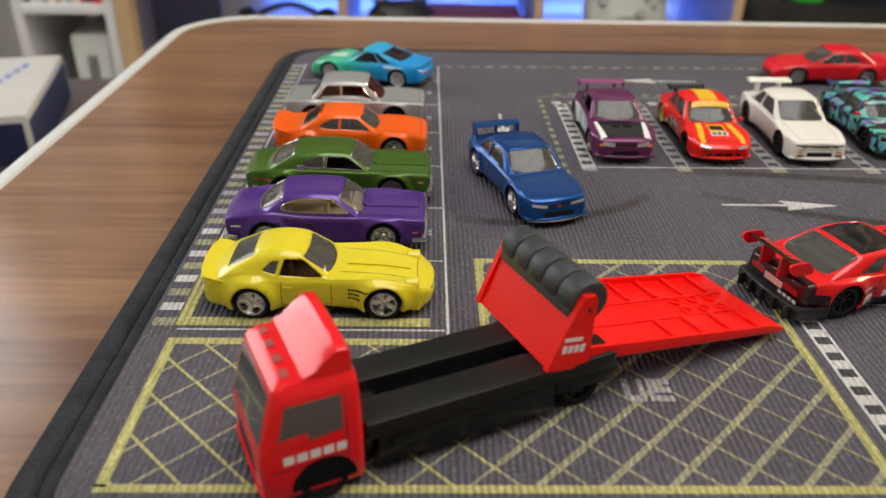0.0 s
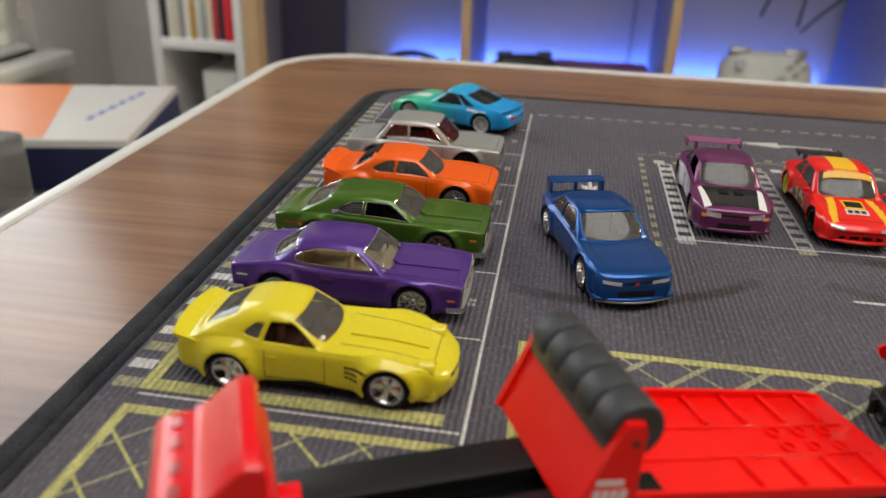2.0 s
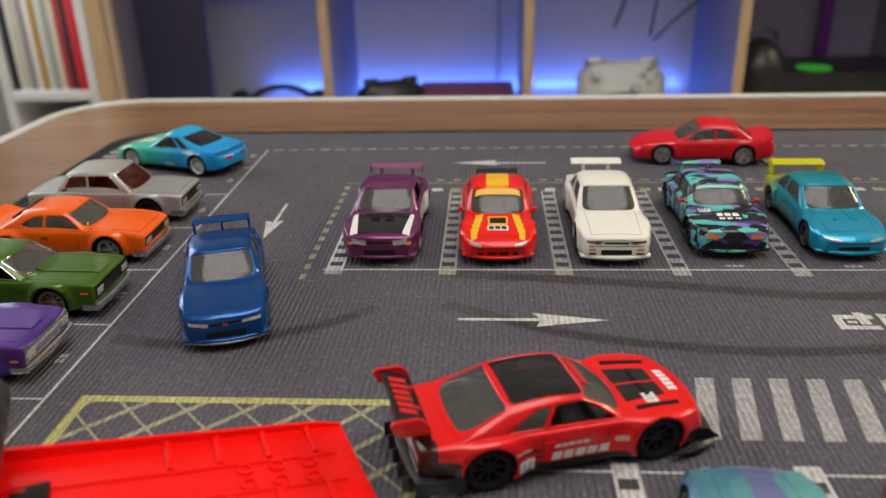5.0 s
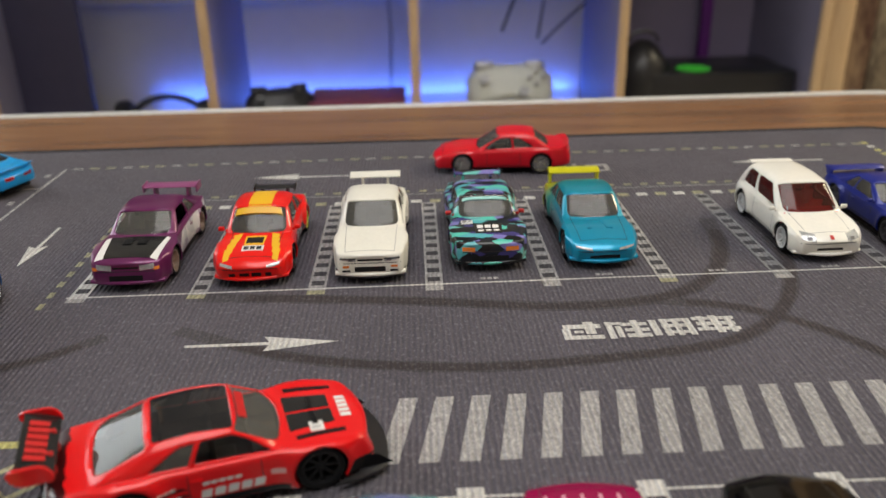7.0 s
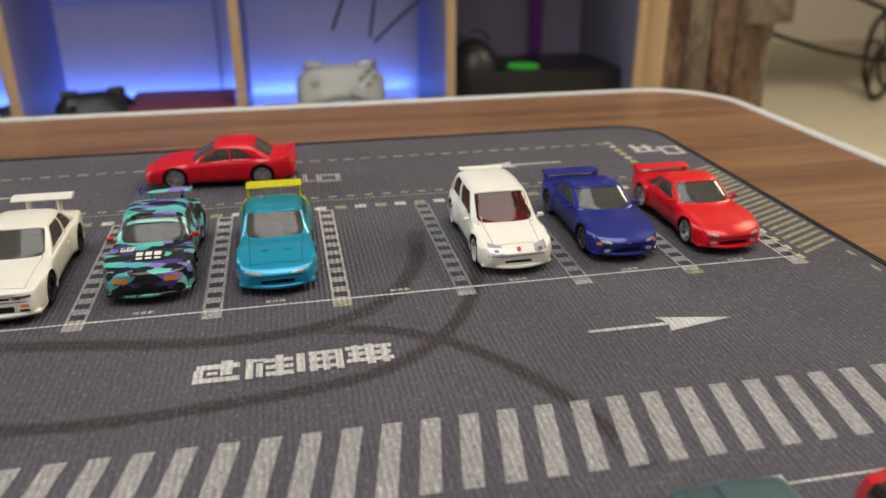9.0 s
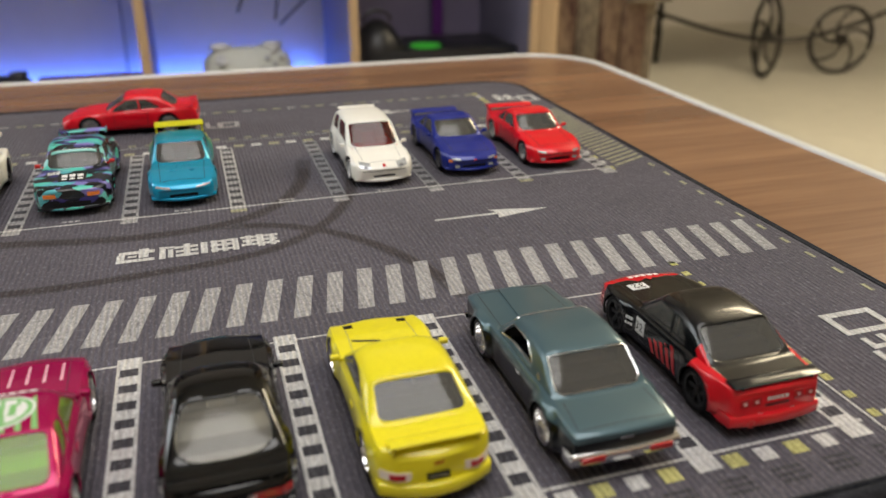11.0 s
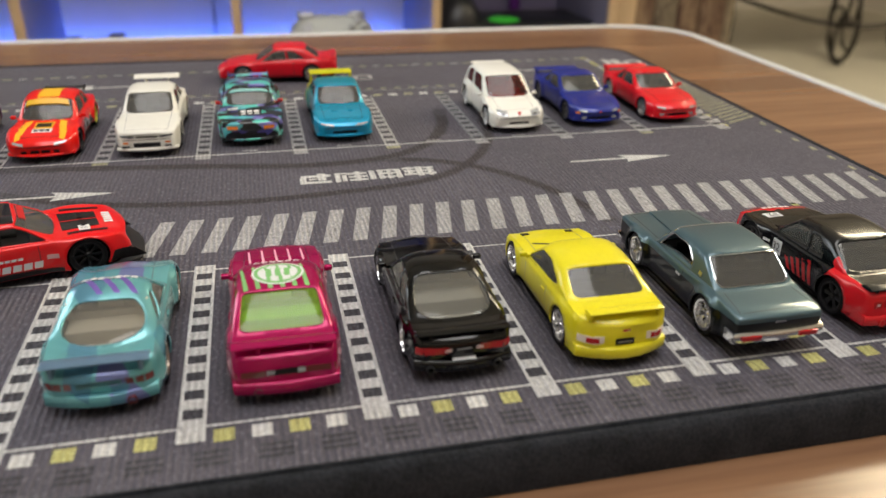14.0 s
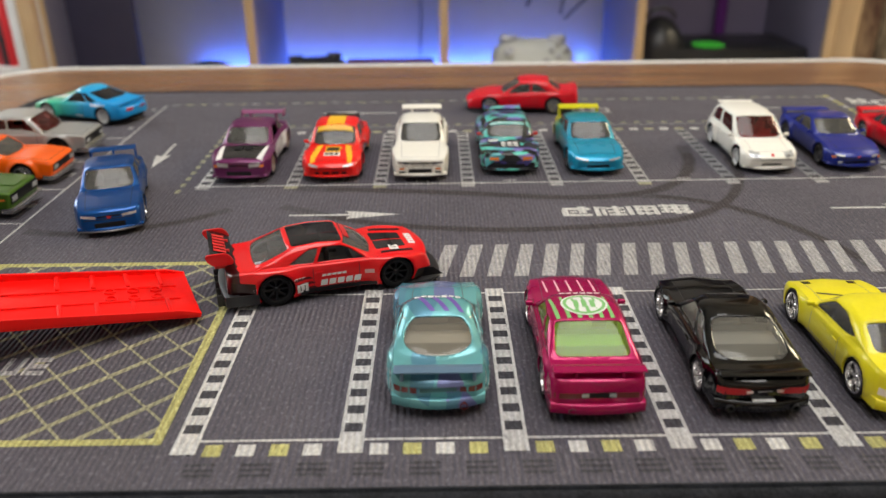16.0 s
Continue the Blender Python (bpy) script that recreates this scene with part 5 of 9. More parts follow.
def wheel_meshes(r, wdt, style):
    key = (r, wdt, style)
    if key in WHEELS:
        return WHEELS[key]
    rr = r * 0.75
    bm = bmesh.new()
    lathe(bm, [(rr, wdt * 0.42), (rr * 1.05, wdt * 0.5), (r * 0.93, wdt * 0.5), (r * 0.985, wdt * 0.40), (r, wdt * 0.2), (r, -wdt * 0.2), (r * 0.985, -wdt * 0.40), (r * 0.93, -wdt * 0.5), (rr, -wdt * 0.5)], 32, "Y", False)
    bmesh.ops.scale(bm, vec=(MM, MM, MM), verts=bm.verts)
    bmesh.ops.recalc_face_normals(bm, faces=bm.faces)
    tyre = mesh_of("tyre", bm, M_TYRE)
    kind, n, mat = style
    bm = bmesh.new()
    dish = 0.16 if kind == "flat" else 0.02
    lathe(bm, [(rr * 1.02, wdt * 0.36), (rr * 1.02, wdt * 0.49), (rr * 0.90, wdt * 0.47), (rr * 0.84, wdt * (dish - 0.05)), (rr * 0.80, -wdt * 0.1), (0.01, -wdt * 0.12)], 28, "Y", False)
    for i in range(n):
        a = 2 * math.pi * i / n
        b2 = bmesh.new()
        wd = rr * (0.62 / n if n > 7 else 0.18)
        box(b2, rr * 0.12, rr * 0.88, -wdt * 0.05, wdt * (dish + 0.18), -wd, wd, 0.1)
        for v in b2.verts:
            f = v.co.x / rr
            v.co.z *= 0.75 + 0.5 * f
            v.co.y += -wdt * 0.08 * (1 - f)
        bmesh.ops.rotate(b2, cent=(0, 0, 0), matrix=Matrix.Rotation(a, 3, "Y"), verts=b2.verts)
        me = bpy.data.meshes.new("spoke")
        b2.to_mesh(me)
        b2.free()
        bm.from_mesh(me)
        bpy.data.meshes.remove(me)
    lathe(bm, [(rr * 0.2, 0), (rr * 0.2, wdt * (dish + 0.16)), (rr * 0.13, wdt * (dish + 0.22)), (0.01, wdt * (dish + 0.22))], 14, "Y", False)
    bmesh.ops.scale(bm, vec=(MM, MM, MM), verts=bm.verts)
    bmesh.ops.recalc_face_normals(bm, faces=bm.faces)
    rim = mesh_of("rim", bm, mat)
    bm = bmesh.new()
    lathe(bm, [(rr * 0.85, -wdt * 0.45), (rr * 0.85, -wdt * 0.2)], 16, "Y", True)
    bmesh.ops.scale(bm, vec=(MM, MM, MM), verts=bm.verts)
    hub = mesh_of("wheel", bm, M_CHASSIS)
    WHEELS[key] = (hub, tyre, rim)
    return WHEELS[key]


def patch(bvh, axis, quad, nu=6, nv=4, lift=0.12, sink=0.25):
    """A piece of surface laid on the body: quad holds four corners (two numbers each, mm) seen along an axis."""
    bm = bmesh.new()
    way = {"top": Vector((0, 0, -1)), "left": Vector((0, -1, 0)), "right": Vector((0, 1, 0)), "front": Vector((-1, 0, 0)), "rear": Vector((1, 0, 0))}[axis]
    grid = []
    a, b, c, d = [Vector(q) for q in quad]
    for j in range(nv + 1):
        row = []
        for i in range(nu + 1):
            p = (a * (1 - i / nu) + b * i / nu) * (1 - j / nv) + (d * (1 - i / nu) + c * i / nu) * (j / nv)
            at = {"top": (p.x, p.y, 60), "left": (p.x, 60, p.y), "right": (p.x, -60, p.y), "front": (80, p.x, p.y), "rear": (-80, p.x, p.y)}[axis]
            hit, nor, _, _ = bvh.ray_cast(Vector(at) * MM, way)
            if hit is None:
                row.append(None)
                continue
            if nor.dot(way) > 0:
                nor = -nor
            nor = (nor - way * 0.3).normalized()
            row.append((bm.verts.new(hit + nor * lift * MM), hit - nor * sink * MM))
        grid.append(row)
    for r0, r1 in zip(grid, grid[1:]):
        for i in range(nu):
            q = (r0[i], r0[i + 1], r1[i + 1], r1[i])
            if all(q):
                p = [v[0].co for v in q]
                if max((p[k] - p[(k + 1) % 4]).length for k in range(4)) < 0.012:
                    bm.faces.new([v[0] for v in q])
    if sink:
        low = {v[0]: v[1] for row in grid for v in row if v}
        made = {}
        for e in [e for e in bm.edges if len(e.link_faces) == 1]:
            vs = []
            for v in e.verts:
                if v not in made:
                    made[v] = bm.verts.new(low[v])
                vs.append(made[v])
            bm.faces.new((e.verts[0], e.verts[1], vs[1], vs[0]))
    loose = [v for v in bm.verts if not v.link_faces]
    bmesh.ops.delete(bm, geom=loose, context="VERTS")
    bmesh.ops.recalc_face_normals(bm, faces=bm.faces)
    return bm


def quad_rect(a0, a1, b0, b1):
    return ((a0, b0), (a1, b0), (a1, b1), (a0, b1))


BASE = dict(
    L=79, W=30, H=23, r=6.2, arch=6.9, axles=(0.205, 0.795), boxy=False, er=3.0, rw=2.2, rz=1.2, rb=0.6, crown=0.7, flare=0.7, fw=2.0,
    plan=((0, 0.90), (0.08, 0.96), (0.25, 0.98), (0.5, 0.96), (0.78, 0.98), (0.92, 0.94), (1, 0.86)),
    top=((0, 13.6), (0.04, 14.6), (0.25, 14.4), (0.6, 13.8), (0.8, 13.0), (0.95, 11.6), (1, 10.4)),
    sill=((0, 5.0), (0.1, 4.0), (0.5, 3.6), (0.9, 3.4), (1, 3.0)),
    nose=((3, 0.4), (5, 0.8), (8, 0.3), (12, -1.0)), tail=((4, 0.3), (9, 0.5), (14, -0.4)), nose_bow=3.0, tail_bow=1.6,
    cab=(0.69, 0.555, 0.29, 0.15), wb=0.935, wr=0.76, side=(0.55, 0.60, 0.88), pa=0.07, g0=0.12, g1=0.86, cf=3.0, cr=1.5, roof_crown=0.9, rear_ease=1.0, square=5.4, soft=0.010, fender=0.5,
    wheel=("flat", 5, M_SILVER), ww=5.2, inside=M_CHASSIS, trim=False)


def build_car(label, m, paint, glass, group, **over):
    s = dict(BASE)
    s.update(over)
    car = thing("toy_car", m, label, "toy car", group)
    L, W = s["L"], s["W"]
    s["car"], s["paint"] = car, paint
    build_skin(s, car, paint, glass)
    part("chassis", boxed((-L / 2 + 3) * MM, (L / 2 - 3) * MM, -(W / 2 - s["ww"] - 0.6) * MM, (W / 2 - s["ww"] - 0.6) * MM, 2.6 * MM, 7.6 * MM, 0.6 * MM), M_CHASSIS, car)
    a0, a1 = [(a - 0.5) * L for a in s["axles"]]
    part("floor_pan", boxed((a0 + s["arch"] + 0.6) * MM, (a1 - s["arch"] - 0.6) * MM, -(W / 2 - 1.5) * MM, (W / 2 - 1.5) * MM, 2.9 * MM, 5.2 * MM, 0.4 * MM), M_CHASSIS, car)
    for k, a in enumerate((a0, a1)):
        style = s.get("front_wheel", s["wheel"]) if k else s["wheel"]
        hub, tyre, rim = wheel_meshes(s["r"], s["ww"], style)
        w_edge = keyed(s["plan"], s["axles"][k]) * W / 2 + s["flare"] * 0.55
        for g in (-1, 1):
            turn = pose(a * MM, g * (w_edge - s["ww"] / 2 - 0.25) * MM, s["r"] * MM, 0, 0, 0 if g > 0 else 180)
            h = shared("wheel", hub, car, turn)
            shared("tyre", tyre, h, Matrix())
            shared("rim", rim, h, Matrix())
    return s


def put(s, name, axis, quad, mat, label="", nu=6, nv=4, lift=0.14, sink=0.25):
    return part(name, patch(s["bvh"], axis, quad, nu, nv, lift, sink), mat, s["car"], label, 40)


def X(s, u):
    return (u - 0.5) * s["L"]


def seams(s, door, hood=None, deck=None, low=5.0, high=None, mat=None):
    """Door, bonnet and boot gaps as narrow dark strips laid on the paint."""
    mat = mat or M_SEAM
    hi = high or keyed(s["top"], 0.5) - 0.9
    for side in ("left", "right"):
        for u in door:
            x = X(s, u)
            put(s, "door_seam", side, quad_rect(x - 0.11, x + 0.11, low, hi), mat, nu=1, nv=6, lift=0.04, sink=0.05)
        put(s, "door_seam", side, quad_rect(X(s, min(door)), X(s, max(door)), low - 0.1, low + 0.12), mat, nu=8, nv=1, lift=0.04, sink=0.05)
        x = X(s, min(door)) + 2.2
        put(s, "door_handle", side, quad_rect(x - 1.4, x + 1.4, hi - 2.5, hi - 1.7), s.get("handle", s["paint"]), nu=4, nv=2, lift=0.35)
    w = s["W"] / 2
    for us in (hood, deck):
        if not us:
            continue
        u0, u1, k = us
        for g in (-1, 1):
            put(s, "lid_seam", "top", ((X(s, u0), g * w * k - 0.11), (X(s, u1), g * w * k * 0.92 - 0.11), (X(s, u1), g * w * k * 0.92 + 0.11), (X(s, u0), g * w * k + 0.11)), mat, nu=10, nv=1, lift=0.04, sink=0.05)
        x = X(s, u1 if us is hood else u0)
        put(s, "lid_seam", "top", quad_rect(x - 0.11, x + 0.11, -w * k * 0.92, w * k * 0.92), mat, nu=1, nv=10, lift=0.04, sink=0.05)


def mirrors(s, mat=None, dx=0.0):
    L, W = s["L"], s["W"]
    x = X(s, s["cab"][0]) - s["cf"] - 2.0 + dx
    z = keyed(s["top"], s["cab"][0]) + 0.8
    for g in (-1, 1):
        bm = bmesh.new()
        y = g * (s["wb"] * W / 2 + 1.6)
        box(bm, (x - 0.9) * MM, (x + 0.9) * MM, (y - 1.3) * MM, (y + 1.3) * MM, (z + 0.2) * MM, (z + 1.9) * MM, 0.5 * MM, 3)
        box(bm, (x - 0.4) * MM, (x + 0.5) * MM, (y - g * 2.4 - 0.8) * MM, (y - g * 2.4 + 1.4) * MM, (z - 0.4) * MM, (z + 0.7) * MM, 0.2 * MM)
        part("side_mirror", bm, mat or s["paint"], s["car"])


def bar(s, name, end, z0, z1, mat, out=0.7, depth=1.4, span=0.97, wrap=4.0, label=""):
    """A bumper bar bent round the nose (end = 1) or the tail (end = -1)."""
    W, L = s["W"] * span / 2, s["L"]
    bow = s["nose_bow"] if end > 0 else s["tail_bow"]
    loops = []
    line = [(-W - out * 0.5, wrap + bow)] + [(W * v, bow * v * v) for v in (-1, -0.93, -0.7, -0.35, 0, 0.35, 0.7, 0.93, 1)] + [(W + out * 0.5, wrap + bow)]
    for y, back in line:
        x1 = end * (L / 2 + out - back)
        x0 = x1 - end * depth
        h = 0.25
        loops.append([(x0 * MM, y * MM, z0 * MM), (x1 * MM - end * h * MM, y * MM, z0 * MM), (x1 * MM, y * MM, (z0 + h) * MM), (x1 * MM, y * MM, (z1 - h) * MM), (x1 * MM - end * h * MM, y * MM, z1 * MM), (x0 * MM, y * MM, z1 * MM)])
    bm = bmesh.new()
    loft(bm, loops, True, True, True)
    bmesh.ops.recalc_face_normals(bm, faces=bm.faces)
    return part(name, bm, mat, s["car"], label, 50)


def wing(s, u, z, span, chord, mat, posts=True, plates=False, thick=1.0, label="", post_mat=None, lean=0.0, post_y=0.62):
    """A rear wing: blade, two posts and, where it has them, end plates."""
    x = X(s, u)
    bm = bmesh.new()
    loops = []
    for v in (-1, -0.96, -0.5, 0, 0.5, 0.96, 1):
        k = 1.0 if abs(v) < 0.97 else 0.8
        y = v * span / 2
        loops.append([((x + a * chord) * MM, y * MM, (z + b * thick * k + lean * a) * MM) for a, b in ((-0.5, 0.15), (-0.5, 0.45), (-0.2, 0.75), (0.2, 0.7), (0.5, 0.1), (0.5, -0.1), (0.1, -0.25), (-0.3, -0.15))])
    loft(bm, loops, True, True, True)
    bmesh.ops.recalc_face_normals(bm, faces=bm.faces)
    w = part("rear_wing", bm, mat, s["car"], label, 45)
    if posts:
        zl = keyed(s["top"], max(u, 0.03)) - 0.5
        for g in (-1, 1):
            y = g * span / 2 * post_y
            b2 = bmesh.new()
            box(b2, (x - chord * 0.35) * MM, (x + chord * 0.42) * MM, (y - 0.5) * MM, (y + 0.5) * MM, zl * MM, (z + 0.1) * MM, 0.2 * MM)
            part("wing_post", b2, post_mat or mat, w)
    if plates:
        for g in (-1, 1):
            y = g * span / 2
            b2 = bmesh.new()
            box(b2, (x - chord * 0.6) * MM, (x + chord * 0.55) * MM, (y - 0.35) * MM, (y + 0.35) * MM, (z - plates) * MM, (z + 1.4) * MM, 0.3 * MM)
            part("end_plate", b2, mat, w)
    return w


def ducktail(s, h, mat, reach=2.0, u=0.03, span=0.9):
    """A lip that sweeps up from the tail."""
    x, W = X(s, u), s["W"] * span / 2
    zt = keyed(s["top"], u)
    bm = bmesh.new()
    loops = []
    for v in (-1, -0.9, -0.5, 0, 0.5, 0.9, 1):
        k = 1 - 0.35 * abs(v) ** 6
        y = v * W
        pull = 1.8 * v * v
        loops.append([((x + pull + a) * MM, y * MM, (zt + b * k) * MM) for a, b in ((4.8, -0.6), (2.0, 0.8), (-reach * 0.4, h * 0.75), (-reach, h), (-reach - 0.5, h - 0.5), (-reach * 0.5, h * 0.2), (-0.2, -1.6))])
    loft(bm, loops, True, True, True)
    bmesh.ops.recalc_face_normals(bm, faces=bm.faces)
    return part("ducktail_spoiler", bm, mat, s["car"], "", 45)


def bars_of_text(s, axis, a0, a1, b0, b1, n, mat, name="lettering", slant=0.0):
    """Lettering that is drawn as plain blocks."""
    w = (a1 - a0) / n
    for i in range(n):
        x = a0 + w * i
        put(s, name, axis, ((x, b0), (x + w * 0.8, b0), (x + w * 0.8 + slant, b1), (x + slant, b1)), mat, nu=2, nv=2, lift=0.09, sink=0.0)


def number(s, axis, at, size, text, mat, turn=0.0):
    """A racing number lying on the body."""
    cu = bpy.data.curves.new("racing_number", "FONT")
    cu.body, cu.size, cu.align_x, cu.align_y = text, size * MM, "CENTER", "CENTER"
    cu.resolution_u = 2
    tmp = new("racing_number", cu)
    dep = bpy.context.evaluated_depsgraph_get()
    me = bpy.data.meshes.new_from_object(tmp.evaluated_get(dep))
    bpy.data.objects.remove(tmp)
    rot = {"left": Matrix(((1, 0, 0), (0, 0, 1), (0, 1, 0))), "right": Matrix(((1, 0, 0), (0, 0, -1), (0, 1, 0))), "top": Matrix.Identity(3)}[axis]
    way = {"top": Vector((0, 0, -1)), "left": Vector((0, -1, 0)), "right": Vector((0, 1, 0))}[axis]
    c, d = math.cos(radians(turn)), math.sin(radians(turn))
    for v in me.vertices:
        p = Vector((v.co.x * c - v.co.y * d, v.co.x * d + v.co.y * c))
        if axis == "left":
            p.x = -p.x
        q = (at[0] * MM + p.x, at[1] * MM + p.y)
        o = {"top": (q[0], q[1], 0.06), "left": (q[0], 0.06, q[1]), "right": (q[0], -0.06, q[1])}[axis]
        hit, nor, _, _ = s["bvh"].ray_cast(Vector(o), way)
        v.co = (hit if hit else Vector(o) + way * 0.045) - way * 0.45 * MM
    me.materials.append(mat)
    ob = new("racing_number", me)
    ob.parent = s["car"]
    return ob
# ---- toy cars: the fleet ----


def at(x, y, a):
    return pose(x, y, 0.0003, 0, 0, a)


OLD = dict(boxy=True, square=7.0, soft=0.006, er=1.6, rw=1.0, rz=0.6, rb=0.3, crown=0.5, flare=1.4, fw=1.5, nose_bow=0.8, tail_bow=0.8,
           plan=((0, 0.93), (0.1, 0.97), (0.5, 0.96), (0.9, 0.97), (1, 0.93)),
           nose=((3, -1.2), (6, -0.3), (11, 0.3), (14, -0.2)), tail=((4, -0.4), (9, 0.2), (14, 0.3)),
           top=((0, 13.8), (0.04, 14.4), (0.25, 14.8), (0.6, 14.4), (0.8, 13.9), (0.96, 13.4), (1, 13.0)), handle=M_CHROME)
LOW = dict(top=((0, 12.8), (0.05, 14.0), (0.25, 13.8), (0.6, 13.2), (0.8, 12.5), (0.93, 10.9), (1, 9.4)), nose_bow=4.2, er=3.4, rz=1.6, H=22.0, r=5.9, arch=6.4)
SKY = dict(H=23.2, L=79, er=2.4, rz=0.9, rw=1.8, nose_bow=2.6, top=((0, 13.8), (0.04, 14.6), (0.25, 14.4), (0.6, 14.0), (0.8, 13.4), (0.93, 12.5), (1, 11.6)), nose=((3, 0.2), (5, 0.9), (7.5, 0.5), (9, 0.0), (12, -1.3)))
ROW_LEFT, ROW_FAR, ROW_NEAR = "toy cars parked in the bays along the side", "toy cars parked in the far row", "toy cars parked in the near row"


def lamps_front(s, y0, y1, z0, z1, mat=M_LAMP, rise=0.6, label="clear headlamp"):
    for g in (-1, 1):
        put(s, "headlamp", "front", ((g * y0, z0 - 0.2), (g * y1, z0 + rise), (g * y1, z1 + rise), (g * y0, z1)), mat, label, 5, 4, 0.16, 0.3)


def lamps_rear(s, y0, y1, z0, z1, mat=M_RED_LAMP, label="red tail lamp"):
    for g in (-1, 1):
        put(s, "tail_lamp", "rear", quad_rect(min(g * y0, g * y1), max(g * y0, g * y1), z0, z1), mat, label, 5, 3, 0.18, 0.3)


def bumper_line(s, z, y=12.4):
    put(s, "bumper_seam", "front", quad_rect(-y, y, z - 0.12, z + 0.12), M_SEAM, "", 14, 1, 0.06, 0.05)


def front_grille(s, y, z0, z1, name="grille", mat=M_GRILLE):
    put(s, name, "front", quad_rect(-y, y, z0, z1), mat, "", 10, 3, 0.1, 0.2)


def exhaust(s, y, mat=M_CHROME, z=4.4):
    bm = bmesh.new()
    x = -s["L"] / 2
    lathe(bm, [(1.2, x + 3), (1.2, x - 0.4), (0.9, x - 0.4), (0.9, x + 1.0)], 14, "X", False)
    bmesh.ops.translate(bm, vec=(0, y, z), verts=bm.verts)
    bmesh.ops.scale(bm, vec=(MM, MM, MM), verts=bm.verts)
    part("exhaust_tip", bm, mat, s["car"])


def fastback_yellow():
    s = build_car("glossy yellow fastback toy coupe with flared arches and silver wheels", at(-0.0430, 0.2310, 0), gloss("bright_yellow_paint", "d8c92a", 0.3), G_SMOKE, ROW_LEFT,
                  open_side=True, rear_lo=3, fender=1.5, square=4.8,
                  dlo=[("side_window", [(0.532, 0.06), (0.440, 0.80), (0.362, 0.83), (0.338, 0.08)]), ("quarter_window", [(0.322, 0.20), (0.340, 0.72), (0.312, 0.76, 0.3), (0.262, 0.36, 0.35)])],
                  rear_glass=((0.26, 0.80), (0.94, 0.86)), L=78, H=23.4, r=6.1, arch=6.8, ww=5.6, flare=2.6, fw=2.3, axles=(0.215, 0.785), cab=(0.575, 0.455, 0.235, 0.065), wr=0.66, wb=0.90, rear_ease=1.15, nose_bow=5.0,
                  top=((0, 12.6), (0.06, 14.2), (0.25, 14.6), (0.5, 14.4), (0.62, 14.2), (0.78, 13.2), (0.9, 11.6), (1, 9.4)), roof_crown=1.3,
                  nose=((3, 0.6), (5, 0.6), (8, 1.0), (12, -1.2)), plan=((0, 0.88), (0.08, 0.93), (0.22, 0.97), (0.5, 0.92), (0.78, 0.97), (0.93, 0.9), (1, 0.74)),
                  wheel=("deep", 5, M_CHROME), inside=material("brown_interior", (0.16, 0.07, 0.05), 0.6))
    ducktail(s, 3.0, s["paint"], 3.2, 0.035, 0.92)
    seams(s, (0.345, 0.56), (0.60, 0.93, 0.56))
    bar(s, "front_bumper", 1, 6.0, 7.2, M_BLACK_PLASTIC, 0.3, 1.2, 0.82, 5, "black rubber bumper strip")
    bar(s, "chin_spoiler", 1, 2.4, 5.8, s["paint"], 0.5, 3.0, 0.86, 6)
    for g in (-1, 1):
        bm = bmesh.new()
        lathe(bm, [(2.9, X(s, 0.885)), (2.9, X(s, 0.935)), (2.5, X(s, 0.94)), (2.2, X(s, 0.935)), (2.0, X(s, 0.915))], 20, "X", False)
        bmesh.ops.translate(bm, vec=(0, g * 9.6, 10.4), verts=bm.verts)
        bmesh.ops.scale(bm, vec=(MM, MM, MM), verts=bm.verts)
        bmesh.ops.recalc_face_normals(bm, faces=bm.faces)
        bucket = part("headlamp_bucket", bm, s["paint"], s["car"], "yellow headlamp bucket")
        bm = bmesh.new()
        lathe(bm, [(2.1, X(s, 0.915)), (1.2, X(s, 0.922)), (0.05, X(s, 0.925))], 16, "X", False)
        bmesh.ops.translate(bm, vec=(0, g * 9.6, 10.4), verts=bm.verts)
        bmesh.ops.scale(bm, vec=(MM, MM, MM), verts=bm.verts)
        bmesh.ops.recalc_face_normals(bm, faces=bm.faces)
        # Lens disc in a darker yellow than the body.
        part("headlamp", bm, gloss("dark_yellow_lens", "b8a820", 0.3), bucket)
    lamps_rear(s, 3, 11, 10.5, 12.5)
    put(s, "bonnet_bulge", "top", ((X(s, 0.62), -3.4), (X(s, 0.9), -2.2), (X(s, 0.9), 2.2), (X(s, 0.62), 3.4)), s["paint"], "", 10, 4, 0.5, 0.3)
    for k in range(3):
        bars_of_text(s, "right", X(s, 0.632), X(s, 0.632) + (7.2, 4.0, 4.4)[k], 10.6 - 1.5 * k, 11.3 - 1.5 * k, (6, 4, 3)[k], M_BLACK_INK)
    put(s, "fender_seam", "right", quad_rect(X(s, 0.73), X(s, 0.732), 5, 12), M_SEAM, "", 1, 6, 0.04, 0.05)
    return s


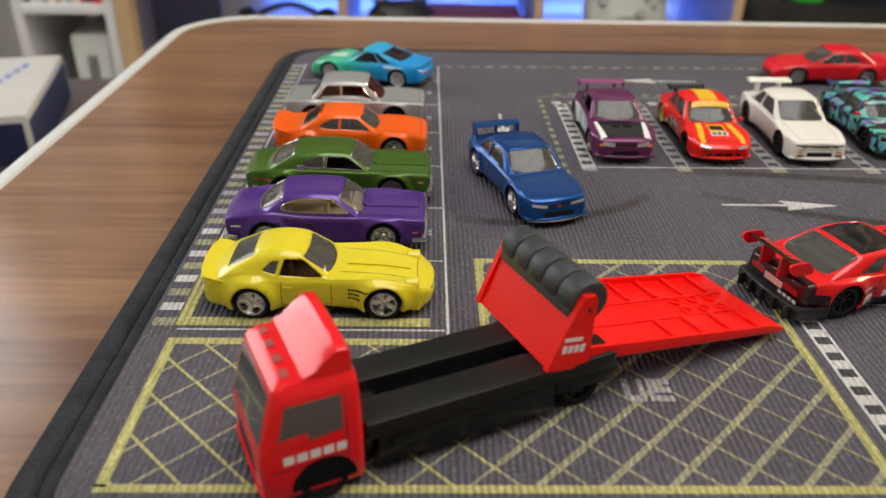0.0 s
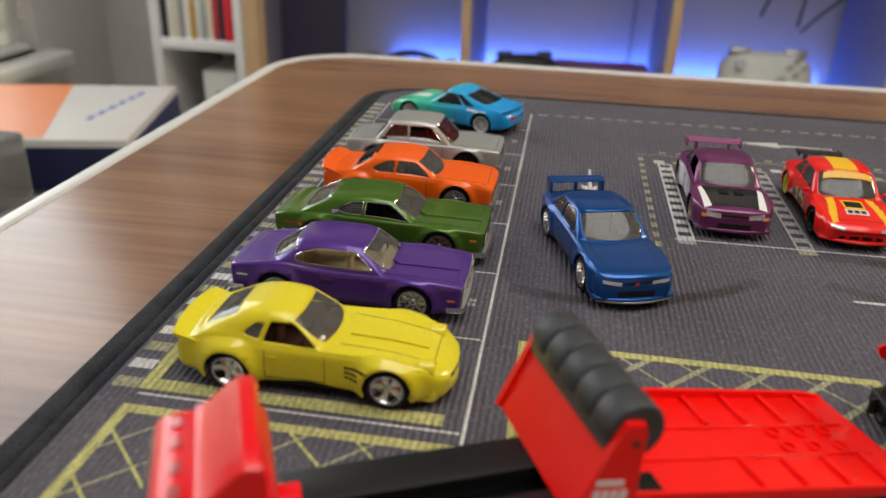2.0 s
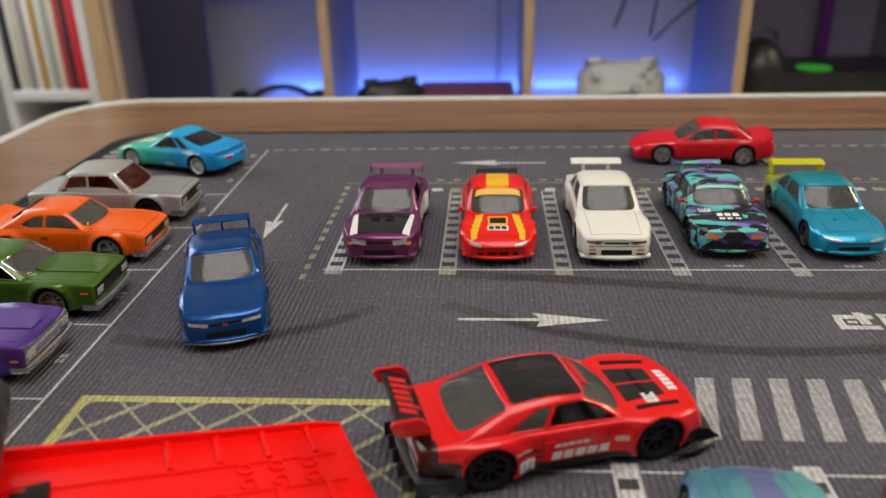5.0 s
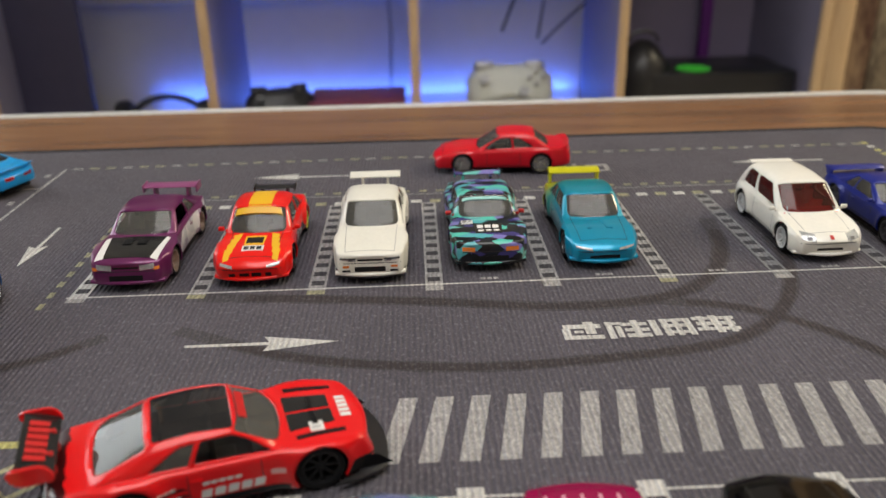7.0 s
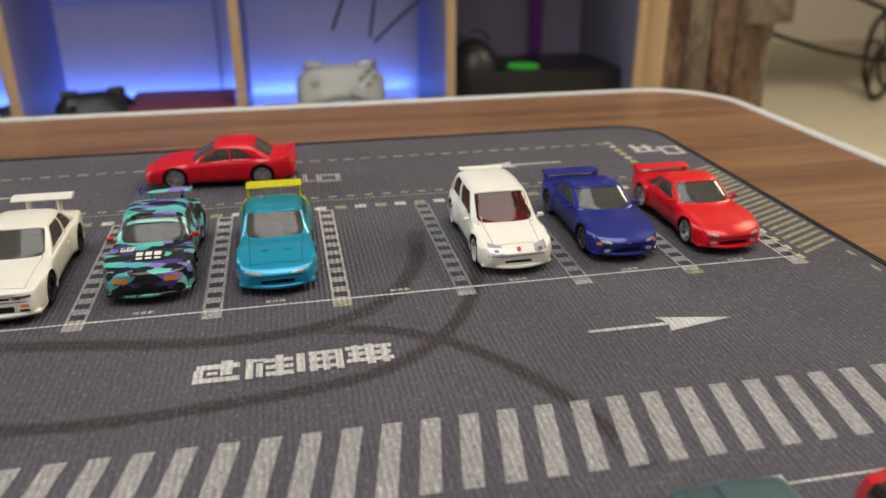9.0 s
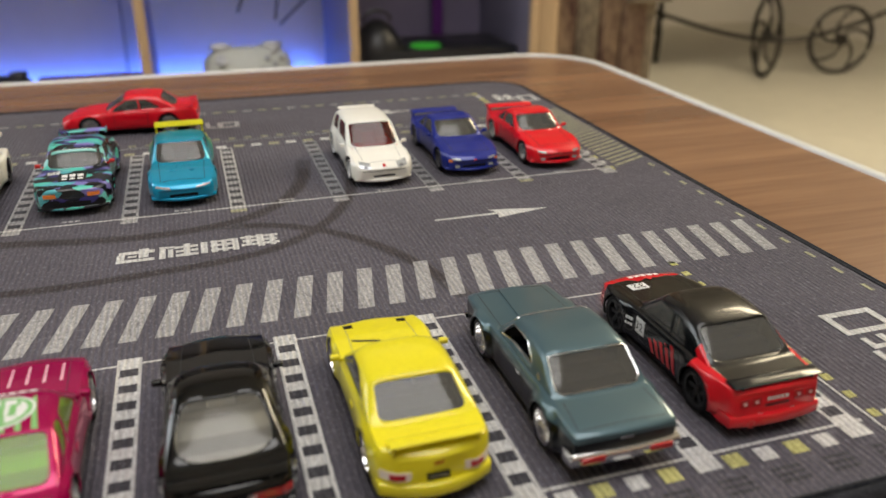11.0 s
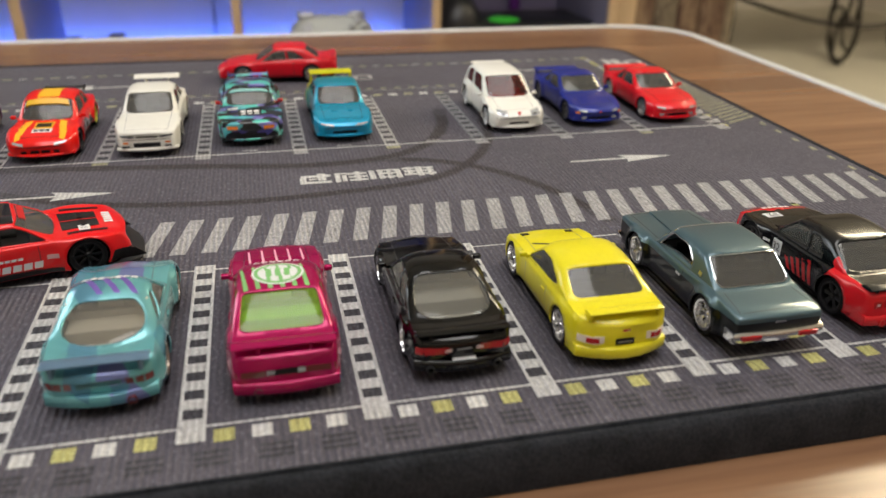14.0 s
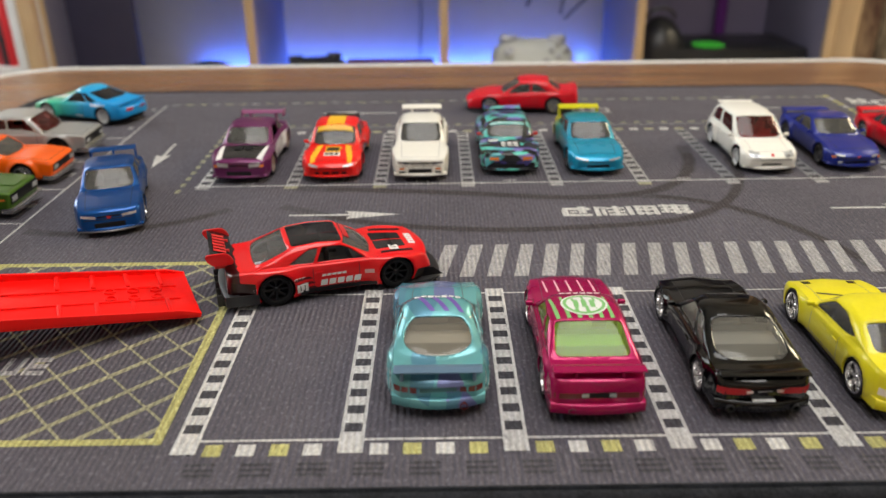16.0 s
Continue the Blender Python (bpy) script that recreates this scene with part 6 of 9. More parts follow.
def sedan_purple():
    s = build_car("purple seventies toy coupe with chrome bumpers and cream interior", at(-0.0460, 0.2780, 0), gloss("deep_purple_paint", "523085", 0.3, 0.25), G_CLEAR, ROW_LEFT, open_side=True, **{**OLD,
                  "L": 78, "H": 23.0, "axles": (0.21, 0.79), "cab": (0.70, 0.585, 0.28, 0.15), "wr": 0.72, "square": 4.6, "fender": 0.8,
                  "dlo": [("side_window", [(0.622, 0.16), (0.545, 0.82), (0.385, 0.85, 0.3), (0.292, 0.55, 0.35), (0.285, 0.20, 0.4)])],
                  "top": ((0, 13.4), (0.04, 14.2), (0.22, 15.4), (0.42, 14.6), (0.6, 14.3), (0.8, 13.9), (0.96, 13.4), (1, 13.0)), "r": 6.2, "trim": True, "cr": 3.2, "rear_ease": 0.85,
                  "wheel": ("deep", 8, M_CHROME), "inside": material("cream_interior", (0.62, 0.50, 0.33), 0.6), "inside_label": "cream moulded interior"})
    seams(s, (0.40, 0.615), (0.66, 0.965, 0.78), (0.04, 0.17, 0.8))
    bar(s, "front_bumper", 1, 4.6, 6.6, M_CHROME, 1.3, 1.6, 0.98, 4, "chrome bumper")
    bar(s, "rear_bumper", -1, 5.4, 7.2, M_CHROME, 1.2, 1.6, 0.98, 4, "chrome bumper")
    put(s, "grille", "front", quad_rect(-13.4, 13.4, 7.0, 12.6), M_CHROME, "chrome grille surround", 12, 4, 0.5, 0.4)
    front_grille(s, 8.2, 7.8, 11.8, "grille_mesh")
    for g in (-1, 1):
        for k in range(2):
            put(s, "headlamp", "front", quad_rect(g * (9.2 + 2.3 * k) - 1.0, g * (9.2 + 2.3 * k) + 1.0, 8.6, 11.0), M_LAMP, "round clear headlamp", 4, 4, 0.8, 0.3)
    for side in ("left", "right"):
        put(s, "side_marker", side, quad_rect(X(s, 0.935), X(s, 0.965), 8.0, 8.7), M_AMBER, "amber side marker", 3, 1)
        bars_of_text(s, side, X(s, 0.035), X(s, 0.085), 10.2, 10.9, 5, M_WHITE_INK)
    lamps_rear(s, 5, 12, 9, 12)
    put(s, "bonnet_bulge", "top", ((X(s, 0.68), -4.0), (X(s, 0.96), -3.0), (X(s, 0.96), 3.0), (X(s, 0.68), 4.0)), s["paint"], "", 10, 4, 0.35, 0.3)


def fastback_green():
    s = build_car("olive green fastback toy coupe with chrome trim and grey wheels", at(-0.0455, 0.3220, 0), gloss("olive_green_metallic_paint", "47691f", 0.3, 0.3, 0.1), G_SMOKE, ROW_LEFT, open_side=True, rear_lo=3, **{**OLD,
                  "L": 81, "H": 22.6, "axles": (0.215, 0.79), "cab": (0.7, 0.58, 0.265, 0.105), "wr": 0.72, "r": 6.3, "square": 5.6,
                  "dlo": [("side_window", [(0.645, 0.08), (0.555, 0.80), (0.445, 0.84), (0.438, 0.10)]), ("quarter_window", [(0.424, 0.10), (0.431, 0.83), (0.375, 0.78, 0.35), (0.305, 0.34, 0.3), (0.345, 0.12, 0.3)])], "trim": True, "flare": 1.7,
                  "top": ((0, 13.4), (0.05, 14.6), (0.25, 15.2), (0.5, 14.8), (0.62, 14.4), (0.8, 13.9), (0.96, 13.4), (1, 13.0)), "rear_ease": 0.9,
                  "wheel": ("deep", 8, M_RIM_BRONZE)})
    seams(s, (0.41, 0.615), (0.66, 0.965, 0.8), (0.03, 0.07, 0.8))
    bar(s, "front_bumper", 1, 3.6, 6.0, M_SILVER, 1.2, 2.0, 0.98, 4, "silver chin spoiler")
    bar(s, "rear_bumper", -1, 5.4, 7.0, M_CHROME, 1.0, 1.6, 0.98, 4, "chrome bumper")
    put(s, "grille", "front", quad_rect(-13.2, 13.2, 7.4, 12.4), M_GRILLE, "dark grille", 12, 4, 0.3, 0.3)
    for g in (-1, 1):
        for k in range(2):
            put(s, "headlamp", "front", quad_rect(g * (9.0 + 2.4 * k) - 1.0, g * (9.0 + 2.4 * k) + 1.0, 8.8, 11.2), M_LAMP, "round clear headlamp", 4, 4, 0.7, 0.3)
    for side in ("left", "right"):
        put(s, "side_marker", side, quad_rect(X(s, 0.93), X(s, 0.962), 9.6, 10.4), M_AMBER, "amber side marker", 3, 1)
        bars_of_text(s, side, X(s, 0.04), X(s, 0.15), 6.6, 8.0, 7, M_WHITE_INK)
        bars_of_text(s, side, X(s, 0.05), X(s, 0.15), 10.8, 11.4, 8, M_RED_INK)
        put(s, "pillar_emblem", side, quad_rect(X(s, 0.285), X(s, 0.315), 15.6, 17.2), M_CHROME, "round chrome emblem", 4, 4, 0.3)
    lamps_rear(s, 4, 12, 9.4, 12)
    put(s, "bonnet_bulge", "top", ((X(s, 0.68), -5.0), (X(s, 0.97), -4.0), (X(s, 0.97), 4.0), (X(s, 0.68), 5.0)), s["paint"], "", 10, 4, 0.35, 0.3)


def coupe_orange():
    s = build_car("bright orange toy coupe with ducktail spoiler and black wheels", at(-0.0445, 0.3710, 0), gloss("bright_orange_paint", "f0600a", 0.32), G_SMOKE, ROW_LEFT, rear_lo=3, **{**OLD, "boxy": False,
                  "L": 75, "H": 22.6, "axles": (0.215, 0.785), "cab": (0.69, 0.575, 0.29, 0.15), "wr": 0.72, "r": 6.1, "square": 5.6,
                  "dlo": [("side_window", [(0.635, 0.08), (0.55, 0.80), (0.445, 0.84), (0.435, 0.10)]), ("quarter_window", [(0.420, 0.10), (0.428, 0.83), (0.375, 0.78, 0.35), (0.292, 0.30, 0.3), (0.335, 0.12, 0.3)])], "flare": 1.7, "er": 2.6,
                  "top": ((0, 13.2), (0.06, 14.4), (0.25, 15.0), (0.5, 14.6), (0.64, 14.4), (0.85, 13.6), (0.96, 12.8), (1, 11.8)),
                  "wheel": ("deep", 5, M_SILVER)})
    seams(s, (0.40, 0.615), (0.66, 0.96, 0.76))
    ducktail(s, 3.6, s["paint"], 3.6, 0.035, 0.96)
    bar(s, "front_bumper", 1, 3.2, 5.4, M_SILVER, 1.0, 2.2, 0.96, 4, "silver chin spoiler")
    put(s, "grille", "front", quad_rect(-12.6, 12.6, 7.2, 11.0), M_GRILLE, "black grille", 12, 4, 0.3, 0.3)
    for g in (-1, 1):
        for k in range(2):
            put(s, "headlamp", "front", quad_rect(g * (8.6 + 2.4 * k) - 1.0, g * (8.6 + 2.4 * k) + 1.0, 8.0, 10.2), M_LAMP, "round clear headlamp", 4, 4, 0.7, 0.3)
    for k in range(6):
        x = X(s, 0.20) + 1.5 * k
        put(s, "louvre", "top", quad_rect(x, x + 0.7, -6.5, 6.5), M_GRILLE, "dark rear window louvre", 2, 8, 0.45, 0.2)
    lamps_rear(s, 5, 11, 9, 11.5)


def sedan_silver():
    s = build_car("silver two-door toy saloon with dark red interior", at(-0.0465, 0.4185, 0), gloss("silver_metallic_paint", "b2b4b2", 0.34, 0.45, 0.1), G_RED, ROW_LEFT, open_side=True, **{**OLD,
                  "L": 76, "H": 24.6, "axles": (0.205, 0.785), "cab": (0.71, 0.595, 0.27, 0.18), "side": (0.54, 0.57, 0.92), "wr": 0.72, "r": 6.0, "square": 9.0, "flare": 1.3, "trim": True,
                  "wheel": ("deep", 6, M_RIM_BLACK), "inside": material("dark_red_interior", (0.16, 0.012, 0.016), 0.6), "inside_label": "dark red moulded interior"})
    seams(s, (0.40, 0.63), (0.67, 0.965, 0.8), (0.03, 0.18, 0.8))
    bar(s, "front_bumper", 1, 3.6, 6.0, M_SILVER, 1.0, 2.0, 0.98, 4, "silver chin spoiler")
    bar(s, "rear_bumper", -1, 5.4, 7.0, M_CHROME, 1.0, 1.6, 0.98, 4, "chrome bumper")
    put(s, "grille", "front", quad_rect(-12.6, 12.6, 7.4, 12.0), M_GRILLE, "dark grille", 12, 4, 0.3, 0.3)
    for g in (-1, 1):
        for k in range(2):
            put(s, "headlamp", "front", quad_rect(g * (8.6 + 2.4 * k) - 1.0, g * (8.6 + 2.4 * k) + 1.0, 8.4, 10.8), M_LAMP, "round clear headlamp", 4, 4, 0.7, 0.3)
    for side in ("left", "right"):
        put(s, "pillar_vent", side, quad_rect(X(s, 0.235), X(s, 0.27), 15.4, 16.4), M_SEAM, "", 3, 2, 0.1)
    lamps_rear(s, 5, 12, 9, 12)


RX = {**LOW, "L": 76, "H": 22.4, "axles": (0.205, 0.79), "cab": (0.67, 0.525, 0.35, 0.12), "side": (0.62, 0.68, 0.86), "wr": 0.75, "wb": 0.91, "roof_crown": 1.6, "nose_bow": 5.0, "tail_bow": 3.4, "er": 5.0, "rw": 3.0, "rz": 2.2,
      "top": ((0, 12.4), (0.07, 14.0), (0.2, 14.4), (0.45, 13.4), (0.62, 13.0), (0.80, 12.8), (0.93, 10.6), (1, 8.4)), "rear_ease": 1.1, "r": 6.1, "arch": 6.6, "cr": 4.0}


def sports_gradient():
    paint = banded("green_to_blue_faded_paint", ((-0.04, "158bd8"), (-0.004, "1f9edb"), (0.014, "2fb7b0"), (0.026, "4fc79a"), (0.04, "45bb8e")), "X", 0.34, 0.0, 0.010, False)
    s = build_car("blue toy sports coupe fading to green at the nose, white wheels", at(-0.0430, 0.4965, 160), paint, G_DARK, ROW_LEFT, rear_lo=3, **{**RX, "L": 80, "H": 22.8, "square": 4.4, "fender": 0.8, "side": (0.60, 0.64, 0.84), "wheel": ("flat", 10, M_RIM_WHITE), "flare": 1.3})
    seams(s, (0.42, 0.63), (0.66, 0.9, 0.6))
    ducktail(s, 2.4, s["paint"], 2.0, 0.04, 0.86)
    lamps_front(s, 6.5, 11, 7.2, 8.6)
    front_grille(s, 6, 3.6, 5.4)
    lamps_rear(s, 3.5, 9, 9.4, 11.2)
    for side in ("left", "right"):
        bars_of_text(s, side, X(s, 0.17), X(s, 0.33), 12.4, 13.6, 6, M_WHITE_INK)
        bars_of_text(s, side, X(s, 0.42), X(s, 0.50), 4.8, 5.8, 4, M_WHITE_INK)
    bars_of_text(s, "top", X(s, 0.72), X(s, 0.86), -4, 4, 4, M_WHITE_INK)


def skyline_front(s, lamp=(5.6, 11.8, 9.2, 10.3)):
    lamps_front(s, *lamp)
    front_grille(s, 5.0, 9.2, 9.9)
    front_grille(s, 6.6, 4.2, 6.6, "air_intake")
    bumper_line(s, 8.2)
    lamps_rear(s, 5, 12, 9.6, 11.8)


def coupe_blue():
    s = build_car("metallic blue toy coupe with tall rear wing in the aisle", at(0.0375, 0.3235, -72.4), gloss("metallic_blue_paint", "074c92", 0.28, 0.55, 0.12, 0.5), G_CLEAR, "", **{**SKY, "L": 78, "axles": (0.20, 0.785), "wheel": ("deep", 5, M_CHROME), "flare": 0.9, "er": 3.4, "nose_bow": 3.4, "square": 5.0,
                  "inside": material("dark_grey_interior", (0.05, 0.05, 0.048), 0.6)})
    seams(s, (0.37, 0.61), (0.66, 0.945, 0.7), (0.05, 0.16, 0.7))
    bar(s, "front_bumper", 1, 3.2, 4.4, s["paint"], 0.7, 2.4, 0.95, 5)
    wing(s, 0.045, 19.8, 23, 6.8, s["paint"], True, False, 1.3, post_y=0.95)
    part("wing_stay", boxed((X(s, 0.045) - 1.4) * MM, (X(s, 0.045) + 1.4) * MM, -0.5 * MM, 0.5 * MM, 13.6 * MM, 20.0 * MM, 0.2 * MM), s["paint"], s["car"])
    skyline_front(s, (5.6, 11.8, 8.9, 9.9))
    put(s, "badge", "front", quad_rect(-0.8, 0.8, 8.5, 9.6), M_RED_INK, "small red badge", 3, 3, 0.3)
    bar(s, "front_lip", 1, 2.6, 3.5, M_METAL_GREY, 0.9, 2.4, 0.9, 6, "grey splitter lip")


def coupe_plum():
    s = build_car("plum toy race coupe with black bonnet, white sides and rear wing", at(0.0920, 0.3935, -90), gloss("plum_metallic_paint", "6a2b5b", 0.3, 0.3, 0.08), G_CLEAR, ROW_FAR, open_side=True, **{**SKY, "W": 31, "boxy": True, "L": 77, "wheel": ("deep", 6, M_RIM_BRONZE), "flare": 1.6, "fw": 2.8, "inside": M_CHASSIS})
    seams(s, (0.37, 0.61))
    bar(s, "front_bumper", 1, 3.2, 4.4, s["paint"], 0.7, 2.4, 0.95, 5)
    put(s, "bonnet", "top", ((X(s, 0.70), -11.4), (X(s, 0.94), -9.2), (X(s, 0.94), 9.2), (X(s, 0.70), 11.4)), M_CARBON, "black bonnet panel", 10, 8, 0.12)
    for g in (-1, 1):
        put(s, "bonnet_vent", "top", ((X(s, 0.74), g * 1.2), (X(s, 0.80), g * 1.2), (X(s, 0.80), g * 4.8), (X(s, 0.74), g * 4.8)), M_GRILLE, "", 3, 3, 0.5)
        put(s, "white_panel", "top", ((X(s, 0.70), g * 11.5), (X(s, 0.94), g * 9.3), (X(s, 0.955), g * 12.4), (X(s, 0.72), g * 13.2)), M_WHITE_INK, "white painted wing top", 8, 5, 0.1, 0.1)
        put(s, "side_lamp", "front", quad_rect(min(g * 11.0, g * 13.2), max(g * 11.0, g * 13.2), 8.8, 10.0), M_AMBER, "amber side lamp", 3, 2)
    for side in ("left", "right"):
        put(s, "white_panel", side, ((X(s, 0.02), 4.2), (X(s, 0.68), 4.2), (X(s, 0.58), 12.8), (X(s, 0.02), 14.6)), splinter("white_marbled_side", ("d9dde2", "c9d0d8", "e4e6ea", "a59cb2"), 260), "white marbled side panel", 20, 7, 0.1, 0.1)
    skyline_front(s, (5.6, 11.4, 8.7, 10.7))
    wing(s, 0.03, 19.8, 25, 7.2, gloss("mauve_wing_paint", "8a4a75", 0.35), True, 2.4, 1.3)
    put(s, "chin", "front", quad_rect(-13, 13, 3.2, 4.0), s["paint"], "", 10, 2, 0.7)


def coupe_flame():
    s = build_car("red toy race coupe with yellow stripes, flames and black wing", at(0.1410, 0.3930, -90), gloss("bright_red_paint", "e61a14", 0.3), G_CLEAR, ROW_FAR, **{**LOW, "W": 31, "L": 77, "H": 23.4, "wheel": ("deep", 5, M_RIM_YELLOW), "front_wheel": ("deep", 5, M_RIM_BLACK), "flare": 1.4, "cab": (0.69, 0.555, 0.295, 0.16)})
    bumper_line(s, 7.6)
    seams(s, (0.37, 0.61), (0.66, 0.93, 0.68))
    bar(s, "front_bumper", 1, 3.2, 4.4, s["paint"], 0.7, 2.4, 0.95, 5)
    put(s, "roof_stripe", "top", quad_rect(X(s, 0.30), X(s, 0.555), -5.0, 5.0), M_YELLOW_INK, "yellow roof stripe", 8, 5, 0.1, 0.1)
    put(s, "bonnet_stripe", "top", ((X(s, 0.71), -4.4), (X(s, 0.82), -4.0), (X(s, 0.82), 4.0), (X(s, 0.71), 4.4)), M_YELLOW_INK, "yellow bonnet stripe", 8, 5, 0.1, 0.1)
    put(s, "emblem_panel", "top", quad_rect(X(s, 0.73), X(s, 0.80), -3.4, 3.4), M_BLACK_INK, "dark emblem on the bonnet", 5, 5, 0.16, 0.1)
    put(s, "plate_panel", "top", quad_rect(X(s, 0.825), X(s, 0.875), -4.4, 4.4), M_WHITE_INK, "white panel on the bonnet", 4, 6, 0.16, 0.1)
    put(s, "sun_strip", "top", ((X(s, 0.562), -9.3), (X(s, 0.594), -9.9), (X(s, 0.594), 9.9), (X(s, 0.562), 9.3)), M_YELLOW_INK, "yellow sun strip", 3, 10, 0.5, 0.1)
    bars_of_text(s, "top", X(s, 0.57), X(s, 0.588), -3, 3, 1, M_BLACK_INK)
    for k in range(3):
        y0 = -3.7 + 2.6 * k
        put(s, "lettering", "top", quad_rect(X(s, 0.835), X(s, 0.865), y0, y0 + 2.0), M_BLACK_INK, "", 2, 2, 0.22, 0)
    for g in (-1, 1):
        for k in range(4):
            a = 0.68 + 0.055 * k
            put(s, "flame", "top", ((X(s, a), g * (6.2 + 0.8 * k)), (X(s, a + 0.10), g * (6.9 + 0.6 * k)), (X(s, a + 0.11), g * (9.2 + 0.6 * k)), (X(s, a + 0.01), g * (9.6 + 0.6 * k))), M_YELLOW_INK, "", 5, 3, 0.1, 0.05)
    for side in ("left", "right"):
        put(s, "side_graphic", side, ((X(s, 0.30), 5.0), (X(s, 0.62), 5.0), (X(s, 0.56), 10.5), (X(s, 0.36), 10.5)), splinter("side_graphic_print", ("1b1a1c", "b9bcc4", "e61a14", "2c2a30", "f0a11a"), 330), "grey and black side print", 12, 5, 0.1, 0.1)
        put(s, "flame", side, ((X(s, 0.03), 7.0), (X(s, 0.30), 8.5), (X(s, 0.26), 10.5), (X(s, 0.03), 11.5)), M_YELLOW_INK, "", 8, 4, 0.1, 0.05)
    lamps_front(s, 6.8, 11.8, 8.4, 9.3)
    for y in (-7.2, -2.4, 2.4, 7.2):
        put(s, "air_intake", "front", quad_rect(y - (1.9 if abs(y) < 4 else 1.2), y + (1.9 if abs(y) < 4 else 1.2), 4.6, 6.0), M_GRILLE, "", 4, 3, 0.1)
    mirrors(s)
    wing(s, 0.035, 17.6, 19, 5.4, M_BLACK_PLASTIC, True, 1.2, label="black rear wing")
    lamps_rear(s, 5, 12, 9.6, 11.8)


def coupe_white():
    s = build_car("plain white toy coupe with a tall white rear wing", at(0.1890, 0.3950, -90), gloss("warm_white_paint", "e6e4da", 0.32), G_SMOKE, ROW_FAR, **{**SKY, "boxy": True, "H": 24.2, "L": 80, "wheel": ("flat", 5, M_RIM_BLACK), "flare": 1.0})
    bumper_line(s, 8.3)
    seams(s, (0.37, 0.61), (0.66, 0.95, 0.72), mat=M_METAL_GREY)
    bar(s, "front_bumper", 1, 3.2, 4.4, s["paint"], 0.7, 2.4, 0.95, 5)
    wing(s, 0.04, 21.0, 24, 7.0, s["paint"], True, False, 2.3, post_y=0.5)
    lamps_front(s, 5.8, 11.8, 9.2, 10.2)
    for g in (-1, 1):
        put(s, "headlamp_surround", "front", quad_rect(min(g * 5.6, g * 12.0), max(g * 5.6, g * 12.0), 9.95, 10.3), M_GRILLE, "", 5, 2, 0.3)
        put(s, "headlamp_lens", "front", quad_rect(min(g * 6.8, g * 8.6), max(g * 6.8, g * 8.6), 9.2, 10.0), M_RIM_GREY, "", 3, 2, 0.3)
    front_grille(s, 5.0, 9.2, 9.9)
    front_grille(s, 6.2, 4.9, 6.9, "air_intake")
    for g in (-1, 1):
        put(s, "indicator", "front", quad_rect(min(g * 8.4, g * 11.0), max(g * 8.4, g * 11.0), 6.6, 7.4), M_AMBER, "amber indicator", 3, 2)
        put(s, "air_intake", "front", quad_rect(min(g * 8.0, g * 11.2), max(g * 8.0, g * 11.2), 5.0, 5.7), M_GRILLE, "", 3, 2)
    bar(s, "front_lip", 1, 2.6, 3.3, M_BLACK_PLASTIC, 0.7, 3.0, 0.9, 6, "black splitter lip")
    lamps_rear(s, 5, 12, 9.6, 11.8)


def coupe_camo():
    paint = splinter("teal_purple_black_camouflage", ("14161c", "6fc0bb", "15171c", "3f3a78", "1b222b", "56c2b0", "0e1014", "7f78bc", "56aeb8"), 400, 0.3, (1.0, 0.36, 0.8), 26)
    s = build_car("toy race coupe in teal, purple and black camouflage paint", at(0.2383, 0.4010, -90), paint, G_CLEAR, ROW_FAR, **{**SKY, "W": 31, "boxy": True, "L": 77, "wheel": ("flat", 6, M_RIM_BLACK), "flare": 1.5, "fw": 2.6})
    bumper_line(s, 8.2)
    seams(s, (0.37, 0.61))
    bar(s, "front_bumper", 1, 3.2, 4.4, s["paint"], 0.7, 2.4, 0.95, 5)
    put(s, "bonnet_panel", "top", ((X(s, 0.76), -6.2), (X(s, 0.88), -5.6), (X(s, 0.88), 5.6), (X(s, 0.76), 6.2)), M_CARBON, "black bonnet panel", 6, 6, 0.1)
    for k in range(3):
        y0 = -4.6 + 3.3 * k
        put(s, "lettering", "top", quad_rect(X(s, 0.785), X(s, 0.825), y0, y0 + 2.5), M_WHITE_INK, "", 2, 2, 0.2, 0)
        put(s, "lettering", "top", quad_rect(X(s, 0.842), X(s, 0.862), y0 + 0.3, y0 + 2.6), M_WHITE_INK, "", 2, 2, 0.2, 0)
    put(s, "number_panel", "top", quad_rect(X(s, 0.71), X(s, 0.76), -11.0, -6.0), M_WHITE_INK, "white number panel", 3, 3, 0.14)
    number(s, "top", (X(s, 0.735), -8.5), 4.2, "87", M_BLACK_INK, 90)
    put(s, "sun_strip", "top", ((X(s, 0.575), -9.6), (X(s, 0.590), -9.8), (X(s, 0.590), 9.8), (X(s, 0.575), 9.6)), gloss("pale_teal_ink", "7cc4bc"), "pale teal sun strip", 3, 10, 0.25, 0.1)
    lamps_front(s, 6.4, 11.6, 8.6, 10.2, M_AMBER, 0.2, "red and amber headlamp cover")
    front_grille(s, 7.5, 4.0, 6.6, "air_intake")
    mirrors(s, M_RED_INK)
    wing(s, 0.035, 19.2, 22, 5.8, s["paint"], True, 1.2)
    lamps_rear(s, 5, 12, 9.6, 11.8)


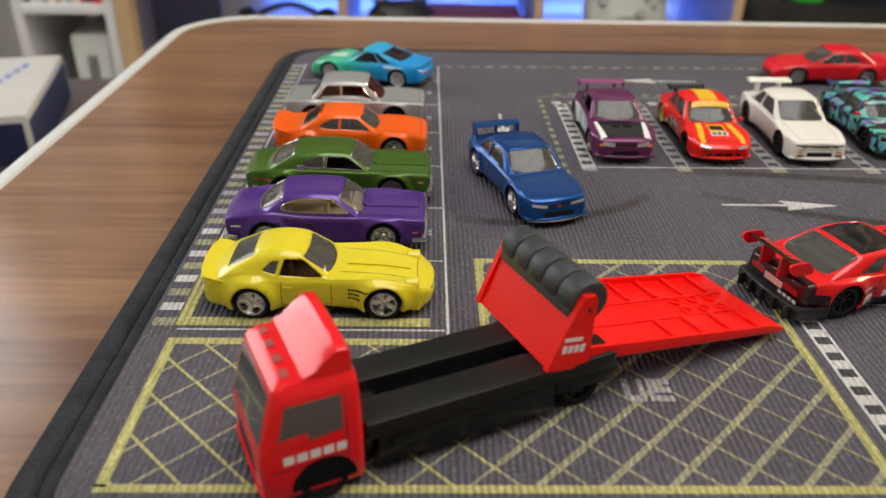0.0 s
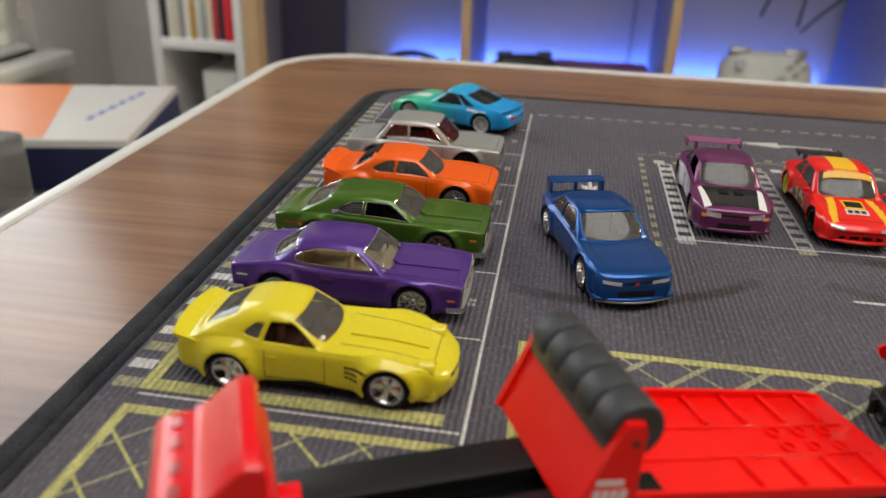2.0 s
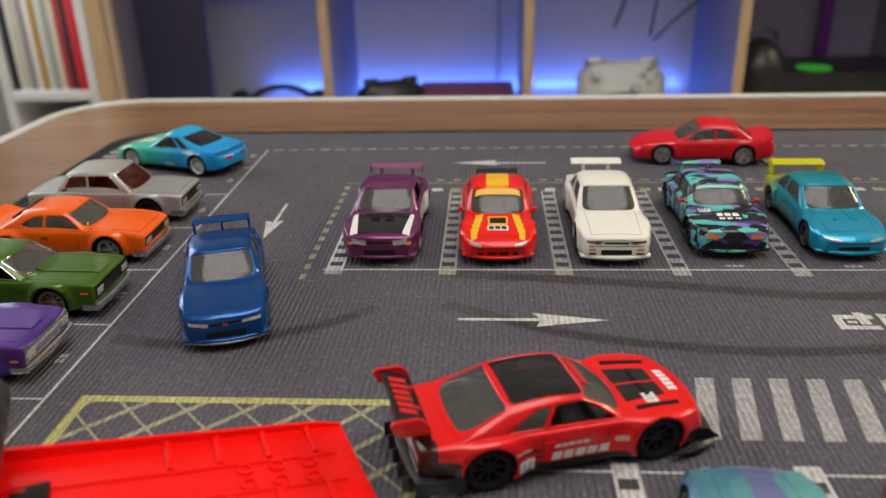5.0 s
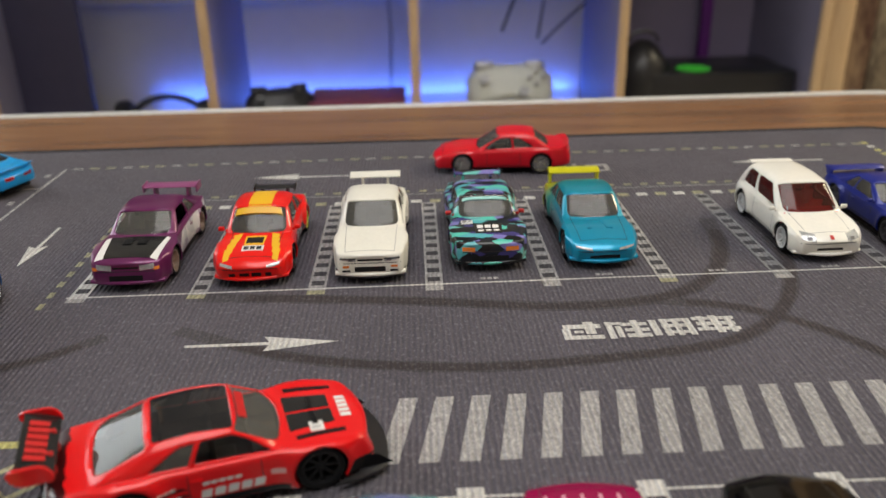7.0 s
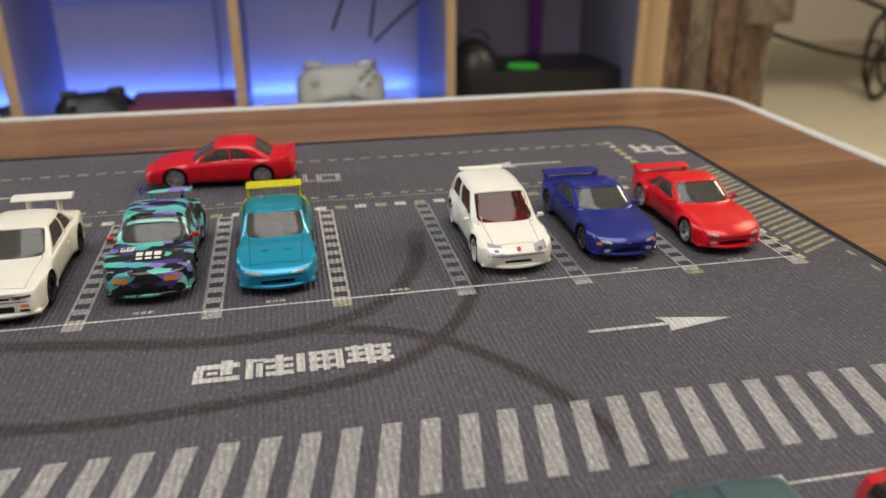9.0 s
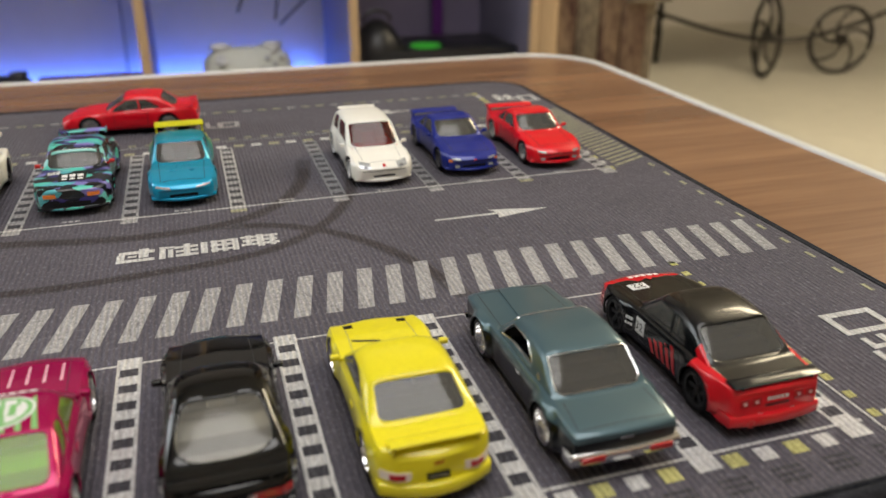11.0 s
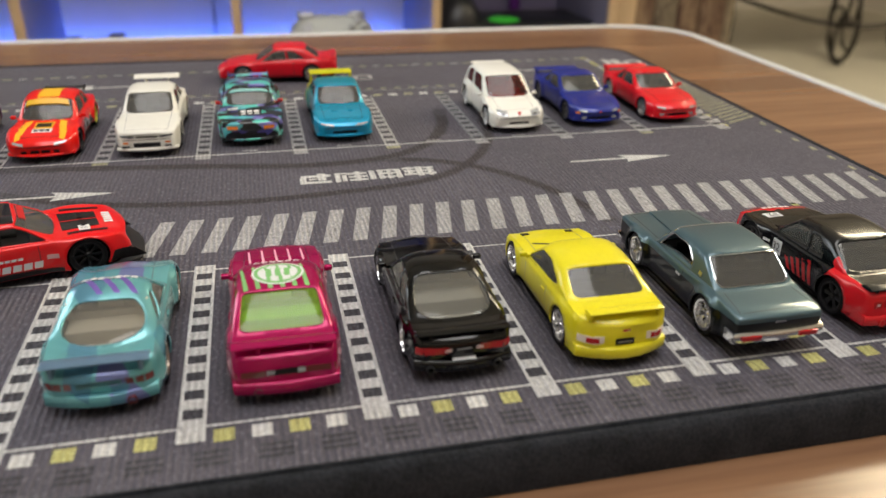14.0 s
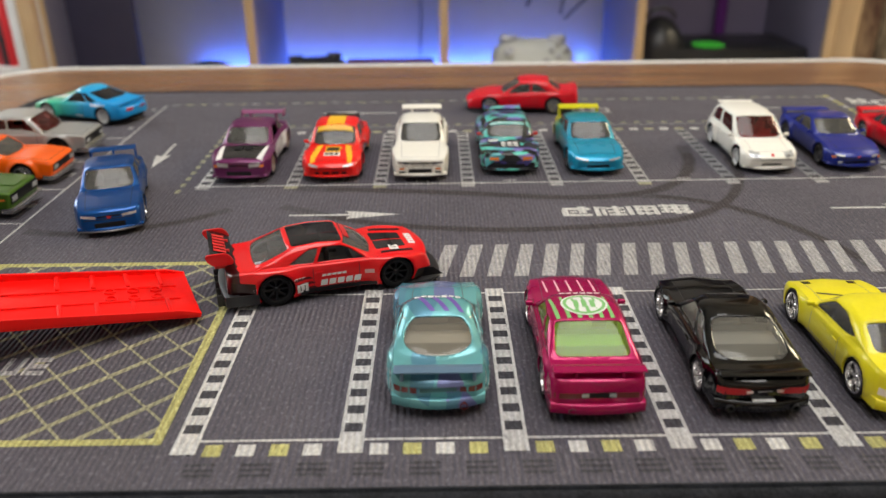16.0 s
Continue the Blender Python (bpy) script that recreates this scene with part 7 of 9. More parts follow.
def coupe_teal():
    paint = banded("teal_blue_to_yellow_paint", ((-0.04, "c9c21e"), (-0.030, "b8bd2a"), (-0.016, "1f8f8c"), (0.0, "1690ab"), (0.04, "1498c4")), "X", 0.28, 0.3, 0.0, False, 0.1)
    s = build_car("metallic teal toy coupe fading to yellow, with yellow wing", at(0.2855, 0.3988, -90), paint, G_CLEAR, ROW_FAR, **{**LOW, "L": 77, "H": 22.6, "wheel": ("flat", 6, M_RIM_GREY), "flare": 1.1, "cab": (0.69, 0.555, 0.295, 0.16)})
    bumper_line(s, 7.7)
    seams(s, (0.37, 0.61), (0.66, 0.93, 0.7))
    bar(s, "front_bumper", 1, 3.2, 4.4, s["paint"], 0.7, 2.4, 0.95, 5)
    for k in range(3):
        for g in (-1, 1):
            put(s, "bonnet_ridge", "top", ((X(s, 0.69 + 0.03 * k), g * 2.0), (X(s, 0.82), g * (3.0 + 1.0 * k)), (X(s, 0.82), g * (3.6 + 1.0 * k)), (X(s, 0.69 + 0.03 * k), g * 2.8)), s["paint"], "", 6, 2, 0.35)
    lamps_front(s, 5.6, 12.0, 8.5, 9.2)
    front_grille(s, 6.2, 4.6, 6.0, "air_intake")
    bar(s, "bumper_lip", 1, 3.0, 3.9, s["paint"], 0.6, 2.4, 0.9, 5)
    wing(s, 0.045, 19.6, 24.5, 7.4, gloss("yellow_wing_paint", "c6c21c", 0.32), True, False, 2.2, label="yellow rear wing", post_y=0.94)
    lamps_rear(s, 5, 12, 9.6, 11.8)


def hatch_white():
    s = build_car("white toy hatchback with red interior and white wheels", at(0.3795, 0.3955, -90), gloss("clean_white_paint", "efede4", 0.3), G_RED, ROW_FAR, W=31, L=72, H=25.6, axles=(0.19, 0.80), r=6.1, cab=(0.72, 0.55, 0.12, 0.03), side=(0.50, 0.56, 0.86), wr=0.77, wb=0.93, flare=0.9, er=4.5, nose_bow=4.5, tail_bow=2.0,
                  top=((0, 13.4), (0.05, 14.6), (0.3, 15.0), (0.62, 14.2), (0.8, 13.0), (0.94, 11.0), (1, 9.6)), wheel=("flat", 8, M_RIM_WHITE), inside=material("red_interior", (0.62, 0.02, 0.03), 0.5), inside_label="bright red moulded interior")
    bumper_line(s, 8.0)
    seams(s, (0.36, 0.64), (0.67, 0.93, 0.66), mat=M_METAL_GREY)
    lamps_front(s, 6.6, 11.8, 9.0, 11.2)
    for g in (-1, 1):
        put(s, "headlamp_reflector", "front", quad_rect(min(g * 8.0, g * 9.8), max(g * 8.0, g * 9.8), 9.5, 10.3), M_RIM_GREY, "", 3, 3, 0.3)
    put(s, "badge", "front", quad_rect(-0.7, 0.7, 10.0, 11.0), M_RED_INK, "small red badge", 3, 3, 0.25)
    front_grille(s, 5.4, 4.9, 5.9, "air_intake")
    bar(s, "bumper_lip", 1, 3.0, 4.1, s["paint"], 0.5, 2.4, 0.92, 5)
    mirrors(s)
    wing(s, 0.075, 24.0, 20, 4.0, s["paint"], False, False, 0.8)
    lamps_rear(s, 8, 13, 10, 13)


def gt_spec(s, lamp_mat=M_LAMP):
    bumper_line(s, 7.6, 12.0)
    seams(s, (0.37, 0.61), (0.66, 0.92, 0.66))
    lamps_front(s, 7.4, 11.6, 8.5, 9.2, lamp_mat, 0.3)
    put(s, "badge", "front", quad_rect(-0.6, 0.6, 8.2, 9.0), M_RED_INK, "small red badge", 2, 2, 0.25)
    for g in (-1, 1):
        put(s, "fog_lamp", "front", quad_rect(min(g * 7.8, g * 10.2), max(g * 7.8, g * 10.2), 4.8, 6.0), M_LAMP, "clear fog lamp", 3, 3, 0.3)
    front_grille(s, 6.2, 4.6, 5.8, "air_intake")
    mirrors(s)
    lamps_rear(s, 3, 12, 9.8, 11.6)


GT = {**LOW, "L": 77, "H": 22.0, "cab": (0.67, 0.53, 0.335, 0.17), "wr": 0.77, "side": (0.56, 0.60, 0.84), "flare": 1.0, "nose_bow": 5.0, "rear_ease": 1.0}


def coupe_navy():
    s = build_car("navy blue toy sports coupe with low rear wing", at(0.4270, 0.4005, -90), gloss("navy_blue_paint", "1d2c86", 0.32, 0.15), G_SMOKE, ROW_FAR, **{**GT, "wheel": ("flat", 6, M_RIM_GREY)})
    gt_spec(s)
    bar(s, "front_bumper", 1, 3.2, 4.4, s["paint"], 0.7, 2.4, 0.95, 5)
    for g in (-1, 1):
        put(s, "side_lamp", "front", quad_rect(min(g * 11.2, g * 13.0), max(g * 11.2, g * 13.0), 7.6, 8.6), M_AMBER, "amber side lamp", 2, 2)
    wing(s, 0.05, 16.4, 27.0, 6.8, s["paint"], True, False, 1.5, post_y=0.93)


def coupe_red():
    s = build_car("red toy sports coupe with low rear wing and silver wheels", at(0.4735, 0.3990, -90), gloss("scarlet_paint", "d90a22", 0.32), G_SMOKE, ROW_FAR, **{**GT, "wheel": ("flat", 6, M_SILVER)})
    gt_spec(s)
    bar(s, "front_bumper", 1, 3.2, 4.4, s["paint"], 0.7, 2.4, 0.95, 5)
    wing(s, 0.05, 16.4, 27.0, 6.8, s["paint"], True, False, 1.5, post_y=0.93)


def coupe_crimson():
    s = build_car("bright red toy coupe parked across the far lane", at(0.2580, 0.5065, 176), gloss("crimson_paint", "d80826", 0.34), G_CLEAR, "", **{**LOW, "L": 78, "H": 22.6, "axles": (0.22, 0.785), "cab": (0.69, 0.53, 0.265, 0.15), "dlo": [("side_window", [(0.632, 0.08), (0.535, 0.80), (0.435, 0.84), (0.425, 0.10)]), ("quarter_window", [(0.412, 0.10), (0.422, 0.83), (0.365, 0.79, 0.3), (0.270, 0.16, 0.2)])], "flare": 0.7, "wheel": ("deep", 5, M_SILVER),
                  "top": ((0, 13.8), (0.05, 14.6), (0.25, 14.2), (0.6, 13.4), (0.8, 12.2), (0.93, 10.6), (1, 8.8))})
    bumper_line(s, 7.4)
    seams(s, (0.37, 0.61), (0.66, 0.93, 0.7), (0.05, 0.16, 0.7))
    ducktail(s, 2.6, s["paint"], 1.4, 0.03, 0.9)
    front_grille(s, 7, 4.2, 5.6, "air_intake")
    lamps_rear(s, 4, 12, 10, 12.2)


def race_red():
    paint = banded("red_and_black_race_paint", ((-0.04, "3a1416"), (-0.0335, "e0141a"), (0.03, "e0141a")), "X", 0.28, 0, 0.004)
    s = build_car("red and black toy race coupe with wide arches and rear wing", at(0.1540, 0.2405, 17.5), paint, G_CLEAR, "", open_side=True, **{**SKY, "fender": 0.9, "roof_glass": (0.315, 0.555, 0.90), "roof_tint": G_DARK, "side_tint": G_SMOKE, "square": 5.0, "inside": material("charcoal_race_interior", (0.035, 0.035, 0.035), 0.5), "inside_label": "charcoal moulded interior",
                  "dlo": [("side_window", [(0.662, 0.06), (0.560, 0.80), (0.452, 0.85), (0.422, 0.08)]), ("quarter_window", [(0.406, 0.08), (0.436, 0.84), (0.385, 0.80, 0.3), (0.285, 0.12, 0.15)])], "W": 32, "L": 81, "H": 22.4, "r": 6.6, "arch": 7.1, "ww": 6.0, "axles": (0.225, 0.80), "boxy": True, "flare": 1.7, "fw": 3.0, "wheel": ("flat", 8, M_RIM_BLACK), "cab": (0.71, 0.565, 0.3, 0.12), "nose_bow": 3.6,
                  "sill": ((0, 3.6), (0.1, 3.0), (0.5, 2.8), (0.9, 2.8), (1, 2.8))})
    seams(s, (0.40, 0.62))
    put(s, "sun_strip", "top", quad_rect(X(s, 0.575), X(s, 0.60), -6, 6), M_RED_INK, "red sun strip", 2, 8, 0.2, 0.1)
    for g in (-1, 1):
        put(s, "bonnet_vent", "top", ((X(s, 0.725), g * 0.45), (X(s, 0.875), g * 0.4), (X(s, 0.875), g * 6.6), (X(s, 0.725), g * 8.2)), M_CARBON, "black bonnet vent", 8, 5, 0.1)
        put(s, "vent_slat", "top", ((X(s, 0.80), g * 1.0), (X(s, 0.815), g * 1.0), (X(s, 0.82), g * 6.2), (X(s, 0.805), g * 6.6)), M_GRILLE, "", 2, 5, 0.4)
        put(s, "wing_vent", "top", ((X(s, 0.74), g * 10.6), (X(s, 0.90), g * 9.6), (X(s, 0.90), g * 11.2), (X(s, 0.74), g * 12.4)), M_GRILLE, "", 6, 3, 0.14)
        lamp = (min(g * 9.4, g * 12.2), max(g * 9.4, g * 12.2))
        put(s, "headlamp", "front", quad_rect(*lamp, 8.4, 10.2), M_LAMP, "clear headlamp", 4, 3)
    put(s, "number_panel", "top", quad_rect(X(s, 0.79), X(s, 0.835), -9.8, -5.6), M_WHITE_INK, "white number panel", 3, 3, 0.2)
    number(s, "top", (X(s, 0.812), -7.7), 3.2, "11", M_BLACK_INK, 90)
    for k in range(5):
        y0 = -5.0 + 2.1 * k
        put(s, "lettering", "top", quad_rect(X(s, 0.90), X(s, 0.935), y0, y0 + 1.6), M_WHITE_INK, "", 2, 2, 0.16, 0)
    for side in ("left", "right"):
        put(s, "sill_panel", side, ((X(s, 0.30), 3.0), (X(s, 0.70), 3.0), (X(s, 0.70), 4.6), (X(s, 0.30), 5.2)), M_BLACK_INK, "black sill", 12, 3, 0.14)
        put(s, "rear_panel", side, ((X(s, 0.01), 3.4), (X(s, 0.15), 3.4), (X(s, 0.15), 10.6), (X(s, 0.01), 11.4)), gloss("black_cherry_panel", "2a0d10", 0.3), "black rear quarter", 8, 6, 0.14)
        for k in range(3):
            put(s, "side_slash", side, ((X(s, 0.31), 5.0 + 2.1 * k), (X(s, 0.42 - 0.01 * k), 5.0 + 2.1 * k), (X(s, 0.40 - 0.01 * k), 6.0 + 2.1 * k), (X(s, 0.30), 6.0 + 2.1 * k)), gloss("dark_cherry_ink", "5c1014", 0.3), "", 8, 2, 0.1, 0)
        bars_of_text(s, side, X(s, 0.43), X(s, 0.63), 5.6, 8.0, 5, M_WHITE_INK, slant=0.5)
        bars_of_text(s, side, X(s, 0.44), X(s, 0.56), 9.4, 10.3, 5, M_WHITE_INK, slant=0.2)
        bars_of_text(s, side, X(s, 0.29), X(s, 0.365), 9.8, 10.5, 4, M_WHITE_INK)
        bars_of_text(s, side, X(s, 0.05), X(s, 0.145), 7.8, 8.9, 5, M_WHITE_INK)
        put(s, "decal", side, quad_rect(X(s, 0.645), X(s, 0.69), 8.2, 9.8), gloss("pink_decal", "d9a5a2"), "", 3, 3, 0.1, 0)
        put(s, "number_panel", side, quad_rect(X(s, 0.318), X(s, 0.372), 4.4, 7.8), M_WHITE_INK, "white number panel", 3, 3, 0.2)
        number(s, side, (X(s, 0.345), 6.1), 3.4, "11", M_BLACK_INK)
        put(s, "arch_trim", side, ((X(s, 0.86), 3.0), (X(s, 0.99), 3.0), (X(s, 0.98), 6.0), (X(s, 0.89), 7.2)), M_BLACK_INK, "black front corner", 6, 4, 0.14)
    # the splitter and the rear diffuser
    for name, end, z0, z1, out in (("front_splitter", 1, 1.6, 2.5, 4.6), ("rear_diffuser", -1, 2.4, 6.6, 2.2)):
        bar(s, name, end, z0, z1, M_BLACK_PLASTIC, out, out + 3, 1.0, 7, "black plastic " + name.replace("_", " "))
    for g in (-1, 1):
        bm = bmesh.new()
        vs = [bm.verts.new((x * MM, g * 14.6 * MM, z * MM)) for x, z in ((X(s, 0.93), 2.4), (X(s, 1.04), 2.4), (X(s, 0.99), 6.0), (X(s, 0.94), 6.4))]
        bm.faces.new(vs)
        bmesh.ops.solidify(bm, geom=bm.faces, thickness=0.6 * MM)
        part("canard", bm, M_BLACK_PLASTIC, s["car"], "black side canard")
    w = wing(s, 0.0, 21.0, 24, 8.0, M_CARBON, True, False, 1.0, "black rear wing blade", post_mat=M_RED_INK, post_y=0.40, lean=-3.0)
    plate_red = gloss("wing_red_paint", "dc161a", 0.3)
    for g in (-1, 1):
        bm = bmesh.new()
        o = rounded(-5.2, 3.8, -2.2, 2.4, 1.9, 6)
        loft(bm, [[((X(s, 0.0) + x - 0.5 * z) * MM, (g * 12.4 + d) * MM, (20.6 + z) * MM) for x, z in o] for d in (-0.45, 0.45)], True, True, True)
        bmesh.ops.recalc_face_normals(bm, faces=bm.faces)
        part("end_plate", bm, plate_red, w, "rounded red end plate")
    for k in range(6):
        b2 = bmesh.new()
        x0 = X(s, 0.0)
        vs = [b2.verts.new(((x0 + a * 8) * MM, (-8.4 + 2.9 * k + y) * MM, (21.0 + 1.05 - 3.0 * a) * MM)) for a, y in ((-0.3, 0), (0.25, 0), (0.25, 2.1), (-0.3, 2.1))]
        b2.faces.new(vs)
        part("lettering", b2, M_RED_INK, w)
    lamps_rear(s, 5, 12, 9.2, 11.2)
    put(s, "tail_panel", "rear", quad_rect(-14.2, 14.2, 3.4, 9.0), gloss("black_cherry_tail", "1c0a0c", 0.3), "black lower tail panel", 14, 5, 0.12)
    for k in range(4):
        put(s, "tail_lettering", "rear", quad_rect(-12.5 + 2.4 * k, -10.7 + 2.4 * k, 6.2, 7.8), M_WHITE_INK, "", 2, 2, 0.3, 0)
    for y in (-12, -6, 0, 6, 12):
        part("diffuser_fin", boxed((X(s, 0) - 3.6) * MM, (X(s, 0) + 1.0) * MM, (y - 0.4) * MM, (y + 0.4) * MM, 1.4 * MM, 6.0 * MM, 0.15 * MM), M_BLACK_PLASTIC, s["car"], "black diffuser fin")
    put(s, "rear_panel", "rear", quad_rect(-4.6, 4.6, 8.2, 10.6), gloss("pink_panel", "e8b9b4"), "pale panel", 5, 3)


def sports_aqua():
    paint = splinter("aqua_and_violet_paint", ("6fb4ba", "68a8b4", "78bcbf", "5f94ac", "7a84b8", "70b0b6", "5c9cae", "74b8bb"), 130, 0.26, (0.35, 1.2, 0.6), 40, 0.45)
    s = build_car("metallic aqua toy sports coupe with violet swirls and rear wing", at(0.1980, 0.1842, 90), paint, G_PALE, ROW_NEAR, rear_glass=((0.08, 0.66, 0.3), (0.34, 0.98, 0.45), (0.68, 0.94, 0.45), (0.97, 0.64, 0.3)), rear_cut=0.4, square=4.2, fender=1.0, **{**RX, "L": 73, "wheel": ("flat", 10, M_RIM_BRONZE), "flare": 1.3, "inside": material("cream_seats", (0.55, 0.50, 0.42), 0.6), "inside_label": "cream moulded interior"})
    seams(s, (0.42, 0.63), (0.66, 0.9, 0.6))
    bar(s, "rear_bumper", -1, 3.4, 6.8, s["paint"], 0.8, 2.2, 0.93, 5)
    for k in range(7):
        y0 = -7.5 + 2.2 * k
        put(s, "lettering", "top", quad_rect(X(s, 0.466) + 0.5 * (k % 2), X(s, 0.488) + 0.6 * (k % 3), y0, y0 + 1.7), M_WHITE_INK, "", 2, 2, 0.22, 0)
    violet = gloss("violet_swirl_ink", "7a62b4", 0.3, 0.3)
    for k in range(3):
        y0 = -6.5 + 4.6 * k
        put(s, "violet_swirl", "top", ((X(s, 0.37), y0 - 2.0), (X(s, 0.37), y0 - 0.4), (X(s, 0.50), y0 + 5.2), (X(s, 0.50), y0 + 3.2)), violet, "violet swirl", 3, 8, 0.08, 0)
    wing(s, 0.03, 15.8, 26, 4.8, gloss("grey_violet_wing", "6a86a0", 0.28, 0.4), True, False, 0.9, post_y=0.82)
    for g in (-1, 1):
        for k, c in enumerate((7.4, 9.9, 12.1)):
            put(s, "tail_lamp", "rear", [(g * c + 1.35 * math.cos(b), 9.6 + 1.25 * math.sin(b)) for b in (0.8, 2.35, 3.9, 5.5)], M_DARK_LAMP, "dark red round tail lamp", 4, 4, 0.2)
    put(s, "tail_strip", "rear", quad_rect(-5.4, 5.4, 8.8, 10.6), gloss("dark_teal_recess", "4d7478"), "dark recess between the lamps", 8, 3)
    put(s, "bumper_vent", "rear", quad_rect(-4, 4, 3.8, 5.0), gloss("dark_teal_vent", "3c5e62"), "", 6, 2, 0.95)
    exhaust(s, -7.5, M_DARK_LAMP)
    lamps_front(s, 6.5, 11, 7.2, 8.6)


def sports_magenta():
    paint = gloss("magenta_metallic_paint", "a90c54", 0.26, 0.4, 0.12, 0.5)
    s = build_car("metallic magenta toy coupe with green stripes and lime windows", at(0.2447, 0.1812, 90), paint, G_LIME, ROW_NEAR, rear_lo=3, **{**SKY, "L": 74, "H": 22.6, "wheel": ("flat", 6, M_SILVER), "flare": 0.8, "cab": (0.69, 0.555, 0.325, 0.13), "wr": 0.77, "side": (0.55, 0.60, 0.82), "rear_glass": ((0.12, 1.0), (0.96, 0.92)), "cr": 0.8, "inside": material("lime_interior", (0.35, 0.60, 0.03), 0.5), "inside_label": "lime green moulded interior"})
    seams(s, (0.37, 0.61), (0.66, 0.94, 0.7))
    bar(s, "rear_bumper", -1, 3.4, 6.8, s["paint"], 0.8, 2.2, 0.93, 5)
    for k in range(6):
        y = -8.6 + 3.4 * k
        put(s, "roof_stripe", "top", ((X(s, 0.33), y), (X(s, 0.33), y + 1.3), (X(s, 0.50), y + 2.4), (X(s, 0.50), y + 1.6)), M_GREEN_INK, "green roof stripe", 2, 8, 0.1, 0)
    # the round roof emblem
    def ring(r0, r1, mat, lift):
        bm = bmesh.new()
        rows = []
        for r in (r0, r1):
            row = []
            for i in range(28):
                a = 2 * math.pi * i / 28
                p = Vector((X(s, 0.43) + r * math.cos(a) * 0.92, r * math.sin(a) * 1.1, 60)) * MM
                hit, nor, _, _ = s["bvh"].ray_cast(p, Vector((0, 0, -1)))
                row.append(bm.verts.new(hit + Vector((0, 0, lift * MM))))
            rows.append(row)
        for i in range(28):
            j = (i + 1) % 28
            bm.faces.new((rows[0][i], rows[0][j], rows[1][j], rows[1][i]))
        part("roof_emblem", bm, mat, s["car"], "round white and green roof emblem")
    ring(0.05, 6.8, M_WHITE_INK, 0.16)
    ring(5.2, 6.2, M_GREEN_INK, 0.22)
    for a, b in ((-3.4, -1.8), (-0.8, 0.8), (1.8, 3.4)):
        put(s, "roof_emblem_stroke", "top", ((X(s, 0.40), a), (X(s, 0.46), a), (X(s, 0.46), b), (X(s, 0.40), b)), M_GREEN_INK, "", 3, 2, 0.24, 0)
    for k in range(6):
        y0 = -6.5 + 2.3 * k
        put(s, "lettering", "top", quad_rect(X(s, 0.535), X(s, 0.555), y0, y0 + 1.7), M_WHITE_INK, "", 2, 2, 0.14, 0)
    for k in range(5):
        y0 = -9 + 4.2 * k
        put(s, "bonnet_stripe", "top", ((X(s, 0.76), y0), (X(s, 0.90), y0 + 0.6), (X(s, 0.90), y0 + 1.2), (X(s, 0.76), y0 + 0.8)), gloss("pale_pink_ink", "e0a8b8"), "", 8, 1, 0.1, 0)
    wing(s, 0.045, 16.8, 27, 4.4, s["paint"], True, False, 0.9, post_y=0.5)
    lamps_rear(s, 5.2, 13.0, 8.6, 10.3, M_DARK_LAMP, "dark red tail lamp")
    put(s, "tail_panel", "rear", quad_rect(-5, 5, 8.6, 10.3), M_BLACK_INK, "black tail panel", 6, 2)
    for g in (-1, 1):
        put(s, "reversing_lamp", "rear", quad_rect(min(g * 3.0, g * 5.0), max(g * 3.0, g * 5.0), 8.9, 10.1), M_LAMP, "clear reversing lamp", 2, 2, 0.3)
    mirrors(s)
    exhaust(s, 7.5, M_BLACK_PLASTIC)
    put(s, "plate_recess", "rear", quad_rect(-3.4, 3.4, 4.4, 6.4), gloss("dark_magenta", "8a1046"), "", 3, 3, 0.95)
    lamps_front(s, 6, 11, 8, 9.4)


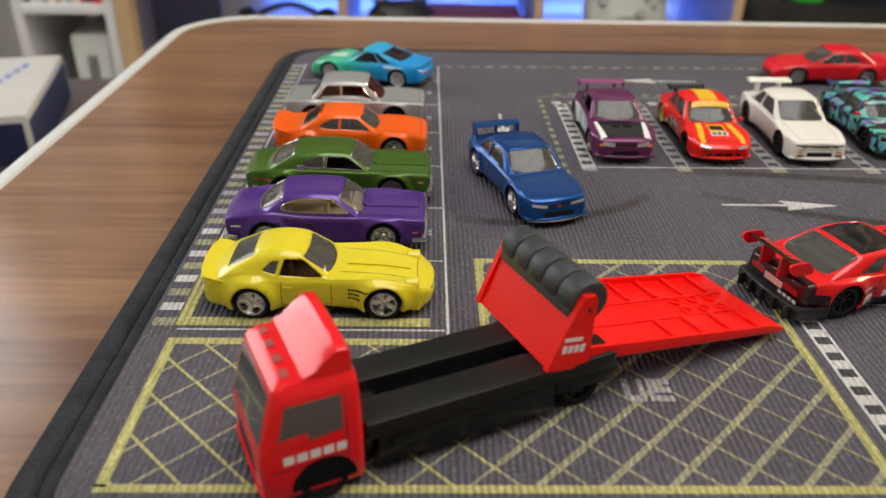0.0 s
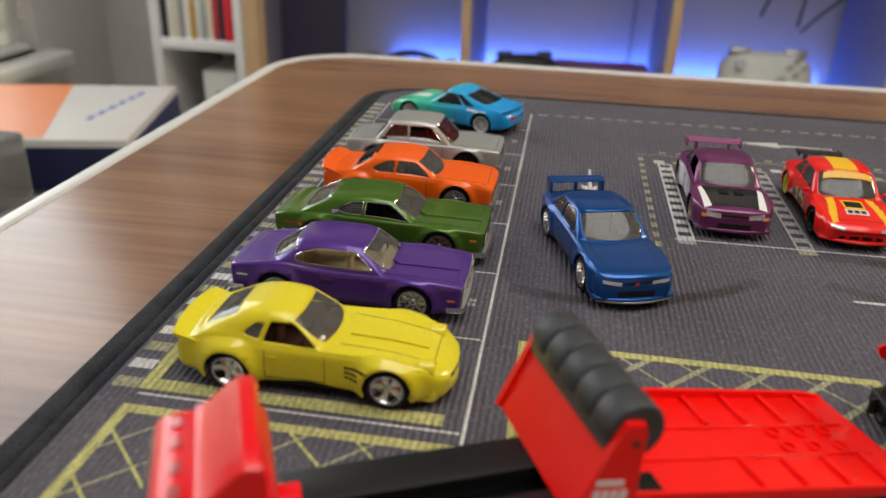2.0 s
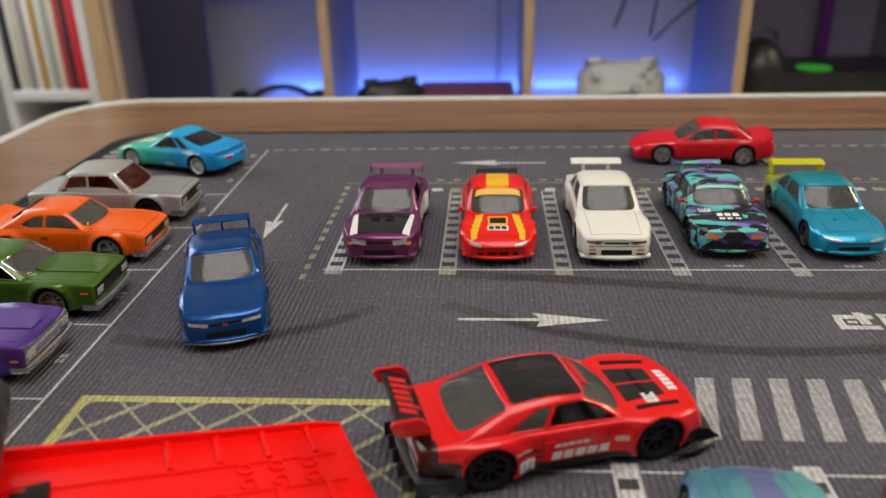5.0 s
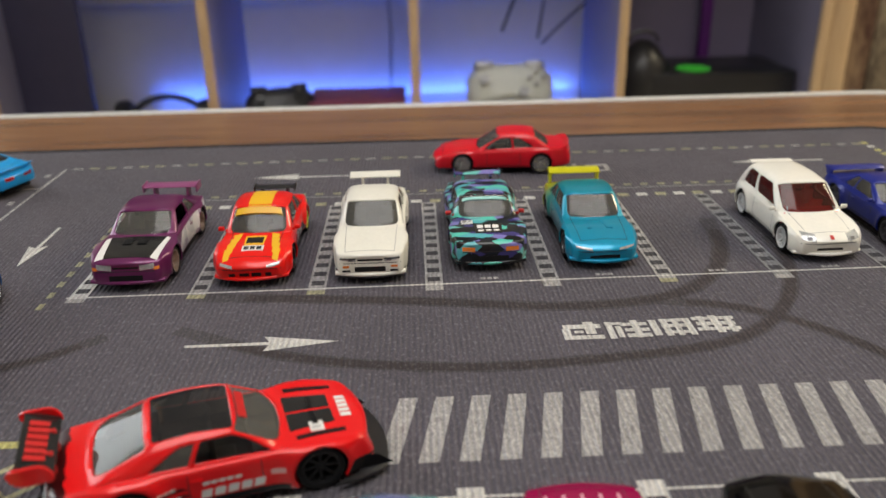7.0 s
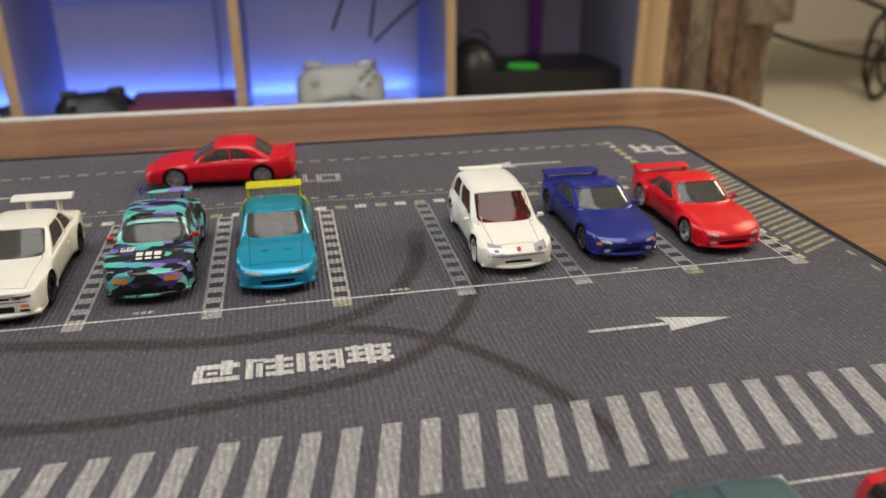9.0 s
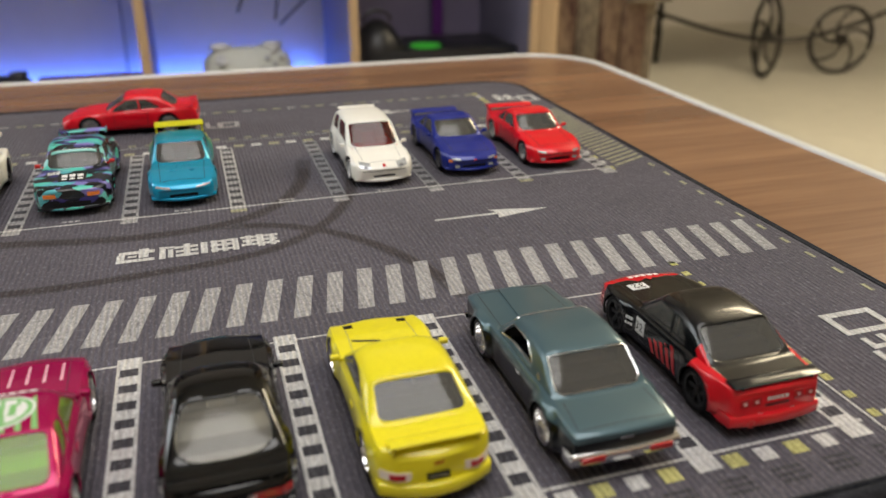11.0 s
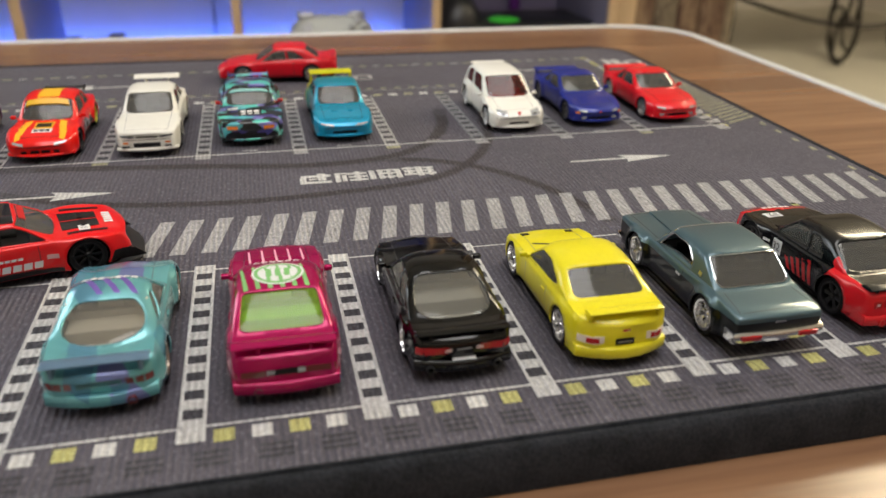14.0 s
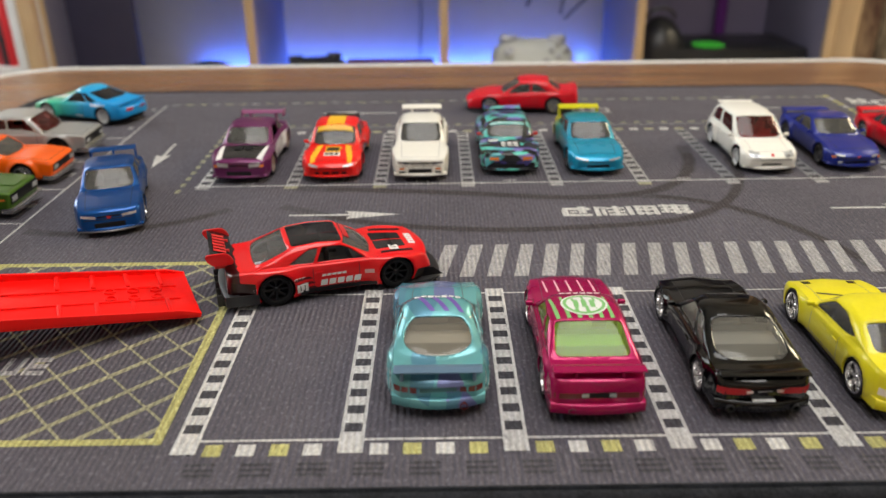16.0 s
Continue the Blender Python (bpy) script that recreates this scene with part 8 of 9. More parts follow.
def sports_black():
    s = build_car("glossy black toy sports coupe with red tail lamps", at(0.2930, 0.1825, 90), gloss("glossy_black_paint", "08090a", 0.12, 0, 0, 0.5), G_PALE, ROW_NEAR, rear_glass=((0.05, 0.80, 0.22), (0.26, 1.0, 0.45), (0.6, 0.98, 0.45), (0.95, 0.78, 0.22)), rear_cut=0.3, square=4.2, **{**GT, "L": 76, "H": 22.2, "cab": (0.67, 0.53, 0.345, 0.11), "wheel": ("flat", 6, M_CHROME), "tail_bow": 2.8, "inside": material("pale_grey_seats", (0.34, 0.335, 0.31), 0.6), "inside_label": "pale grey moulded interior"})
    seams(s, (0.37, 0.61), (0.66, 0.92, 0.66))
    bar(s, "rear_bumper", -1, 3.4, 6.8, s["paint"], 0.8, 2.2, 0.93, 5)
    for g in (-1, 1):
        lamp = (min(g * 4.4, g * 13.4), max(g * 4.6, g * 13.4))
        put(s, "tail_lamp", "rear", quad_rect(*lamp, 8.8, 10.8), M_RED_LAMP, "red tail lamp", 6, 2)
        put(s, "reversing_lamp", "rear", quad_rect(min(g * 3.6, g * 5.4), max(g * 3.6, g * 5.4), 9.3, 10.2), gloss("pale_pink_lamp", "e8c8c4"), "clear reversing lamp", 2, 2, 0.3)
        exhaust(s, g * 9.6, M_BLACK_PLASTIC)
    put(s, "licence_plate", "rear", quad_rect(-3.3, 3.3, 4.4, 6.9), M_WHITE_INK, "white licence plate", 3, 2, 1.3)
    put(s, "plate_mark", "rear", quad_rect(-0.9, 0.9, 5.4, 6.2), M_RED_INK, "", 2, 2, 1.4, 0.05)
    put(s, "lettering", "rear", quad_rect(-2.2, 2.2, 9.5, 10.1), M_METAL_GREY, "", 3, 1, 0.2, 0)
    wing(s, 0.04, 14.6, 26, 4.2, s["paint"], True, False, 0.8, post_y=0.7)
    put(s, "side_stripe", "right", quad_rect(X(s, 0.10), X(s, 0.62), 10.2, 11.0), gloss("olive_stripe", "8d8a2a"), "thin olive stripe", 16, 1, 0.06, 0)
    mirrors(s)
    lamps_front(s, 6.8, 11.2, 8.2, 9.2, M_RIM_GREY)


def coupe_lemon():
    s = build_car("lemon yellow toy coupe with rear wing and chrome wheels", at(0.3395, 0.1795, 90), gloss("lemon_yellow_paint", "e0d328", 0.3), G_SMOKE, ROW_NEAR, rear_lo=3, **{**LOW, "L": 77, "H": 22.8, "r": 6.4, "cab": (0.68, 0.54, 0.305, 0.15), "wheel": ("flat", 6, M_CHROME), "flare": 0.6, "er": 8, "rw": 4.2, "rz": 1.8, "tail_bow": 4.4, "square": 4.4, "fender": 0.8,
                  "dlo": [("side_window", [(0.632, 0.08, 0.1), (0.52, 0.78, 0.25), (0.40, 0.84, 0.3), (0.275, 0.30, 0.3), (0.36, 0.10, 0.25)])], "rear_glass": ((0.12, 0.99), (0.95, 0.92)), "cr": 1.0,
                  "top": ((0, 14.6), (0.05, 15.4), (0.25, 15.0), (0.6, 13.6), (0.8, 12.8), (0.93, 11.2), (1, 9.0)), "wr": 0.79})
    seams(s, (0.37, 0.62), (0.66, 0.93, 0.66), mat=M_METAL_GREY)
    bar(s, "rear_bumper", -1, 3.4, 6.8, s["paint"], 0.8, 2.2, 0.93, 5)
    w = wing(s, 0.05, 17.0, 22.5, 4.4, s["paint"], True, False, 1.3, post_y=0.93)
    for g in (-1, 1):
        put(s, "tail_lamp_surround", "rear", quad_rect(min(g * 6.6, g * 13.4), max(g * 6.6, g * 13.4), 8.2, 10.5), gloss("pale_lamp", "e4d6c8"), "clear lamp surround", 5, 3, 0.14)
        put(s, "tail_lamp", "rear", quad_rect(min(g * 8.0, g * 11.4), max(g * 8.0, g * 11.4), 8.5, 10.0), M_RED_LAMP, "red tail lamp", 4, 3, 0.3)
        put(s, "bonnet_lamp", "top", [(X(s, 0.875) + 1.5 * math.cos(b), g * 8.2 + 1.9 * math.sin(b)) for b in (0.8, 2.35, 3.9, 5.5)], M_GRILLE, "dark round bonnet lamp", 4, 4, 0.2)
    put(s, "licence_plate", "rear", quad_rect(-2.8, 2.8, 7.2, 9.0), M_BLACK_INK, "black licence plate", 3, 2, 0.35)
    put(s, "plate_mark", "rear", quad_rect(-2.2, 2.2, 7.9, 8.4), M_METAL_GREY, "", 3, 1, 0.45, 0)
    put(s, "brake_lamp", "rear", quad_rect(-1.2, 1.2, 11.6, 12.2), M_RED_LAMP, "small red brake lamp", 2, 2, 0.25)
    put(s, "bonnet_vent", "top", quad_rect(X(s, 0.95), X(s, 0.97), -3.6, 3.6), M_GRILLE, "", 2, 6, 0.15)
    put(s, "bonnet_slash", "top", ((X(s, 0.70), 1.0), (X(s, 0.715), 1.0), (X(s, 0.75), 9.0), (X(s, 0.735), 9.0)), M_SEAM, "", 2, 8, 0.08, 0)
    mirrors(s)


def muscle_slate():
    paint = banded("slate_blue_over_black_paint", ((-0.04, "12161a"), (0.0118, "4f666e")), "Z", 0.28, 0.35, 0.0, True, 0.1)
    s = build_car("slate blue seventies toy coupe with black sides and chrome trim", at(0.3860, 0.1775, 90), paint, G_SMOKE, ROW_NEAR, open_side=True, **{**OLD, "L": 80, "H": 23.8, "r": 6.4, "axles": (0.205, 0.785), "cab": (0.68, 0.565, 0.3, 0.18), "square": 8.5, "soft": 0.004, "cr": 0.4, "cf": 1.6, "rear_cut": 0.04, "rear_glass": ((0.07, 1.0), (0.95, 0.98)), "wr": 0.75, "flare": 1.7, "fw": 1.3,
                  "dlo": [("side_window", [(0.628, 0.06), (0.552, 0.80), (0.42, 0.84, 0.25), (0.365, 0.40, 0.3), (0.375, 0.08, 0.25)])], "trim": True, "wheel": ("deep", 8, M_CHROME),
                  "top": ((0, 13.6), (0.05, 14.4), (0.25, 15.0), (0.45, 14.8), (0.6, 14.4), (0.8, 13.9), (0.96, 13.4), (1, 13.0))})
    seams(s, (0.40, 0.61), (0.65, 0.965, 0.8), (0.03, 0.165, 0.82))
    bar(s, "rear_bumper", -1, 5.8, 9.2, M_CHROME, 0.9, 1.6, 0.98, 3, "chrome bumper")
    lamps_rear(s, 6.0, 12.6, 7.0, 8.6)
    for g in (-1, 1):
        lamp = (min(g * 6.2, g * 12.4), max(g * 6.2, g * 12.4))
        bm = boxed((-s["L"] / 2 - 1.2) * MM, (-s["L"] / 2 - 0.5) * MM, lamp[0] * MM, lamp[1] * MM, 6.8 * MM, 8.4 * MM, 0.2 * MM)
        part("tail_lamp_glass", bm, M_RED_LAMP, s["car"], "red tail lamp")
    bar(s, "front_bumper", 1, 4.6, 6.4, M_CHROME, 1.0, 1.6, 0.98, 4, "chrome bumper")
    put(s, "grille", "front", quad_rect(-13, 13, 7.2, 12.2), M_GRILLE, "dark grille", 10, 4)
    put(s, "boot_emblem", "rear", quad_rect(-1.8, 1.8, 11.4, 12.0), M_CHROME, "chrome boot emblem", 3, 1)
    put(s, "bonnet_bulge", "top", ((X(s, 0.67), -5.0), (X(s, 0.97), -3.6), (X(s, 0.97), 3.6), (X(s, 0.67), 5.0)), s["paint"], "", 10, 4, 0.5, 0.3)
    for side in ("left", "right"):
        put(s, "pillar_emblem", side, quad_rect(X(s, 0.285), X(s, 0.31), 16.0, 17.4), M_SILVER, "round silver emblem", 3, 3, 0.3)


def race_black():
    paint = banded("black_and_red_race_paint", ((-0.04, "d4202a"), (-0.016, "131416"), (0.030, "131416"), (0.0335, "c01f2a")), "X", 0.24, 0.0, 0.006)
    s = build_car("black and red toy race coupe with black wing and numbers", at(0.4330, 0.1790, 90), paint, G_SMOKE, ROW_NEAR, **{**SKY, "boxy": True, "L": 76, "r": 6.3, "wheel": ("flat", 6, M_RIM_BLACK), "flare": 1.3, "fw": 2.4, "cab": (0.69, 0.56, 0.30, 0.16), "cr": 0.7, "square": 6.5, "rear_glass": ((0.10, 0.99), (0.95, 0.97)), "zones": [([(x * 76, v) for x, v in ((-0.47, -13.5), (-0.33, -14.5), (-0.20, -10.9), (0.2, -10.9), (0.2, 10.9), (-0.20, 10.9), (-0.33, 14.5), (-0.47, 13.5))], gloss("gloss_black_roof", "141517", 0.25))],
                  "dlo": [("side_window", [(0.645, 0.07), (0.552, 0.80), (0.44, 0.84), (0.425, 0.08)]), ("quarter_window", [(0.412, 0.08), (0.428, 0.83), (0.375, 0.79, 0.3), (0.32, 0.12, 0.2)])]})
    seams(s, (0.37, 0.61), (0.66, 0.95, 0.72))
    bar(s, "rear_bumper", -1, 3.4, 6.8, s["paint"], 0.8, 2.2, 0.93, 5)
    put(s, "number_panel", "top", quad_rect(X(s, 0.80), X(s, 0.86), 2.6, 8.8), M_WHITE_INK, "white number panel", 4, 4, 0.14)
    number(s, "top", (X(s, 0.83), 5.7), 4.6, "32", M_BLACK_INK, 90)
    for k in range(5):
        y0 = -6.6 + 2.4 * k
        put(s, "lettering", "top", quad_rect(X(s, 0.925), X(s, 0.95), y0, y0 + 1.8), M_WHITE_INK, "", 2, 2, 0.14, 0)
    put(s, "bonnet_flash", "top", ((X(s, 0.88), -1.0), (X(s, 0.92), 0.5), (X(s, 0.92), -3.6), (X(s, 0.88), -1.6)), M_RED_INK, "", 3, 3, 0.14, 0)
    for side in ("left", "right"):
        put(s, "number_panel", side, quad_rect(X(s, 0.575), X(s, 0.635), 7.0, 12.2), M_WHITE_INK, "white number panel", 3, 4, 0.14)
        number(s, side, (X(s, 0.605), 9.6), 4.0, "32", M_BLACK_INK)
        for k in range(5):
            u = 0.34 + 0.038 * k
            put(s, "side_slash", side, ((X(s, u), 4.4), (X(s, u + 0.022), 4.4), (X(s, u + 0.05), 12.6 - k), (X(s, u + 0.028), 12.6 - k)), gloss("slash_red", "d4202a"), "red slash", 2, 7, 0.1, 0)
        bars_of_text(s, side, X(s, 0.66), X(s, 0.70), 9.4, 10.4, 3, M_WHITE_INK)
        bars_of_text(s, side, X(s, 0.66), X(s, 0.70), 7.6, 8.4, 3, M_WHITE_INK)
    for g in (-1, 1):
        for k in range(2):
            c = g * (6.6 + 3.6 * k)
            put(s, "tail_lamp", "rear", quad_rect(c - 1.4, c + 1.4, 9.4, 11.6), M_RED_LAMP, "round red tail lamp", 4, 4, 0.22)
            put(s, "lamp_centre", "rear", quad_rect(c - 0.5, c + 0.5, 10.1, 10.9), gloss("lamp_pink", "e4b8b4"), "", 2, 2, 0.34, 0)
        put(s, "reflector", "rear", quad_rect(min(g * 4.4, g * 5.8), max(g * 4.4, g * 5.8), 6.0, 6.8), M_LAMP, "", 2, 2, 0.2)
    bars_of_text(s, "rear", -3.4, 3.4, 10.3, 11.2, 5, M_WHITE_INK)
    put(s, "grille_slot", "rear", quad_rect(-3.8, 3.8, 8.6, 9.2), M_BLACK_INK, "", 6, 1)
    wing(s, 0.045, 15.0, 27, 5.0, M_CARBON, True, False, 1.4, "black rear wing", post_y=0.8)
    exhaust(s, 8.0, M_RED_INK)


for build in (fastback_yellow, sedan_purple, fastback_green, coupe_orange, sedan_silver, sports_gradient, coupe_blue, coupe_plum, coupe_flame, coupe_white, coupe_camo, coupe_teal,
              hatch_white, coupe_navy, coupe_red, coupe_crimson, race_red, sports_aqua, sports_magenta, sports_black, coupe_lemon, muscle_slate, race_black):
    build()
# ---- the flatbed truck ----


def build_truck():
    red = gloss("truck_red_paint", "e60f1e", 0.32)
    bed_red = gloss("bed_red_plastic", "f01612", 0.36, 0, 0, 0.2)
    black = material("gloss_black_chassis", (0.005, 0.005, 0.006), 0.22, coat=0.1, spec=0.3)
    smoke = material("truck_smoked_glass", (0.075, 0.080, 0.084), 0.12, coat=0.5)
    tr = thing("toy_flatbed_truck", pose(-0.001, 0.1665, 0.0003, 0, 0, 204.5), "red toy flatbed truck with its bed slid down behind", "toy truck")
    # cab
    bm = bmesh.new()
    loops = []
    for z, x0, x1, w, rr in ((3.2, 29.0, 53.6, 15.2, 2.0), (5.0, 29.0, 55.0, 15.8, 2.2), (11.0, 29.0, 55.5, 16.0, 2.4), (16.0, 29.0, 55.4, 16.0, 2.4), (19.0, 29.0, 54.8, 15.9, 2.4), (27.0, 29.3, 52.9, 15.6, 2.4), (32.0, 29.6, 51.4, 15.2, 2.4), (34.8, 30.0, 50.4, 14.6, 2.4), (36.2, 31.0, 48.6, 13.4, 2.2), (36.6, 35.0, 46.0, 9.0, 1.5)):
        loops.append([(x * MM, y * MM, z * MM) for x, y in rounded(x0, x1, -w, w, rr, 5)])
    loft(bm, loops, True, True, True)
    hull = bm.copy()
    part("cab", bm, red, tr, "glossy red cab", 32)
    bvh = BVHTree.FromBMesh(hull)
    hull.free()
    s = {"bvh": bvh, "car": tr, "L": 100, "W": 32}
    put(s, "windscreen", "front", ((-13.2, 19.6), (13.2, 19.6), (12.0, 33.0), (-12.0, 33.0)), smoke, "dark smoked windscreen", 10, 8, 0.12)
    for side in ("left", "right"):
        put(s, "side_window", side, ((34.6, 21.0), (51.2, 19.6), (48.4, 31.2), (34.6, 31.2)), smoke, "dark smoked side window", 8, 8, 0.12)
        put(s, "window_sill_notch", side, ((43.0, 20.6), (51.2, 19.2), (50.4, 22.2), (43.6, 22.6)), red, "", 5, 3, 0.22)
        bars_of_text(s, side, 34.0, 50.5, 14.6, 17.2, 5, M_WHITE_INK, "lettering")
        put(s, "door_seam", side, quad_rect(33.6, 33.9, 8, 33), M_SEAM, "", 1, 8, 0.05, 0)
        put(s, "body_line", side, quad_rect(30.5, 58, 12.8, 13.1), M_SEAM, "", 10, 1, 0.05, 0)
        # dark wheel arch
        pts = [(40 + 8.4 * math.cos(a), 5.5 + 8.4 * math.sin(a)) for a in [math.pi * i / 12 for i in range(13)]]
        bm = bmesh.new()
        g = 1 if side == "left" else -1
        vs = [bm.verts.new((x * MM, g * 16.12 * MM, max(z, 3.0) * MM)) for x, z in pts]
        bm.faces.new(vs)
        part("wheel_arch", bm, M_CHASSIS, tr, "black wheel arch")
        put(s, "headlamp", "front", quad_rect(min(g * 9.5, g * 14), max(g * 9.5, g * 14), 6.4, 9.4), M_LAMP, "clear headlamp", 4, 3)
    put(s, "grille", "front", quad_rect(-8, 8, 6.4, 13.0), M_GRILLE, "black grille", 6, 4)
    put(s, "bumper", "front", quad_rect(-15, 15, 3.4, 5.6), red, "", 10, 2, 0.9)
    for y in (-9.6, -3.4, 3.4, 9.6):
        put(s, "roof_lamp", "top", quad_rect(45.4, 47.4, y - 1.5, y + 1.5), gloss("dull_red_lamp", "b8605c", 0.3, 0.4), "small dull roof lamp", 3, 3, 0.45)
    # the wind deflector
    bm = bmesh.new()
    loops = []
    for v in (-1, -0.94, -0.5, 0, 0.5, 0.94, 1):
        k = 1 - 0.16 * abs(v) ** 8
        y = v * 13.8
        loops.append([(x * MM, y * MM, (36.4 + z * k) * MM) for x, z in ((43.0, 0.4), (40.4, 1.6), (36.6, 5.8), (34.6, 7.2), (32.0, 7.0), (31.2, 5.6), (31.2, -0.6), (36.0, -1.0))])
    loft(bm, loops, True, True, True)
    bmesh.ops.recalc_face_normals(bm, faces=bm.faces)
    part("wind_deflector", bm, red, tr, "red roof wind deflector", 30)
    # chassis with two deck plates and a channel between them
    part("chassis", boxed(-50 * MM, 31 * MM, -9.5 * MM, 9.5 * MM, 5.0 * MM, 12.5 * MM, 0.5 * MM), black, tr)
    for g in (-1, 1):
        bm = bmesh.new()
        y0, y1 = (3.4, 13.9) if g > 0 else (-13.9, -3.4)
        box(bm, -48 * MM, 28 * MM, y0 * MM, y1 * MM, 12.5 * MM, 17.6 * MM, 0.5 * MM)
        part("deck_plate", bm, material("deck_grey_black_plastic", (0.007, 0.0075, 0.007), 0.42, spec=0.3, grain=0.1, scale=200), tr, "dark satin deck plate")
        yo0, yo1 = (9.6, 13.8) if g > 0 else (-13.8, -9.6)
        part("side_skirt", boxed(-28 * MM, 25 * MM, yo0 * MM, yo1 * MM, 3.4 * MM, 12.6 * MM, 0.6 * MM), black, tr)
        part("rear_skirt", boxed(-48 * MM, -28.2 * MM, yo0 * MM, yo1 * MM, 8.0 * MM, 12.6 * MM, 0.6 * MM), black, tr)
        bm = bmesh.new()
        lathe(bm, [(2.0, 13.8), (2.0, 15.0), (1.5, 15.2), (0.1, 15.2)], 16, "Y", False)
        if g < 0:
            bmesh.ops.scale(bm, vec=(1, -1, 1), verts=bm.verts)
        bmesh.ops.translate(bm, vec=(20, 0, 9.5), verts=bm.verts)
        bmesh.ops.scale(bm, vec=(MM, MM, MM), verts=bm.verts)
        bmesh.ops.recalc_face_normals(bm, faces=bm.faces)
        part("fuel_cap", bm, black, tr)
    part("hitch_block", boxed(21 * MM, 30 * MM, -3.1 * MM, 3.1 * MM, 12.5 * MM, 15.6 * MM, 0.5 * MM), black, tr)
    part("red_bracket", boxed(24.5 * MM, 30 * MM, -8.5 * MM, -3.4 * MM, 17.6 * MM, 19.4 * MM, 0.4 * MM), red, tr, "small red bracket")
    for x, wide in ((40, 15.4), (-38, 11.2)):
        for g in (-1, 1):
            hub, tyre, rim = wheel_meshes(6.6, 6.0, ("flat", 6, M_RIM_BLACK))
            w = shared("wheel", hub, tr, pose(x * MM, g * (wide - 2.4) * MM, 6.6 * MM, 0, 0, 0 if g > 0 else 180))
            shared("tyre", tyre, w, Matrix())
            shared("rim", rim, w, Matrix())
    # the bed: its own frame runs from the headboard to the tail
    base = pose(-0.001, 0.1665, 0.0003, 0, 0, 204.5).inverted() @ pose(0.0195, 0.1828, 0.0195, 0, 9.6, 25.7)
    floor = part("bed_floor", boxed(0, 95 * MM, -19 * MM, 19 * MM, -1.0 * MM, 0.8 * MM, 0.3 * MM), bed_red, tr, "red plastic loading bed")
    floor.matrix_basis = base

    def on_bed(name, bm, mat, label=""):
        return part(name, bm, mat, floor, label, 35)
    for g in (-1, 1):
        bm = bmesh.new()
        y = g * 18.6
        loops = [[(x * MM, (y - 0.7) * MM, 0.6 * MM), (x * MM, (y + 0.7) * MM, 0.6 * MM), (x * MM, (y + 0.6) * MM, h * MM), (x * MM, (y - 0.6) * MM, h * MM)] for x, h in ((0, 4.0), (30, 3.4), (88, 2.2), (95, 0.9))]
        loft(bm, loops, True, True, True)
        bmesh.ops.recalc_face_normals(bm, faces=bm.faces)
        on_bed("side_rail", bm, bed_red)
        for k in range(4):
            x = (48, 60, 72, 84)[k]
            on_bed("cross_rib", boxed(x * MM, (x + 1.6) * MM, min(g * 6.5, g * 18) * MM, max(g * 6.5, g * 18) * MM, 0.7 * MM, 1.9 * MM, 0.4 * MM), bed_red)
        on_bed("guide_rail", boxed(4 * MM, 90 * MM, (g * 5.6 - 0.5) * MM, (g * 5.6 + 0.5) * MM, 0.7 * MM, 1.4 * MM, 0.3 * MM), bed_red)
        for k in range(3):
            bm = bmesh.new()
            x = 66 + 8 * k
            lathe(bm, [(2.2, 0.7), (2.2, 1.5), (1.5, 1.5), (1.5, 0.7)], 14, "Z", False)
            bmesh.ops.translate(bm, vec=(x, g * 3.0, 0), verts=bm.verts)
            bmesh.ops.scale(bm, vec=(MM, MM, MM), verts=bm.verts)
            on_bed("tie_down_ring", bm, bed_red)
        # headboard cheeks
        bm = bmesh.new()
        loops = [[(x0 * MM, (g * 19.4 - 1.0) * MM, z * MM), (x1 * MM, (g * 19.4 - 1.0) * MM, z * MM), (x1 * MM, (g * 19.4 + 1.0) * MM, z * MM), (x0 * MM, (g * 19.4 + 1.0) * MM, z * MM)] for z, x0, x1 in ((-1.6, -1.5, 13.0), (4, -0.2, 12.0), (14, 2.6, 10.4), (19, 4.0, 10.0), (21.4, 5.2, 9.0))]
        loft(bm, loops, True, True, True)
        bmesh.ops.recalc_face_normals(bm, faces=bm.faces)
        cheek = on_bed("headboard_cheek", bm, bed_red)
        for k, (z0, z1, n) in enumerate(((4.0, 6.4, 4), (7.6, 8.8, 1))):
            for j in range(n):
                x0 = 2.0 + (8.0 / n) * j
                part("lettering", boxed((x0) * MM, (x0 + 8.0 / n * 0.75) * MM, (g * 20.36) * MM, (g * 20.52) * MM, z0 * MM, z1 * MM), M_WHITE_INK, cheek)
        on_bed("bolt", boxed(7.2 * MM, 8.6 * MM, min(g * 20.2, g * 20.8) * MM, max(g * 20.2, g * 20.8) * MM, 16.6 * MM, 18.0 * MM, 0.4 * MM), M_BLACK_PLASTIC)
    bm = bmesh.new()
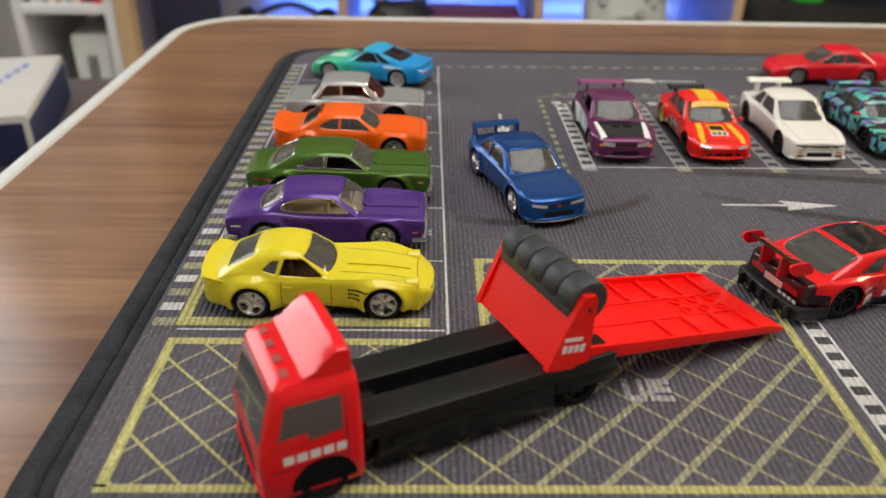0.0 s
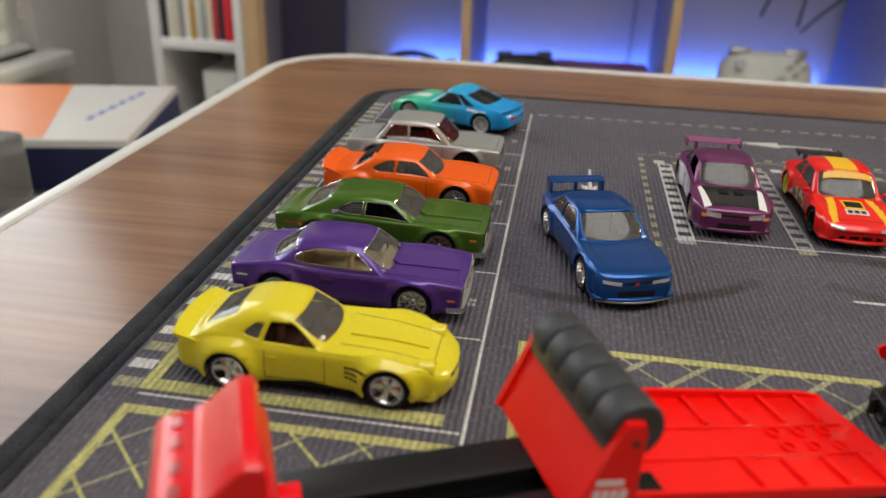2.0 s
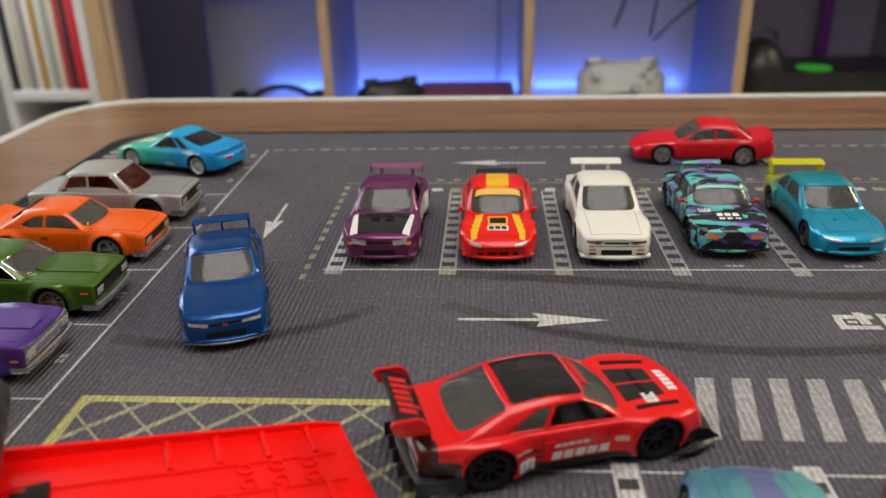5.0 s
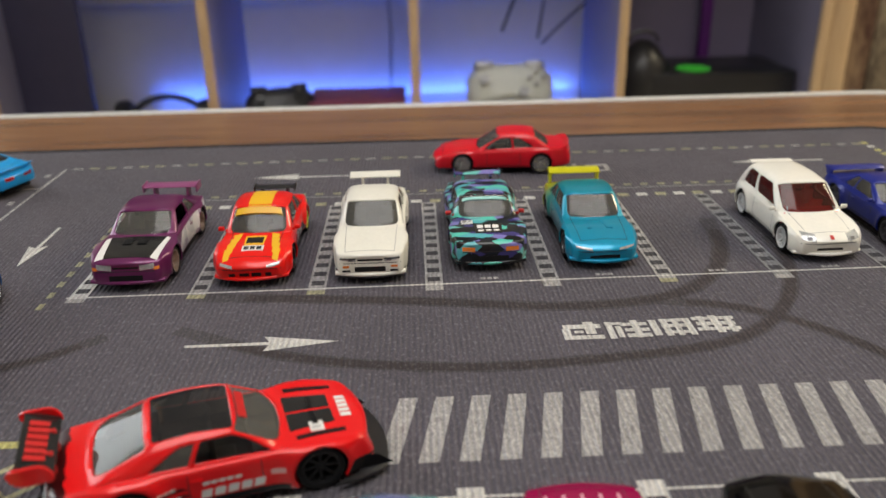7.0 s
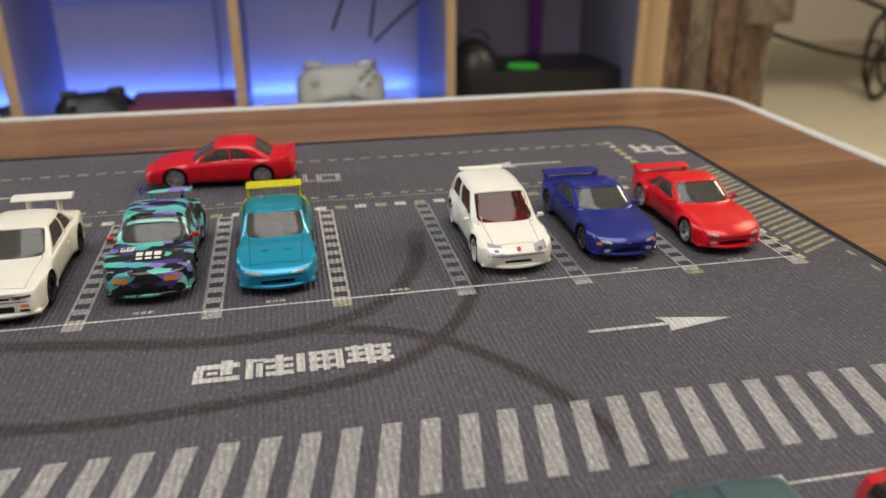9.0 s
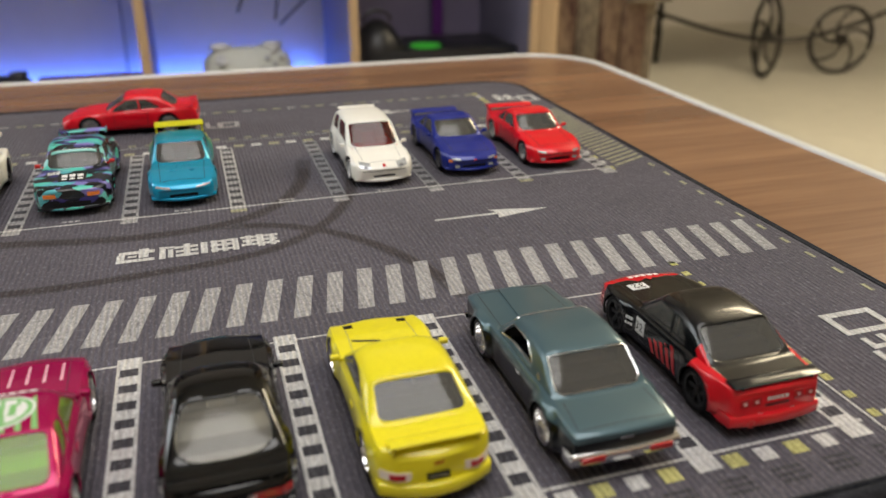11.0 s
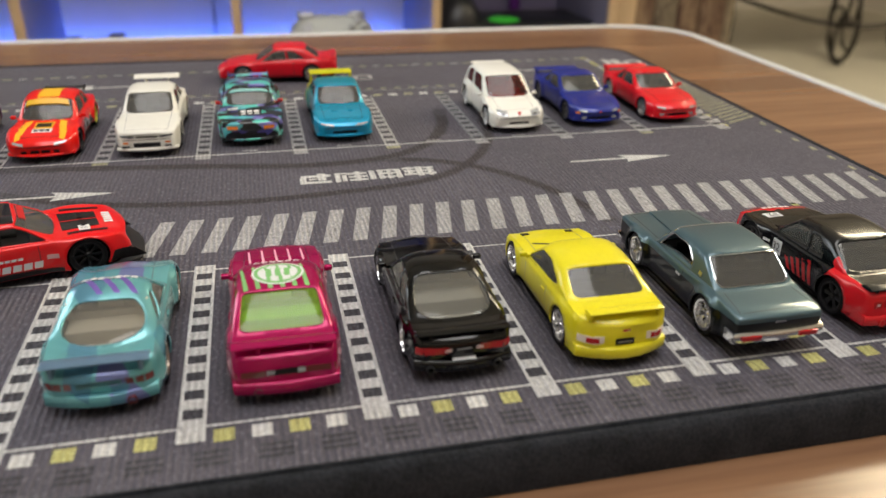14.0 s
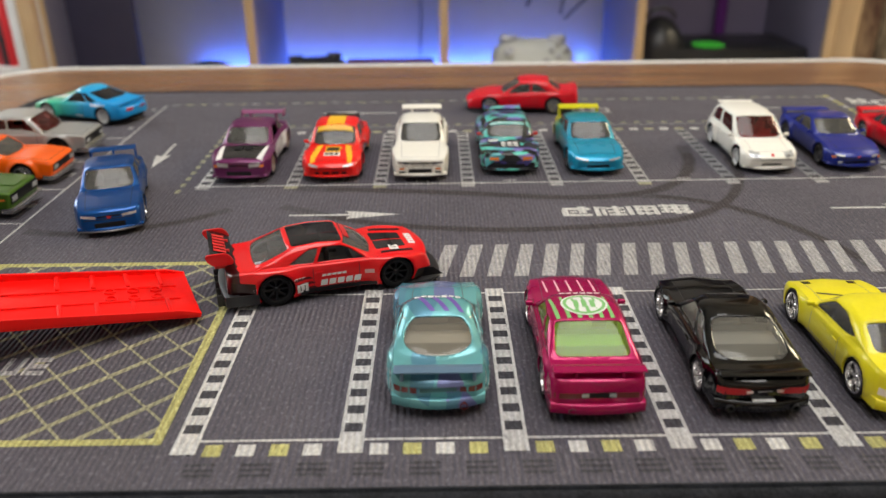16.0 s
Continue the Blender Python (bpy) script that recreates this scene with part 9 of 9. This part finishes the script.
    loops = [[(x0 * MM, y * MM, z * MM) for x0, z in ((-0.8, -1.4), (0.8, 4), (3.4, 14), (4.6, 18.6), (6.2, 18.6), (4.8, 13), (2.4, 4), (1.6, -1.0))] for y in (-18.6, -6, 6, 18.6)]
    loft(bm, loops, True, True, True)
    bmesh.ops.recalc_face_normals(bm, faces=bm.faces)
    on_bed("headboard", bm, bed_red, "red sloping headboard")
    # the rack of tyres on top of the headboard
    bm = bmesh.new()
    loops = [[(x * MM, y * MM, z * MM) for x, z in ((3.2, 13.8), (2.6, 16.0), (3.0, 18.0), (4.4, 18.4), (5.4, 17.2), (5.0, 14.2))] for y in (-18.2, 0, 18.2)]
    loft(bm, loops, True, True, True)
    bmesh.ops.recalc_face_normals(bm, faces=bm.faces)
    rack = on_bed("tyre_rack", bm, material("dark_grey_rack_plastic", (0.055, 0.062, 0.065), 0.32, grain=0.1, scale=200), "dark grey rack")
    rubber = material("charcoal_rubber_tyre", (0.032, 0.037, 0.040), 0.5, grain=0.2, scale=600, bump=0.2)
    for k in range(5):
        y = -15.2 + 7.6 * k
        bm = bmesh.new()
        lathe(bm, [(2.5, -3.5), (5.0, -3.7), (5.95, -3.5), (6.25, -2.9), (6.35, 0), (6.25, 2.9), (5.95, 3.5), (5.0, 3.7), (2.5, 3.5)], 32, "Y", False)
        bmesh.ops.translate(bm, vec=(8.6, y, 18.6), verts=bm.verts)
        bmesh.ops.scale(bm, vec=(MM, MM, MM), verts=bm.verts)
        bmesh.ops.recalc_face_normals(bm, faces=bm.faces)
        on_bed("stacked_tyre", bm, rubber, "charcoal rubber tyre")
    bm = bmesh.new()
    lathe(bm, [(2.6, -18.6), (2.6, 18.6)], 20, "Y", True)
    bmesh.ops.translate(bm, vec=(8.6, 0, 18.6), verts=bm.verts)
    bmesh.ops.scale(bm, vec=(MM, MM, MM), verts=bm.verts)
    on_bed("tyre_bar", bm, M_CHASSIS)
    for k in range(7):
        on_bed("lettering", boxed((64 + 3.6 * k) * MM, (66.6 + 3.6 * k) * MM, 19.3 * MM, 19.42 * MM, -0.4 * MM, 1.4 * MM), M_WHITE_INK)


build_truck()
